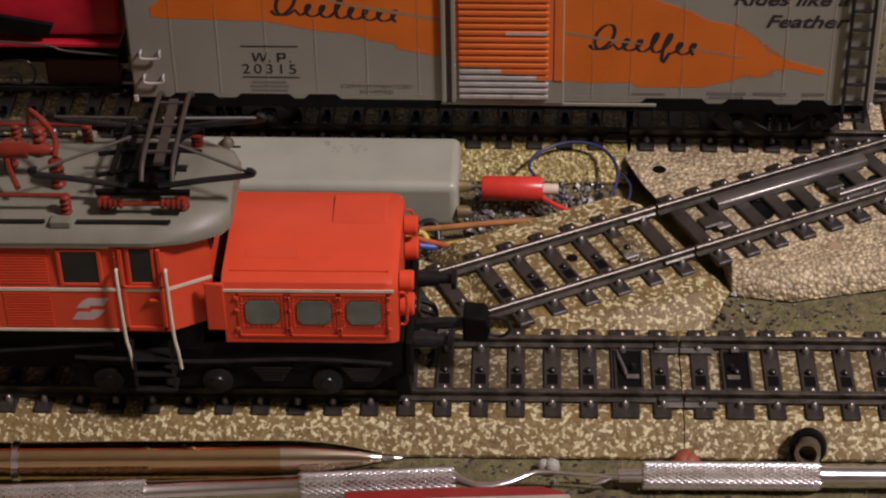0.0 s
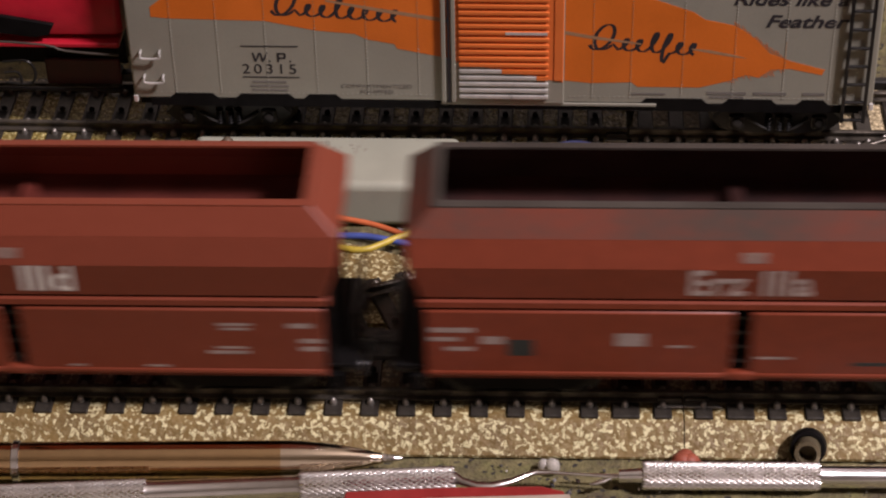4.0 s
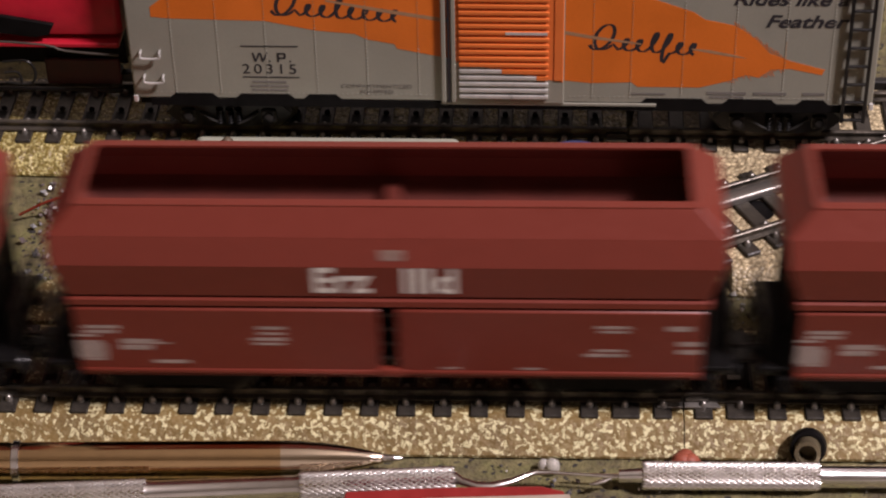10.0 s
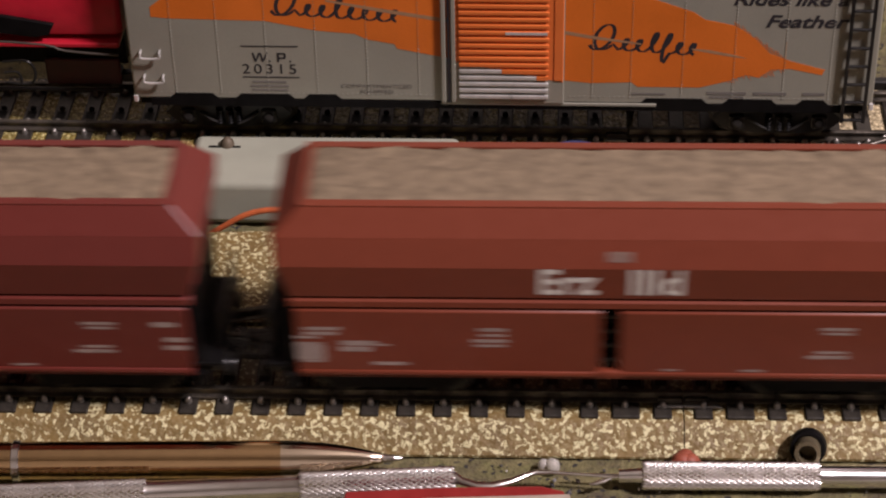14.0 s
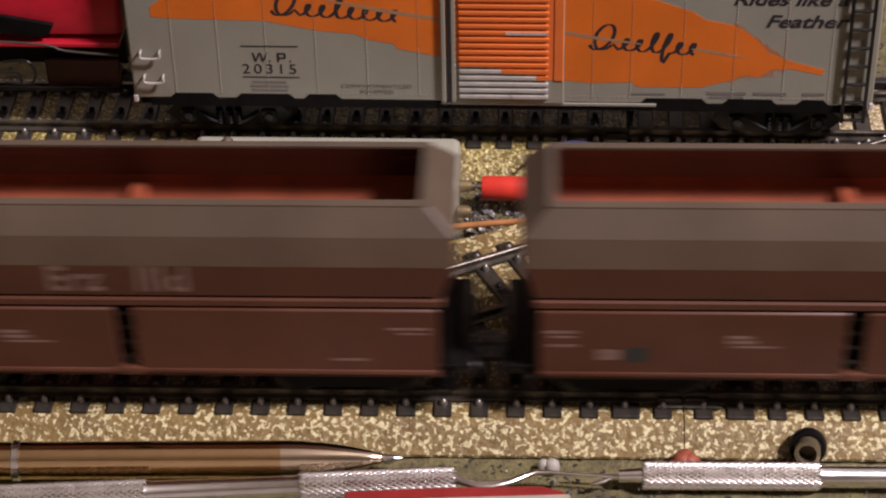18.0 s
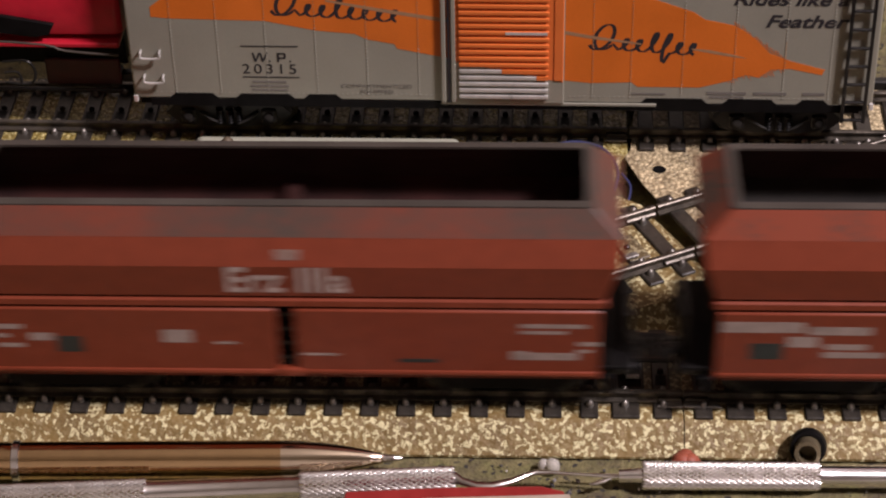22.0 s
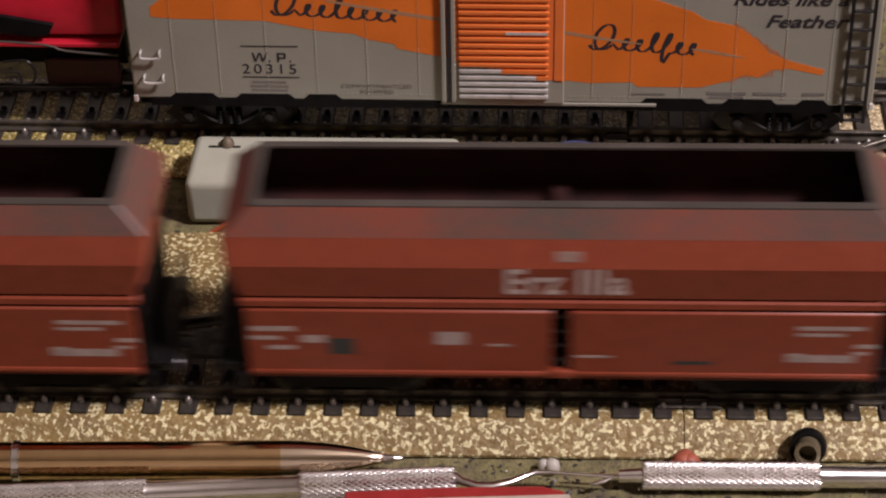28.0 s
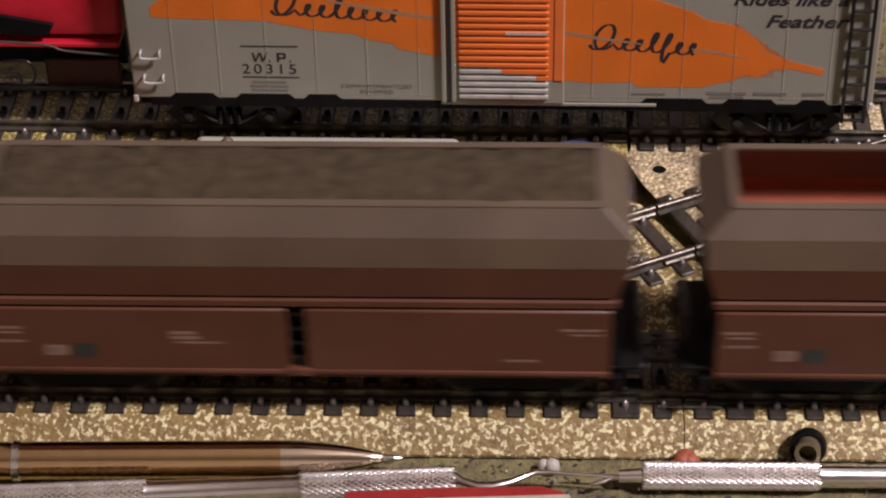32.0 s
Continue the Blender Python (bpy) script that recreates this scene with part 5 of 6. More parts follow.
def hood(lo, e):
    """Low bonnet ahead of a cab."""
    R = RAIL
    Z = lambda z: z - R
    bm = bm_new()
    prof = [(-15.6, 25.9), (-15.7, 39.0), (-15.2, 40.4), (-13.6, 41.4), (0, 42.0), (13.6, 41.4), (15.2, 40.4), (15.7, 39.0), (15.6, 25.9)]
    rings = [[(e * x, y * k, Z(z - d if z > 30 else z)) for y, z in prof] for x, k, d in ((62.6, 1, 0), (94.0, 1, 0.0), (95.6, 0.985, 0.35), (96.6, 0.95, 1.3))]
    loft(bm, rings)
    h = part("hood", bm, M_ORANGE, lo, "blood orange bonnet", smooth=30)
    # narrow neck towards the cab, coloured black in place of the gap's shade
    bm = bm_new()
    loft(bm, [[(e * 57.5, y * 0.70, Z(z + (3 if z < 30 else -2.5))) for y, z in prof], [(e * 62.7, y * 0.74, Z(z + (3 if z < 30 else -2.0))) for y, z in prof]])
    part("hood_neck", bm, M_BLACK, lo, "black filler for the shaded gap between cab and bonnet", smooth=30)
    for s in (-1, 1):
        bm = bm_new()
        box(bm, *sorted((e * 62.9, e * 96.0)), *sorted((s * 15.55, s * 15.85)), Z(38.5), Z(39.1))
        part("cream_line", bm, M_CREAM, h)
        for i, x in enumerate((70.2, 80.3, 90.0)):
            bm = bm_new()
            for j in range(17):
                xx = e * x - 3.12 + j * 0.39
                cut = {0: 0.9, 16: 0.9, 1: 0.4, 15: 0.4}.get(j, 0)
                box(bm, xx - 0.125, xx + 0.125, *sorted((s * 15.5, s * 15.9)), Z(30.7 + cut), Z(36.3 - cut))
            g = part("grille", bm, M_GRILLE, h, "grey green ribbed grille")
            bm = bm_new()
            prism(bm, [(e * x + a, Z(b)) for a, b in ((-3.4, 31.6), (-2.4, 30.5), (2.4, 30.5), (3.4, 31.6), (3.4, 35.4), (2.4, 36.5), (-2.4, 36.5), (-3.4, 35.4))], "y", *sorted((s * 15.4, s * 15.74)))
            part("grille_back", bm, M_ROOFBOX, g)
            bm = bm_new()
            for k in range(9):
                xx = e * x - 3.9 + k * 0.975
                for z in (29.95, 36.9):
                    box(bm, xx - 0.14, xx + 0.14, *sorted((s * 15.6, s * 15.86)), Z(z), Z(z + 0.28))
            for k in range(7):
                for dx in (-4.05, 3.9):
                    box(bm, e * x + dx - 0.05, e * x + dx + 0.22, *sorted((s * 15.6, s * 15.86)), Z(30.8 + k * 0.92), Z(31.08 + k * 0.92))
            tagged(part("grille_rivets", bm, M_ORANGE, g), kind="stuff")
            bm = bm_new()
            for a, b, c, d in ((-4.75, -4.45, 27.6, 38.0), (4.45, 4.75, 27.6, 38.0), (-4.75, 4.75, 37.6, 38.0), (-4.75, 4.75, 27.5, 27.9)):
                box(bm, e * x + a, e * x + b, *sorted((s * 15.5, s * 15.86)), Z(c), Z(d))
            part("panel_frame", bm, M_ORANGE, h)
            for dx in (-5.0, 5.0):
                bm = bm_new()
                for z in (29.0, 33.6, 36.6):
                    box(bm, e * x + dx - 0.4, e * x + dx + 0.4, *sorted((s * 15.5, s * 16.05)), Z(z), Z(z + 0.8), 0.12, 1)
                part("hinge", bm, M_ORANGE, h)
        bm = bm_new()
        for k in range(22):
            xx = e * (63.2 + k * 1.52)
            for z in (27.2, 37.7):
                box(bm, xx - 0.12, xx + 0.12, *sorted((s * 15.6, s * 15.8)), Z(z), Z(z + 0.24))
        tagged(part("rivets", bm, M_ORANGE, h), kind="stuff")
    # lids on top
    for x0, x1, y0, y1 in ((66.5, 77.0, -9.0, 1.5), (82.8, 93.4, 2.4, 12.0), (64.0, 95.0, -13.0, -12.6)):
        bm = bm_new()
        zz = 41.62 if abs(y0) > 5 else 41.9
        box(bm, *sorted((e * x0, e * x1)), y0, y1, Z(41.3), Z(zz + 0.12), 0.1, 1)
        part("top_lid", bm, M_ORANGE, h)
    # end face: headlamps and hand irons
    for y in (-9.4, 9.4):
        for z, r in ((36.6, 2.1), (30.8, 2.4)):
            bm = bm_new()
            lathe(bm, (e * 96.8, y * 0.98, Z(z)), (e * 99.6, y * 0.98, Z(z)), [(0, r), (0.85, r), (1, r - 0.4)], 18)
            la = part("headlamp", bm, M_ORANGE, h)
            bm = bm_new()
            cyl(bm, (e * 99.4, y * 0.98, Z(z)), (e * 99.75, y * 0.98, Z(z)), r - 0.6, 16)
            part("lens", bm, M_GLASS, la)
    for y in (-13.8, 13.8):
        bm = bm_new()
        tube(bm, [(e * 97, y, Z(37)), (e * 98.2, y, Z(36.4)), (e * 98.2, y, Z(30)), (e * 97, y, Z(29.4))], 0.3, 6, 3)
        part("hand_iron", bm, M_ORANGE, h)
    bm = bm_new()
    box(bm, *sorted((e * 59.2, e * 63.0)), -15.9, -15.1, Z(29.0), Z(40.4), 0.3, 2)
    part("hood_bracket", bm, M_ORANGE, h)
    bm = bm_new()
    box(bm, *sorted((e * 59.2, e * 63.0)), 15.1, 15.9, Z(29.0), Z(40.4), 0.3, 2)
    part("hood_bracket", bm, M_ORANGE, h)


def pantograph(lo, sx):
    """Folded pantograph: base frame, arms and a twin-strip collector across the roof."""
    R = RAIL
    Z = lambda z: z - R
    cx = 48.5 * sx
    for x in (-7.5, 7.5):
        for y in (-10.6, 10.6):
            insulator(lo, cx + x, y, 54.6, 3.2, 1.3)
    bm = bm_new()
    for y in (-10.6, 10.6):
        box(bm, cx - 9, cx + 9, y - 0.5, y + 0.5, Z(57.8), Z(58.7))
    for x in (-4.5, 4.5):
        box(bm, cx + x - 0.6, cx + x + 0.6, -11, 11, Z(57.9), Z(58.9))
    box(bm, cx - 5.5, cx + 5.5, -9.5, 4, Z(58.2), Z(60.0), 0.3, 1)
    part("pantograph_base", bm, M_BLACK, lo)
    bm = bm_new()
    for y in (-10.0, 10.0):
        for d in (-1, 1):
            tube(bm, [(cx + d * 3, y, Z(59.2)), (cx + d * 12, y * 0.98, Z(60.6)), (cx + d * 20.5, y * 0.95, Z(61.6)), (cx + d * 21.0, y * 0.95, Z(62.5)), (cx + d * 20.0, y * 0.95, Z(62.7))], 0.62, 8, 4)
    part("lower_arm", bm, M_BLACKMETAL, lo)
    bm = bm_new()
    for y in (-9.4, 9.4):
        for d in (-1, 1):
            tube(bm, [(cx + d * 20.3, y, Z(62.2)), (cx + d * 2.5, y * 0.35, Z(66.0))], 0.32, 6, 2)
    part("upper_arm", bm, M_ARM, lo, "thin bare metal upper arms")
    bm = bm_new()
    for x in (3.8 * sx - 2.9, 3.8 * sx + 2.9):
        pts = [(cx + x, -15.0, Z(63.8)), (cx + x, -11.5, Z(66.2)), (cx + x, 0, Z(66.8)), (cx + x, 11.5, Z(66.2)), (cx + x, 15.0, Z(63.8))]
        tube(bm, pts, 0.5, 8, 4)
    for y in (-8.5, 0.5, 8.5):
        box(bm, cx + 3.8 * sx - 3.1, cx + 3.8 * sx + 3.1, y - 0.35, y + 0.35, Z(65.9), Z(66.4))
    box(bm, cx + 3.8 * sx - 0.8, cx + 3.8 * sx + 1.0, -12, 10, Z(65.4), Z(66.2))
    part("collector", bm, M_COLLECTOR, lo)
    bm = bm_new()
    cyl(bm, (cx - 7, -12.6, Z(57.0)), (cx + 7, -12.6, Z(57.0)), 0.45, 10)
    for a in (-8.5, 3.5):
        prof = []
        for i in range(5):
            prof += [(i / 5, 0.55), ((i + 0.3) / 5, 1.0), ((i + 0.7) / 5, 1.0), ((i + 0.95) / 5, 0.55)]
        lathe(bm, (cx + a, -12.6, Z(57.0)), (cx + a + 5, -12.6, Z(57.0)), prof, 12)
    part("lifting_insulator", bm, M_INSUL, lo)
    # tangle of black levers and springs under the collector
    for i, (xa, ya, xb, yb, zc) in enumerate(((-9, -8, 8, -6, 61.2), (-8, 6, 9, 8, 61.0), (-6, -9, -5, 9, 62.0), (6, -9, 5, 9, 62.2), (-10, 0, 10, 1, 60.6), (-3, -9, 2, 9, 63.0), (2, -6, 9, 6, 62.6))):
        bm = bm_new()
        tube(bm, [(cx + xa, ya, Z(zc - 0.8)), (cx + (xa + xb) / 2, (ya + yb) / 2, Z(zc)), (cx + xb, yb, Z(zc - 0.8))], 0.5, 6, 3)
        part("pantograph_lever", bm, M_BLACK, lo)


LOCOWHEEL = wheel_mesh(7.2, "driving_wheelset")
engine = None
engine = locomotive()


# ---- parked boxcar on the rear track ----
def boxcar():
    R = RAIL
    Z = lambda z: z - R
    bxm = Matrix.Translation((0, REAR / 1000, RAIL / 1000)) @ pose(0, 0, 0, 0, 0, REAR_TURN)
    c = thing("boxcar", bxm, "silver grey model boxcar with orange feather band and ribbed door", "boxcar")
    F = 80.5 - REAR          # front side, own space
    X0, X1, ZB, ZT = -92.3, 79.8, 20.4, 58.5
    bm = bm_new()
    box(bm, X0, X1, F, -F, Z(ZB), Z(ZT), 0.5, 2)
    body = part("body", bm, M_SILVER, c)
    bm = bm_new()
    prism(bm, [(F - 0.4, Z(ZT)), (F * 0.5, Z(ZT + 2.2)), (0, Z(ZT + 3)), (-F * 0.5, Z(ZT + 2.2)), (-F + 0.4, Z(ZT))], "x", X0 - 0.5, X1 + 0.5)
    part("roof", bm, M_SILVER, c)
    seams = (-82.2, -71.6, -60.4, -48.9, -37.1, -25.2, 14.9, 23.7, 35.5, 47.2, 58.7, 69.2)
    for x in seams:
        bm = bm_new()
        edge = 99 if x < -86 or x > 66 else 41.9 - max(0, x + 58) * 0.22 if x < -17 else 26.0 + max(0, x - 40) * 0.24
        roofline = 99 if x < 30 else 47.9 - (x - 29.7) * 0.36
        for orange in (False, True):
            bm = bm_new()
            for k in range(42):
                z = ZB + 1.8 + k * 0.88
                if z < ZT - 1 and (edge < z < roofline) == orange:
                    box(bm, x + 0.03, x + 0.30, F - 0.16, F + 0.1, Z(z), Z(z + 0.24))
            if bm.verts:
                # rivet glints sit in the paint: lighter on silver, greyer on orange
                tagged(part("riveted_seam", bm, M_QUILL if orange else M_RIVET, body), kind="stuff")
            else:
                bm.free()
    bm = bm_new()
    for k in range(int((X1 - X0 - 4) / 1.15)):
        x = X0 + 2 + k * 1.15
        if not -19 < x < 9:
            box(bm, x, x + 0.22, F - 0.11, F + 0.1, Z(ZB + 1.75), Z(ZB + 2.0))
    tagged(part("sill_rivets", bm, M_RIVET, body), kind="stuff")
    # feather print, cut where the door stands
    low = [(-86.3, 45.1), (-86.3, 42.5), (-82.2, 42.1), (-60.1, 41.7), (-48.5, 39.3), (-39.5, 38.5), (-36.9, 37.1), (-30.5, 35.9), (-29.9, 34.7), (-20.1, 32.7), (-17.6, 32.2)]
    up = [(-17.6, 52.0), (-50, 51.5), (-75, 50.0), (-82.9, 47.7)]
    bm = bm_new()
    prism(bm, [(x, Z(z)) for x, z in low + up], "y", F - 0.05, F + 0.05)
    part("feather_print", bm, M_FEATHER, body, "orange feather band printed on the side")
    right = [(8.6, 26.6), (14.5, 26.0), (24.2, 26.3), (25.5, 25.1), (39.8, 25.1), (46.2, 26.9), (50.0, 28.6), (53.2, 27.9), (55.7, 30.1), (60.1, 30.4), (67.5, 28.8), (68.1, 30.2), (60.0, 32.5),
             (55.3, 34.4), (51.9, 38.1), (49.2, 40.3), (46.6, 41.8), (40.1, 43.2), (37.5, 45.1), (29.7, 47.9), (20, 51.0), (8.6, 52.5)]
    bm = bm_new()
    prism(bm, [(x, Z(z)) for x, z in right], "y", F - 0.05, F + 0.05)
    part("feather_print", bm, M_FEATHER, body, "orange feather tip printed on the side")
    # barb strokes and the pale quill line
    bm = bm_new()
    hair = random.Random(5)
    for i in range(26):
        x = 47.5 + i * 0.5
        z = 41.2 - i * 0.36
        up_ = hair.uniform(0.6, 2.2) * (1 - i / 40)
        prism(bm, [(x, Z(z - 0.8)), (x + 0.24, Z(z - 1.0)), (x - up_ * 0.5 + 0.1, Z(z + up_)), (x - up_ * 0.5, Z(z + up_))], "y", F - 0.055 - 0.001 * (i % 3), F + 0.05)
        x = 45.0 + i * 0.52
        z = 28.2 + i * 0.12
        dn = hair.uniform(0.8, 2.2)
        prism(bm, [(x, Z(z + 0.4)), (x + 0.24, Z(z + 0.4)), (x + dn * 0.8 + 0.1, Z(z - dn)), (x + dn * 0.8, Z(z - dn))], "y", F - 0.055 - 0.001 * (i % 3), F + 0.05)
    part("feather_barbs", bm, M_FEATHER, body)
    # bare quill left between the printed halves
    for pts in (((-46, 47.2, 0.5), (-34, 44.9, 0.9), (-18.0, 42.2, 1.0)), ((8.6, 39.4, 0.95), (15.0, 38.2, 0.85), (26, 36.6, 0.35)), ((37.5, 35.4, 0.35), (41.5, 34.8, 0.8), (47.0, 33.7, 0.7), (50, 33.1, 0.1))):
        bm = bm_new()
        for (xa, za, ha), (xb, zb, hb) in zip(pts, pts[1:]):
            prism(bm, [(xa, Z(za - ha / 2)), (xa, Z(za + ha / 2)), (xb, Z(zb + hb / 2)), (xb, Z(zb - hb / 2))], "y", F - 0.075, F)
        part("quill_line", bm, M_QUILL, body, "worn grey quill line")
    # sliding door
    bm = bm_new()
    box(bm, -17.6, 8.5, F - 0.75, F + 0.2, Z(ZB + 0.2), Z(ZT - 1.5), 0.2, 1)
    door = part("door", bm, M_SILVER, c, "ribbed sliding door, orange above and bare grey below")
    bm = bm_new()
    prism(bm, [(-17.3, Z(32.0)), (-4.5, Z(29.2)), (8.3, Z(26.5)), (8.3, Z(55.5)), (-17.3, Z(55.5))], "y", F - 0.82, F - 0.5)
    part("door_print", bm, M_DOORORANGE, door)
    z = 22.1
    i = 0
    while z < 55:
        bm = bm_new()
        zz = z + 0.55
        x1 = 4.9
        cut = -17.3 + (32.0 - zz) / 0.215     # where the print's slanting edge crosses this rib
        prism(bm, [(-15.7, Z(z)), (x1, Z(z)), (x1, Z(z + 0.95)), (-15.7, Z(z + 0.95))], "y", F - 1.35, F - 0.6, 0.18)
        orange = zz > 29.6
        part("rib", bm, M_DOORORANGE if orange else M_BRIGHT, door)
        if not orange and cut < x1 - 1:
            bm = bm_new()
            prism(bm, [(max(cut, -15.6), Z(z + 0.05)), (x1 + 0.02, Z(z + 0.05)), (x1 + 0.02, Z(z + 1.0)), (max(cut, -15.6), Z(z + 1.0))], "y", F - 1.38, F - 0.7)
            part("rib_print", bm, M_DOORORANGE, door)
        if 39.0 < zz < 40.8:
            bm = bm_new()
            prism(bm, [(-5.0, Z(z + 0.1)), (x1 - 0.3, Z(z + 0.1)), (x1 - 0.3, Z(z + 0.8)), (-5.0, Z(z + 0.8))], "y", F - 1.39, F - 0.7)
            part("rub_mark", bm, M_BRIGHT, door, "bare rubbed metal on a rib")
        z += 1.72
        i += 1
    for x, m in ((-17.0, M_SILVER), (-19.3, M_SILVER), (6.6, M_DOORORANGE)):
        bm = bm_new()
        box(bm, x - 0.55, x + 0.55 + (1.2 if m is M_DOORORANGE else 0), F - 1.0, F, Z(ZB + (6.5 if m is M_DOORORANGE else 0.4)), Z(ZT - 1.5), 0.2, 1)
        part("door_post", bm, m, door)
    bm = bm_new()
    box(bm, -18.3, -17.85, F - 0.9, F, Z(ZB + 0.3), Z(ZT - 1.5))
    part("door_gap", bm, M_INK, door)
    bm = bm_new()
    box(bm, -20, 30, F - 0.5, F - 0.05, Z(ZB - 0.5), Z(ZB + 0.25), 0.1, 1)
    part("door_track", bm, M_SILVER, c)
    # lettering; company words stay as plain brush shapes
    y = F - 0.07
    script(body, -55.4, 43.9, -30.0, 42.4, 7, 6.6, y)
    script(body, 17.2, 35.7, 37.6, 34.4, 6, 6.6, y, 3)
    lettering("side_lettering", "Feather", 4.5, M_INK, body, 62.6, y, Z(41.4), 0.32, 1.30, "", 0.1)
    lettering("side_lettering", "Rides like a", 4.5, M_INK, body, 58.9, y, Z(47.1), 0.32, 1.25, "", 0.1)
    for i, ch in enumerate("20315"):
        lettering("side_number", ch, 3.7, M_INK, body, -65.2 + i * 2.72, y, Z(27.6), 0.0, 1.12)
    lettering("side_lettering", "COMPARTMENTIZED", 1.35, M_FAINT, body, -35.0, y, Z(24.0), 0.0, 1.3)
    lettering("side_lettering", "EQUIPPED", 1.35, M_FAINT, body, -35.0, y, Z(22.5), 0.0, 1.3)
    bars(body, [(-59.5, Z(34.95), 13.3, 0.28), (-59.5, Z(26.6), 13.2, 0.28)], y, M_INK)
    for x in (-62.9, -61.2):
        bm = bm_new()
        k = 0.55 if x < -60 else 0.15
        prism(bm, [(x - 0.2 - k, Z(33.2)), (x + 0.25 - k, Z(33.2)), (x + 0.25, Z(30.8)), (x - 0.2, Z(30.8))], "y", y - 0.02, y + 0.02)
        prism(bm, [(x + 0.8, Z(33.2)), (x + 1.25, Z(33.2)), (x + 0.25, Z(30.8)), (x - 0.2, Z(30.8))], "y", y - 0.015, y + 0.02)
        part("mark_stroke", bm, M_INK, body)
    bars(body, [(-57.6, Z(32.0), 0.45, 2.4), (-56.8, Z(33.0), 1.6, 0.4), (-56.8, Z(31.8), 1.6, 0.4), (-56.0, Z(32.4), 0.4, 1.3), (-59.6, Z(30.95), 0.4, 0.4), (-54.8, Z(30.95), 0.4, 0.4)], y, M_INK, "mark_stroke")
    bars(body, [(-60, Z(25.3), 8, 0.5), (-60, Z(24.2), 9, 0.5), (-60, Z(23.1), 8.5, 0.5), (28, Z(23.2), 8, 0.5), (46, Z(23.6), 9, 0.8),
                (56, Z(23.6), 7.5, 0.8), (66, Z(23.6), 5, 0.8), (46, Z(22.5), 8, 0.6)], y, M_FAINT)
    # grab irons, ladder
    for gx, gz in ((-87.3, 32.4), (-87.0, 25.8)):
        bm = bm_new()
        tube(bm, [(gx - 2.2, F, Z(gz + 1.0)), (gx - 2.2, F - 1.1, Z(gz + 0.8)), (gx - 2.0, F - 1.2, Z(gz - 0.4)), (gx + 2.0, F - 1.2, Z(gz - 0.4)), (gx + 2.2, F - 1.1, Z(gz + 0.8)), (gx + 2.2, F, Z(gz + 1.0))], 0.3, 6, 3)
        part("grab_iron", bm, M_BRIGHT, c)
    bm = bm_new()
    for x in (72.9, 77.9):
        box(bm, x - 0.4, x + 0.4, F - 1.3, F - 0.6, Z(16.5), Z(57), 0.1, 1)
    lad = part("ladder", bm, M_BLACKMETAL, c)
    for i in range(9):
        zz = 16.9 + 4.85 * i
        bm = bm_new()
        box(bm, 73.0, 77.8, F - 1.3, F - 0.5, Z(zz), Z(zz + 0.6), 0.1, 1)
        part("rung", bm, M_BLACKMETAL, lad)
    for x in (X0 + 0.4, X1 - 0.4):
        bm = bm_new()
        box(bm, x - 0.5, x + 0.6, F - 0.25, F + 0.4, Z(ZB - 1.0), Z(ZB + 0.9), 0.2, 1)
        part("corner_brace", bm, M_BRIGHT, c)
    # underframe with scalloped skirt
    bm = bm_new()
    box(bm, X0 + 1, X1 - 1, F + 2.5, -F - 2.5, Z(17.5), Z(ZB + 0.1))
    part("underframe", bm, M_BLACK, c)
    for s in (-1, 1):
        bm = bm_new()
        yy = sorted((s * (-F + 0.16), s * (-F - 0.4)))
        pts = [(X0 + 4, 20.45)]
        for x0, x1 in ((-84, -72), (-68.5, -54), (-52.5, -43)):
            pts += [(x0, 20.45), (x0 + 1.6, 22.0), (x1 - 1.6, 22.0), (x1, 20.45)]
        for x0, x1 in ((26, 42), (45, 58), (62, 70)):
            pts += [(x0, 20.45), (x0 + 1.6, 22.0), (x1 - 1.6, 22.0), (x1, 20.45)]
        pts += [(X1 - 3, 20.45), (X1 - 3, 18.6), (X0 + 4, 18.6)]
        prism(bm, [(x, Z(z)) for x, z in pts], "y", yy[0], yy[1])
        part("skirt", bm, M_BLACK, c)
    for tx in (-70.7, 58.7):
        bm = bm_new()
        for y0 in (-13.2, 13.2):
            prism(bm, [(tx - 15, Z(15.0)), (tx - 12, Z(12.2)), (tx - 5, Z(11.2)), (tx + 5, Z(11.2)), (tx + 12, Z(12.2)), (tx + 15, Z(15.0)), (tx + 12, Z(17.6)), (tx - 12, Z(17.6))], "y", y0 - 0.9, y0 + 0.9)
            for dx in (-9.6, 9.6):
                box(bm, tx + dx - 1.8, tx + dx + 1.8, y0 - 1.7, y0 + 1.7, Z(12.6), Z(16.2), 0.4, 1)
            for dx in (-2, 0, 2):
                cyl(bm, (tx + dx, y0 - 1.2, Z(12.4)), (tx + dx, y0 - 1.2, Z(16.2)), 0.7, 8)
        box(bm, tx - 3.5, tx + 3.5, -11.8, 11.8, Z(13.0), Z(18.0))
        bog = part("bogie", bm, M_BLACKMETAL, c)
        for y0 in (-14.6, 14.6):
            for dx in (-9.6, 9.6):
                bm = bm_new()
                lathe(bm, (tx + dx, y0 * 0.95, Z(14.4)), (tx + dx, y0 + math.copysign(1.0, y0), Z(14.6)), [(0, 1.7), (0.6, 1.7), (0.62, 1.1), (0.9, 1.1), (1, 0.6)], 14)
                part("axle_box", bm, M_CAP, bog)
            bm = bm_new()
            tube(bm, [(tx - 7.0, y0, Z(15.4)), (tx - 4.0, y0 * 1.03, Z(13.6)), (tx - 2.6, y0 * 1.03, Z(13.0))], 0.35, 6, 3)
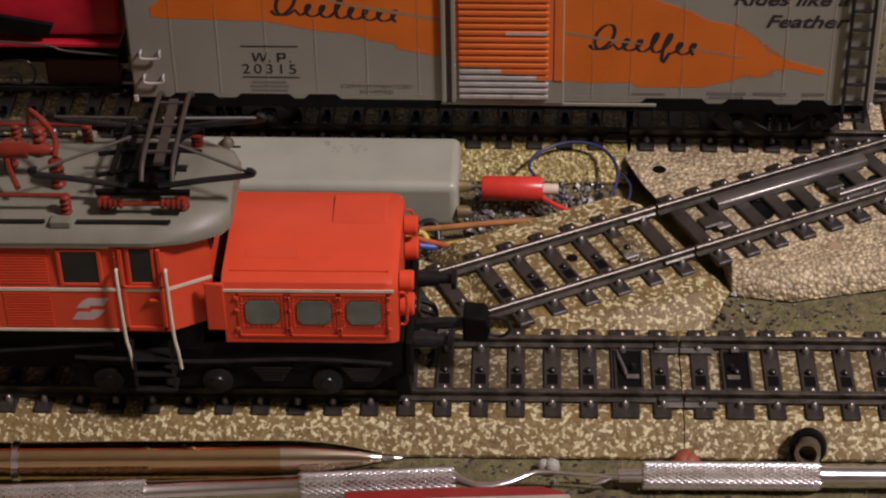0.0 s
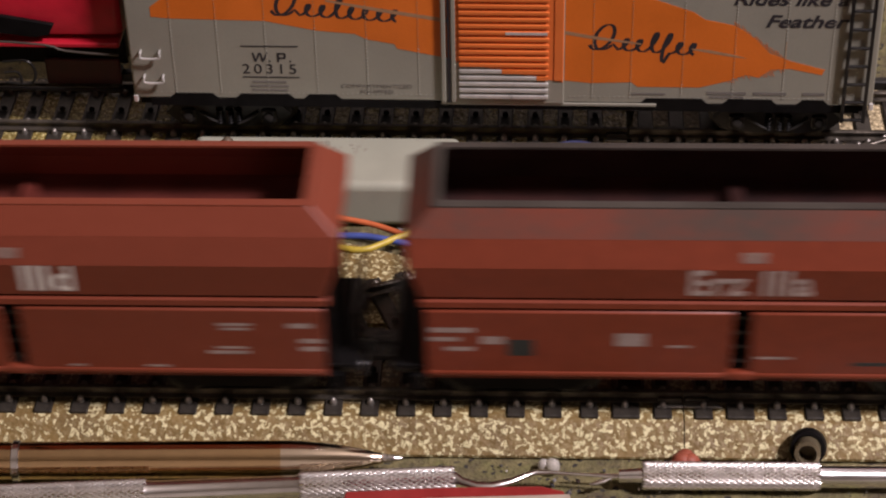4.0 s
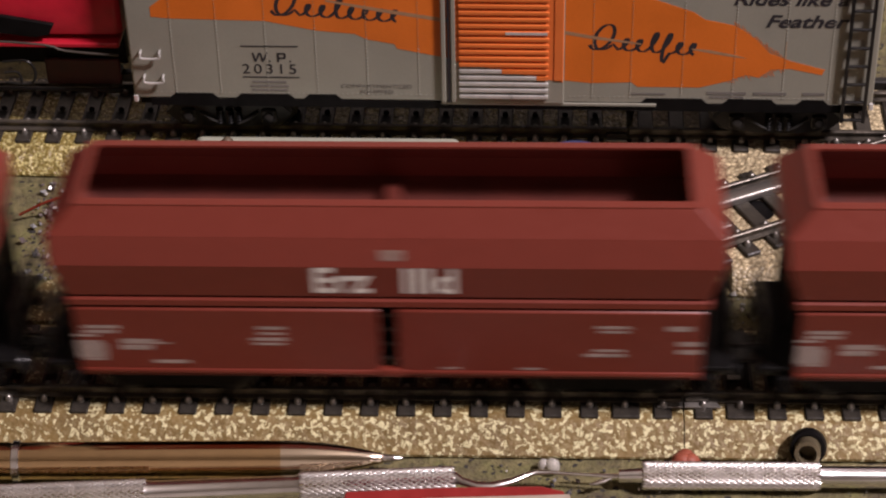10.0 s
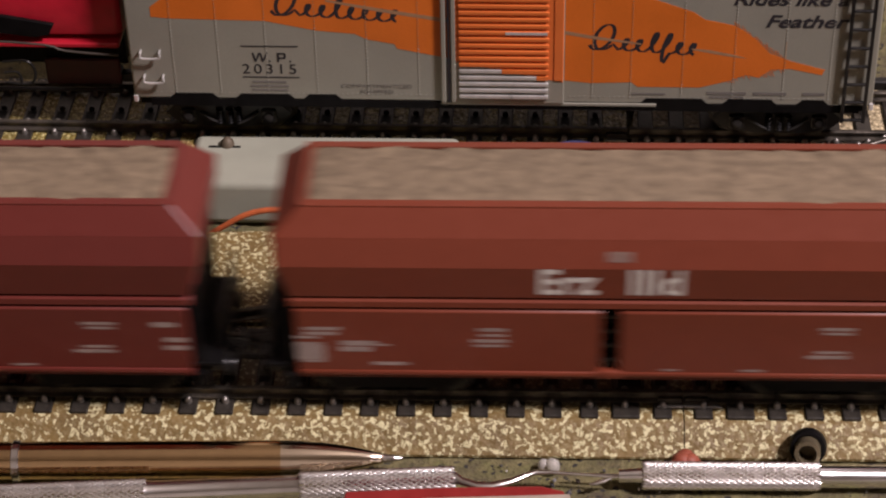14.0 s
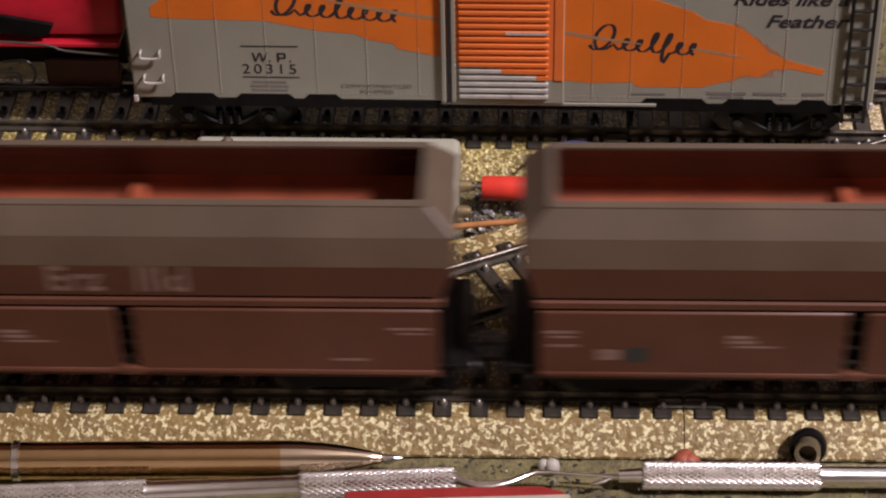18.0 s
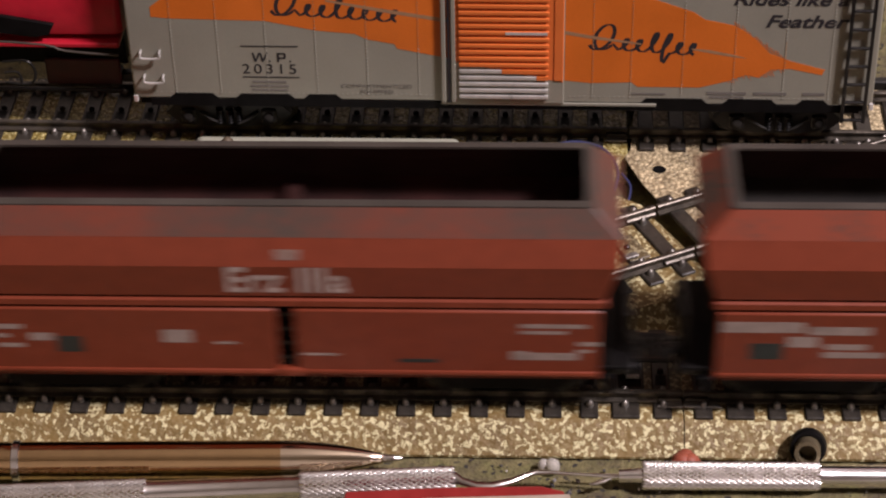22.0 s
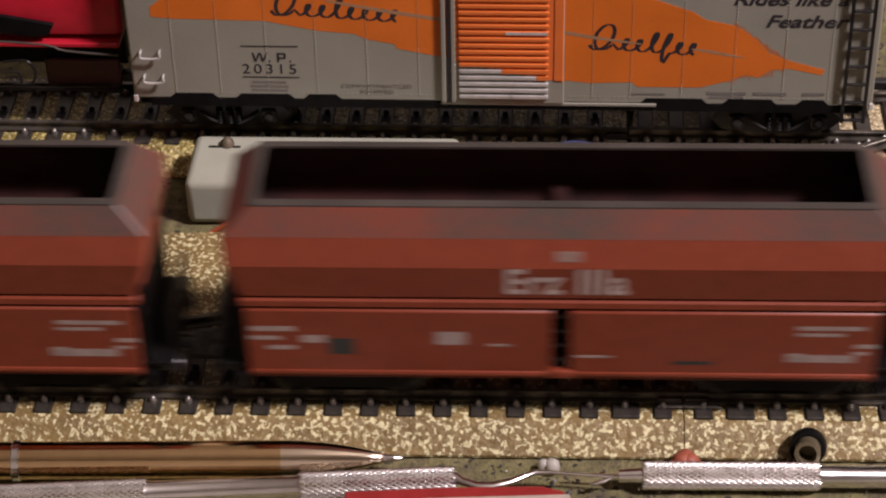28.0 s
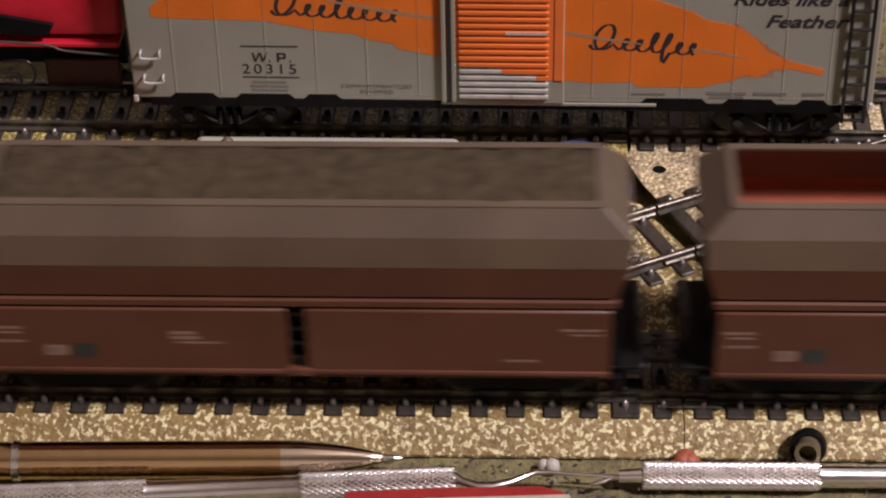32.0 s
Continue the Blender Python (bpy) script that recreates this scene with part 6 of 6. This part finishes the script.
            tube(bm, [(tx + 7.0, y0, Z(15.4)), (tx + 4.2, y0 * 1.03, Z(13.4)), (tx + 2.6, y0 * 1.03, Z(12.6))], 0.35, 6, 3)
            part("brake_lever", bm, M_CAP, bog)
            for dx in (-2.2, 0.3, 2.4):
                bm = bm_new()
                prof = []
                for i in range(5):
                    prof += [(i / 5, 0.45), ((i + 0.5) / 5, 0.85)]
                lathe(bm, (tx + dx, y0, Z(12.2)), (tx + dx, y0, Z(16.6)), prof, 10)
                part("bolster_spring", bm, M_BLACK, bog)
        for dx in (-9.6, 9.6):
            share("wheelset", WHEELSET, c, tx + dx, 0, WHEEL_R)
    for e, x in ((-1, X0), (1, X1)):
        bm = bm_new()
        box(bm, *sorted((x, x + e * 6)), -1.2, 1.2, Z(15), Z(17.5), 0.3, 1)
        box(bm, *sorted((x + e * 6, x + e * 9)), -2.6, 2.6, Z(14.2), Z(18.2), 0.5, 1)
        part("coupler", bm, M_BLACKMETAL, c)
    return c


def script(parent, x0, z0, x1, z1, n, size, y, tail=-1):
    """A sloping row of slanted brush loops standing in for painted script."""
    dx, dz = (x1 - x0) / n, (z1 - z0) / n
    line = []
    for i in range(45):
        a = -0.9 + 2 * math.pi * 1.3 * i / 44
        hz = size * (0.50 - 0.50 * math.cos(a))
        line.append((x0 - 1.6 + 2.3 * math.sin(a) + hz * 0.34 + i * 0.035, z0 - RAIL + hz - size * 0.10))
    for i in range(1, n * 20):
        t = i / 20
        a = 2 * math.pi * t
        low = -0.42 if int(t) == tail else 0.0
        tall = 0.78 if int(t) in (2, tail) else 0.46
        hz = size * (low + (tall - low) * (0.5 - 0.5 * math.cos(a))) if 0.5 < t % 1 or low == 0 else size * tall * (0.5 - 0.5 * math.cos(a))
        line.append((x0 + 3.0 + (dx - 0.35) * t + 1.05 * math.sin(a) + hz * 0.34, z0 + dz * t - RAIL + hz - size * 0.10))
    bm = bm_new()
    sides = []
    for i, p in enumerate(line):
        q, r = Vector(line[max(i - 1, 0)]), Vector(line[min(i + 1, len(line) - 1)])
        d = (r - q).normalized()
        wd = 0.15 + 0.30 * abs(d.y)
        sides.append([(p[0] - d.y * wd, p[1] + d.x * wd), (p[0] + d.y * wd, p[1] - d.x * wd)])
    va = [[bm.verts.new((a[0], y - 0.00002 * i, a[1])) for a in s] for i, s in enumerate(sides)]
    vb = [[bm.verts.new((a[0], y + 0.03, a[1])) for a in s] for s in sides]
    for i in range(len(va) - 1):
        bm.faces.new((va[i][0], va[i + 1][0], va[i + 1][1], va[i][1]))
        for s in (0, 1):
            bm.faces.new((va[i][s], va[i + 1][s], vb[i + 1][s], vb[i][s]))
    part("script_stroke", bm, M_INK, parent, "black brushed flourish on the side")


boxcar()


def red_car():
    """Crimson passenger car parked behind the boxcar, only its end is seen."""
    R = RAIL
    Z = lambda z: z - R
    m = Matrix.Translation((0, REAR / 1000, RAIL / 1000)) @ pose(0, 0, 0, 0, 0, REAR_TURN)
    c = thing("tank_wagon", m, "crimson model wagon with dark red frame, parked and coupled", "wagon")
    bm = bm_new()
    rings = []
    for x, k in ((-94.6, 0.90), (-95.2, 0.97), (-96.5, 1.0), (-186.0, 1.0), (-190.0, 0.9)):
        rings.append([(x, y * k, Z(33.4 + (z - 33.4) * k + (1 - k) * 8)) for y, z in ((-9.0, 33.4), (-10.8, 34.2), (-11.5, 36.4), (-11.5, 47), (-10.2, 53), (-6, 56.5), (6, 56.5), (10.2, 53), (11.5, 47), (11.5, 36.4), (10.8, 34.2), (9.0, 33.4))])
    loft(bm, rings)
    part("barrel", bm, M_CRIMSON, c, smooth=40)
    bm = bm_new()
    box(bm, -191, -95.5, -12.2, 12.2, Z(31.2), Z(32.5), 0.3, 1)
    part("deck", bm, M_CRIMSON, c)
    bm = bm_new()
    box(bm, -191, -96, -4.0, 4.0, Z(22), Z(31.3), 0.3, 1)
    part("centre_sill", bm, M_BLACK, c)
    for s in (-1, 1):
        bm = bm_new()
        prism(bm, [(-134, Z(40.5)), (-122, Z(39.8)), (-110.2, Z(37.6)), (-111.6, Z(34.9)), (-115, Z(34.1)), (-122, Z(35.0)), (-134, Z(35.6))], "y", *sorted((s * 11.3, s * 12.6)), 0.2)
        part("saddle", bm, M_BLACK, c, "black support under the barrel")
    for s in (-1, 1):
        bm = bm_new()
        box(bm, -115.6, -97.5, *sorted((s * 5.2, s * 4.2)), Z(16.8), Z(23.8), 0.3, 1)
        part("tool_box", bm, M_DARKRED, c)
    bm = bm_new()
    tube(bm, [(-188, -13.2, Z(35.5)), (-120, -13.2, Z(33.2)), (-108, -13.2, Z(31.0)), (-95.6, -13.2, Z(29.9))], 0.3, 6, 4)
    part("handrail", bm, M_COLLECTOR, c)
    bm = bm_new()
    cyl(bm, (-128, -6.4, Z(16.2)), (-97, -6.4, Z(16.2)), 0.5, 8)
    part("brake_rod", bm, M_BLACKMETAL, c)
    bm = bm_new()
    tube(bm, [(-124, -11, Z(26.5)), (-118.4, -11, Z(26.8)), (-116.6, -11, Z(24.0)), (-118.0, -11, Z(20.5)), (-124, -11, Z(20.8))], 0.36, 6, 4)
    tube(bm, [(-124, -11, Z(23.5)), (-120.6, -11, Z(23.6)), (-120.2, -11, Z(20.6))], 0.3, 6, 3)
    part("foot_step", bm, M_BLACKMETAL, c)
    for tx in (-150, -182):
        bm = bm_new()
        for y0 in (-12.2, 12.2):
            prism(bm, [(tx - 15, Z(15.0)), (tx - 11, Z(11.6)), (tx + 11, Z(11.6)), (tx + 15, Z(15.0)), (tx + 12, Z(17.6)), (tx - 12, Z(17.6))], "y", y0 - 0.8, y0 + 0.8)
        box(bm, tx - 3.5, tx + 3.5, -12, 12, Z(13.0), Z(22.2))
        part("bogie", bm, M_BLACKMETAL, c)
        for dx in (-10, 10):
            share("wheelset", WHEELSET, c, tx + dx, 0, WHEEL_R)


red_car()


# ---- relay box, plugs and wires beside the tracks ----
def relay_box():
    t = thing("relay_box", at(-47.2, 68.05, 0, -0.5), "grey plastic relay box with rounded edges and stained lid", "relay box")
    bm = bm_new()
    box(bm, -31.4, 31.4, -9.2, 11.3, 0, 12.0, 1.9, 4)
    part("housing", bm, M_GREYBOX, t, smooth=50)
    bm = bm_new()
    box(bm, -27.5, -20.0, 5.2, 5.9, 11.9, 12.15)
    part("lid_slot", bm, M_BLACK, t)
    bm = bm_new()
    lathe(bm, (-23.2, 6.4, 11.9), (-23.2, 6.4, 14.2), [(0, 1.7), (0.5, 1.5), (0.85, 0.9), (1, 0.3)], 14)
    part("lid_catch", bm, M_BRASSDARK, t)
    bm = bm_new()
    rnd = random.Random(2)
    for _ in range(16):
        x, y = rnd.gauss(4, 2.2), rnd.gauss(5.2, 1.2)
        cyl(bm, (x, y, 11.9), (x, y, 12.004 + 0.001 * _), rnd.uniform(0.25, 0.8), 9)
    tagged(part("lid_stains", bm, mat("brown_stain", (0.29, 0.285, 0.225), 0.5), t), kind="stuff")
    for y, z in ((-1.5, 6.5), (-8.2, 4.0)):
        bm = bm_new()
        lathe(bm, (31.2, y, z), (34.4, y, z), [(0, 1.5), (0.8, 1.5), (0.82, 1.2), (1, 1.2)], 14)
        part("socket", bm, M_BRASS, t)
    bm = bm_new()
    cyl(bm, (33, -1.5, 6.5), (37.6, -1.5, 6.5), 0.6, 10)
    part("contact_pin", bm, M_CHROME, t)


def plug(name, p0, p1, r, tail, label):
    t = thing(name, at(0, 0, 0), label, "plug")
    bm = bm_new()
    lathe(bm, p0, p1, [(0, r * 0.9), (0.03, r), (0.97, r), (1, r * 0.9)], 20)
    part("sleeve", bm, M_REDPLUG, t)
    d = (Vector(p1) - Vector(p0)).normalized()
    bm = bm_new()
    cyl(bm, Vector(p1) - d * 0.5, Vector(p1) + d * 3.6, r * 0.45, 12)
    part("nose", bm, M_CREAM, t, "pale worn plug nose")
    if tail:
        bm = bm_new()
        tube(bm, tail, 0.62 if tail[0][0] > 0 else 1.5, 8, 5)
        part("lead", bm, M_WIRE_RED, t)


def wire(material, pts, r, label):
    bm = bm_new()
    tube(bm, pts, r, 8, 7)
    ob = new("wire", to_mesh("wire", bm, material, 60))
    tagged(ob, label, "wire", "loose wires beside the relay box")


relay_box()
plug("banana_plug", (-10.6, 66.0, 6.2), (3.6, 66.0, 6.0), 2.9, [(3.6, 63.5, 5.2), (8.0, 61.2, 4.0), (13.5, 59.6, 3.4), (21, 59.0, 3.2), (28, 60.5, 2.6)], "red banana plug with red lead, pushed into the relay box")
plug("banana_plug", (-98.2, 50.5, 5.9), (-103.4, 65.5, 4.6), 2.9, [(-98.6, 51.5, 5.4), (-97.0, 48.6, 5.4), (-93.0, 48.4, 5.5), (-88.5, 49.4, 5.2)], "red plug leaning loose on the ballast")
wire(M_WIRE_NAVY, [(8.5, 64.0, 4.5), (3.0, 68.5, 6.5), (0.4, 73.5, 7.5), (3.5, 79.0, 8.0), (10.5, 81.8, 8.5), (17.5, 80.0, 8.0), (21.0, 73.5, 6.5), (19.5, 66.0, 4.5), (15.0, 60.0, 3.0), (8.0, 57.0, 2.4), (-2.0, 56.4, 2.0)], 0.42, "thin navy wire curled into a loop")
wire(M_WIRE_NAVY, [(22.0, 74.0, 5.0), (24.0, 70.0, 4.0), (22.6, 64.0, 3.0), (17.0, 60.5, 2.6)], 0.3, "thin navy wire beside the turnout")
wire(M_WIRE_BROWN, [(-25.5, 54.4, 2.4), (-18, 54.2, 3.4), (-8, 54.8, 4.2), (2.0, 55.6, 4.4), (9.5, 55.6, 4.2)], 0.75, "brown wire along the relay box")
wire(M_WIRE_ORANGE, [(-73.5, 53.5, 1.0), (-68.8, 53.5, 4.2), (-64.8, 53.5, 6.7), (-60.8, 53.5, 8.1), (-56.9, 53.5, 8.5), (-50.0, 54.0, 7.8), (-43, 53.8, 6.2), (-35, 52.6, 5.2), (-26, 49.5, 4.0), (-16, 46.8, 3.0)], 0.7, "orange wire arching from the relay box")
wire(M_WIRE_YELLOW, [(-47.0, 44.6, 5.2), (-42.0, 43.2, 5.6), (-36, 42.6, 5.6), (-29, 47.5, 5.4), (-24, 50.0, 5.0), (-21.0, 48.0, 2.8), (-13.0, 49.5, 3.0), (-10, 50.0, 2.6)], 0.75, "yellow wire among the ballast")
wire(M_WIRE_BLUE, [(-49.0, 49.6, 5.0), (-44.0, 47.4, 5.8), (-36, 47.2, 5.8), (-27, 46.5, 4.4), (-20.5, 47.8, 2.6), (-13.5, 50.5, 2.2)], 0.8, "blue wire among the ballast")
wire(M_WIRE_BLACK, [(-25.5, 52.6, 1.0), (-24.0, 55.4, 3.6), (-21.0, 55.4, 3.6), (-20.2, 52.5, 1.0)], 0.8, "black wire loop at the relay box")
wire(M_INSUL, [(-118, 60.0, 2.0), (-112, 60.5, 5.0), (-108.0, 61.2, 6.0), (-104.5, 60.5, 6.0)], 0.35, "thin red brown wire to the loose plug")


# ---- tools in front ----
def knurl(bm, p0, p1, r, rows, seg, h=0.27):
    """Diamond knurling: small pyramids in staggered rings round a rod."""
    p0, p1 = Vector(p0), Vector(p1)
    d = (p1 - p0).normalized()
    u = d.orthogonal().normalized()
    v = d.cross(u)
    ln = (p1 - p0).length
    cyl(bm, p0, p1, r - 0.05, 20)
    for i in range(rows):
        c = p0 + d * (ln * (i + 0.5) / rows)
        for k in range(seg):
            a = 2 * math.pi * (k + 0.5 * (i % 2)) / seg
            da, dl = math.pi / seg, ln / rows
            q = [bm.verts.new(c + d * l + (u * math.cos(a + w) + v * math.sin(a + w)) * (r - 0.03)) for l, w in ((-dl, 0), (0, da), (dl, 0), (0, -da))]
            top = bm.verts.new(c + (u * math.cos(a) + v * math.sin(a)) * (r + h))
            for j in range(4):
                bm.faces.new((q[j], q[(j + 1) % 4], top))
    return bm


def tools():
    pen = thing("ballpoint_pen", at(0, 0, 0), "polished gold and chrome ballpoint pen lying on turf", "pen")
    a, b = Vector((-106, -27.1, 4.1)), Vector((-24.3, -24.4, 3.6))
    ln = (b - a).length
    P = lambda x: a.lerp(b, x / ln)
    bm = bm_new()
    lathe(bm, P(-30), P(57.5), [(0, 3.9), (1, 3.85)], 32)
    part("barrel", bm, M_GOLD, pen)
    bm = bm_new()
    lathe(bm, P(4.0), P(5.6), [(0, 4.05), (0.1, 4.2), (0.9, 4.2), (1, 4.05)], 32)
    part("ring", bm, M_CHROME, pen, "chrome barrel ring")
    bm = bm_new()
    lathe(bm, P(57.5), P(77.8), [(0, 3.85), (0.2, 3.72), (0.4, 3.4), (0.6, 2.85), (0.8, 2.05), (0.97, 1.2), (1, 0.9)], 32)
    part("nose_cone", bm, M_NOSE, pen, "bright gilt nose cone")
    bm = bm_new()
    lathe(bm, P(77.6), P(ln), [(0, 0.95), (0.2, 0.95), (0.25, 0.8), (0.5, 0.8), (0.55, 0.65), (0.9, 0.45), (1, 0.15)], 16)
    part("tip", bm, M_CHROME, pen)

    sc = thing("wax_carver", at(0, 0, 0), "knurled steel carving tool with a bent spatula end", "hand tool")
    a, b = Vector((-112, -37.7, 3.0)), Vector((-14.2, -30.2, 3.0))
    ln = (b - a).length
    Q = lambda x: a.lerp(b, x / ln)
    bm = bm_new()
    knurl(bm, Q(0), Q(37.5), 2.75, 46, 22)
    part("grip", bm, M_KNURL, sc)
    bm = bm_new()
    lathe(bm, Q(37.5), Q(68.0), [(0, 2.75), (0.03, 2.5), (0.97, 2.4), (1, 2.7)], 28)
    part("shank", bm, M_CHROME, sc)
    bm = bm_new()
    knurl(bm, Q(68.0), Q(ln), 2.75, 37, 22)
    part("grip", bm, M_KNURL, sc)
    bm = bm_new()
    pts = [((-15.0, -29.6, 3.4), 2.0, 1.8), ((-13.6, -30.2, 3.8), 1.5, 1.2), ((-12.2, -31.4, 4.0), 1.1, 0.7), ((-9.4, -32.5, 4.1), 1.05, 0.5), ((-6.4, -32.5, 4.1), 1.0, 0.5), ((-2.7, -31.1, 4.0), 0.9, 0.5), ((0.0, -29.6, 4.0), 0.8, 0.55), ((2.0, -28.6, 4.0), 0.62, 0.5), ((5.0, -28.6, 4.0), 0.42, 0.4), ((10.0, -29.0, 4.0), 0.34, 0.34), ((14.5, -29.4, 4.0), 0.3, 0.3), ((17.8, -29.7, 3.9), 0.2, 0.2)]
    loft(bm, [[(c[0], c[1] + math.cos(t) * w, c[2] + math.sin(t) * h) for t in [2 * math.pi * i / 14 for i in range(14)]] for c, w, h in pts])
    part("spatula", bm, M_CHROME, sc, "bent chrome spatula end", smooth=60)
    bm = bm_new()
    loft(bm, [[(c[0], c[1] + math.cos(t) * w, c[2] + math.sin(t) * w * 0.5) for t in [2 * math.pi * i / 10 for i in range(10)]]
              for c, w in (((12.6, -30.8, 3.0), 0.15), ((14.0, -30.4, 3.1), 0.6), ((15.6, -29.9, 3.3), 0.7), ((17.0, -29.4, 3.6), 0.4), ((18.2, -29.3, 3.8), 0.2))])
    part("leaf_tip", bm, M_CHROME, sc, "small bright leaf-shaped tip", smooth=60)

    sb = thing("scriber", at(0, 0, 0), "knurled steel scriber with a plain polished shaft", "hand tool")
    a, b = Vector((23.2, -27.9, 2.9)), Vector((100, -27.4, 2.9))
    bm = bm_new()
    knurl(bm, a, (57.6, -27.68, 2.9), 2.62, 46, 22)
    part("grip", bm, M_KNURL, sb)
    bm = bm_new()
    lathe(bm, (57.6, -27.68, 2.9), b, [(0, 2.62), (0.02, 2.3), (1, 2.3)], 28)
    part("shaft", bm, M_CHROME, sb)
    bm = bm_new()
    lathe(bm, (18.3, -28.0, 2.8), a, [(0, 0.6), (0.02, 1.35), (0.95, 1.6), (1, 2.2)], 20)
    part("collar", bm, M_CHROME, sb)
    bm = bm_new()
    lathe(bm, (9.0, -27.6, 2.9), (18.4, -28.0, 2.8), [(0, 0.2), (1, 0.42)], 10)
    part("needle", bm, M_CHROME, sb)

    kn = thing("pocket_knife", at(0, 0, 0), "red and ivory handled knife lying flat", "knife")
    bm = bm_new()
    prism(bm, [(-35, -36.2), (-16, -34.7), (3, -34.0), (7.6, -35.4), (9, -46), (-36, -46)], "z", -0.4, 5.6, 0.5)
    part("scale", bm, M_KNIFE, kn)
    bm = bm_new()
    prism(bm, [(-20, -38.2), (3, -36.9), (8.6, -36.6), (10.4, -47), (-20, -47)], "z", -0.4, 5.9, 0.3)
    part("liner", bm, M_IVORY, kn)

    gr = thing("rubber_grommet", pose(0.0562, -0.0204, 0.0040, 66, 0, -9), "black rubber grommet with a brass core on the track edge", "grommet")
    bm = bm_new()
    loft(bm, [[(math.cos(t) * r, math.sin(t) * r, z) for t in [2 * math.pi * i / 28 for i in range(28)]] for r, z in ((2.6, -2.4), (3.4, -2.4), (3.7, -1.6), (3.7, 0.2), (3.4, 0.9), (2.8, 0.9), (2.6, 0.4), (2.6, -2.4))], False, False)
    part("rubber_ring", bm, M_BLACK, gr, smooth=60)
    bm = bm_new()
    loft(bm, [[(math.cos(t) * r, math.sin(t) * r, z) for t in [2 * math.pi * i / 24 for i in range(24)]] for r, z in ((2.5, -2.4), (2.55, 4.6), (1.85, 4.7), (1.7, 4.2), (1.7, 0.0))], True, True)
    part("core", bm, M_CORE, gr, "dull brass core tube")

    bm = bm_new()
    for x, y, r in ((31.8, -21.6, 1.8), (31.2, -23.0, 2.0), (32.6, -23.2, 1.9), (30.2, -24.2, 1.6), (33.6, -24.2, 1.6)):
        bmesh.ops.create_icosphere(bm, subdivisions=2, radius=r * 1.15, matrix=Matrix.Translation((x, y + 0.3, r * 0.85)))
    for v in bm.verts:
        v.co += Vector((noise.noise(v.co * 0.8), noise.noise(v.co * 0.8 + Vector((9, 0, 0))), 0)) * 0.5
    ob = new("clay_lump", to_mesh("clay_lump", bm, M_CLAY, 60))
    tagged(ob, "small terracotta coloured lump at the track edge", "lump")

    bm = bm_new()
    for x, y, r in ((5.6, -24.0, 1.5), (3.9, -23.5, 1.25)):
        lathe(bm, (x, y, 0.1), (x - 0.5, y + 0.5, 2.9 if r > 1.3 else 2.3), [(0, r * 0.75), (0.2, r), (0.7, r), (0.9, r * 0.6), (1, r * 0.3)], 16)
    ob = new("glass_bead", to_mesh("glass_bead", bm, M_BEAD, 60))
    tagged(ob, "clear pinkish glinting glass bead on the turf", "bead")


tools()


# ---- all that moves ----
def place_at(t):
    """Place of the locomotive's middle at t, metres, by the timetable (smooth curve)."""
    for i in range(len(GO) - 1):
        if t <= GO[i + 1][0]:
            break
    (t0, s0), (t1, s1) = GO[i], GO[i + 1]
    def slope(j):
        a, b = GO[max(j - 1, 0)], GO[min(j + 1, len(GO) - 1)]
        return (b[1] - a[1]) / (b[0] - a[0])
    h = t1 - t0
    u = (t - t0) / h
    m0, m1 = slope(i) * h, slope(i + 1) * h
    return ((2 * u ** 3 - 3 * u * u + 1) * s0 + (u ** 3 - 2 * u * u + u) * m0 + (3 * u * u - 2 * u ** 3) * s1 + (u ** 3 - u * u) * m1) / 1000


def motions():
    steps = sorted({0.0, 32.0} | {round(i * 0.2, 2) for i in range(18)} | {round(3.5 + i * 0.5, 2) for i in range(58)})
    walk(engine, [(t, Matrix.Translation((place_at(t), 0, RAIL / 1000))) for t in steps])
    back = 0.0
    wheels = [(engine, 0.0)]
    for w, p in zip(wagons, PITCH):
        back += p / 1000
        off = back
        walk(w, [(t, Matrix.Translation((place_at(t) - off, 0, RAIL / 1000))) for t in steps])
        wheels.append((w, off))
    frames = [i / FPS for i in range(32 * FPS + 1)]
    track_of = [place_at(t) for t in frames]
    for veh, off in wheels:
        seen = [i for i, s in enumerate(track_of) if -0.24 < s - off < 0.24]
        if not seen:
            continue
        rows_i = sorted({0, len(frames) - 1} | set(seen))
        s0 = track_of[seen[0]]
        s1 = track_of[seen[-1]]
        for ob in veh.children:
            if "wheelset" in ob.name:
                r = ob.location.z
                base = ob.location.copy()
                walk(ob, [(frames[i], Matrix.Translation(base) @ Matrix.Rotation((min(max(track_of[i], s0), s1) - s0) / r, 4, "Y")) for i in rows_i])


motions()
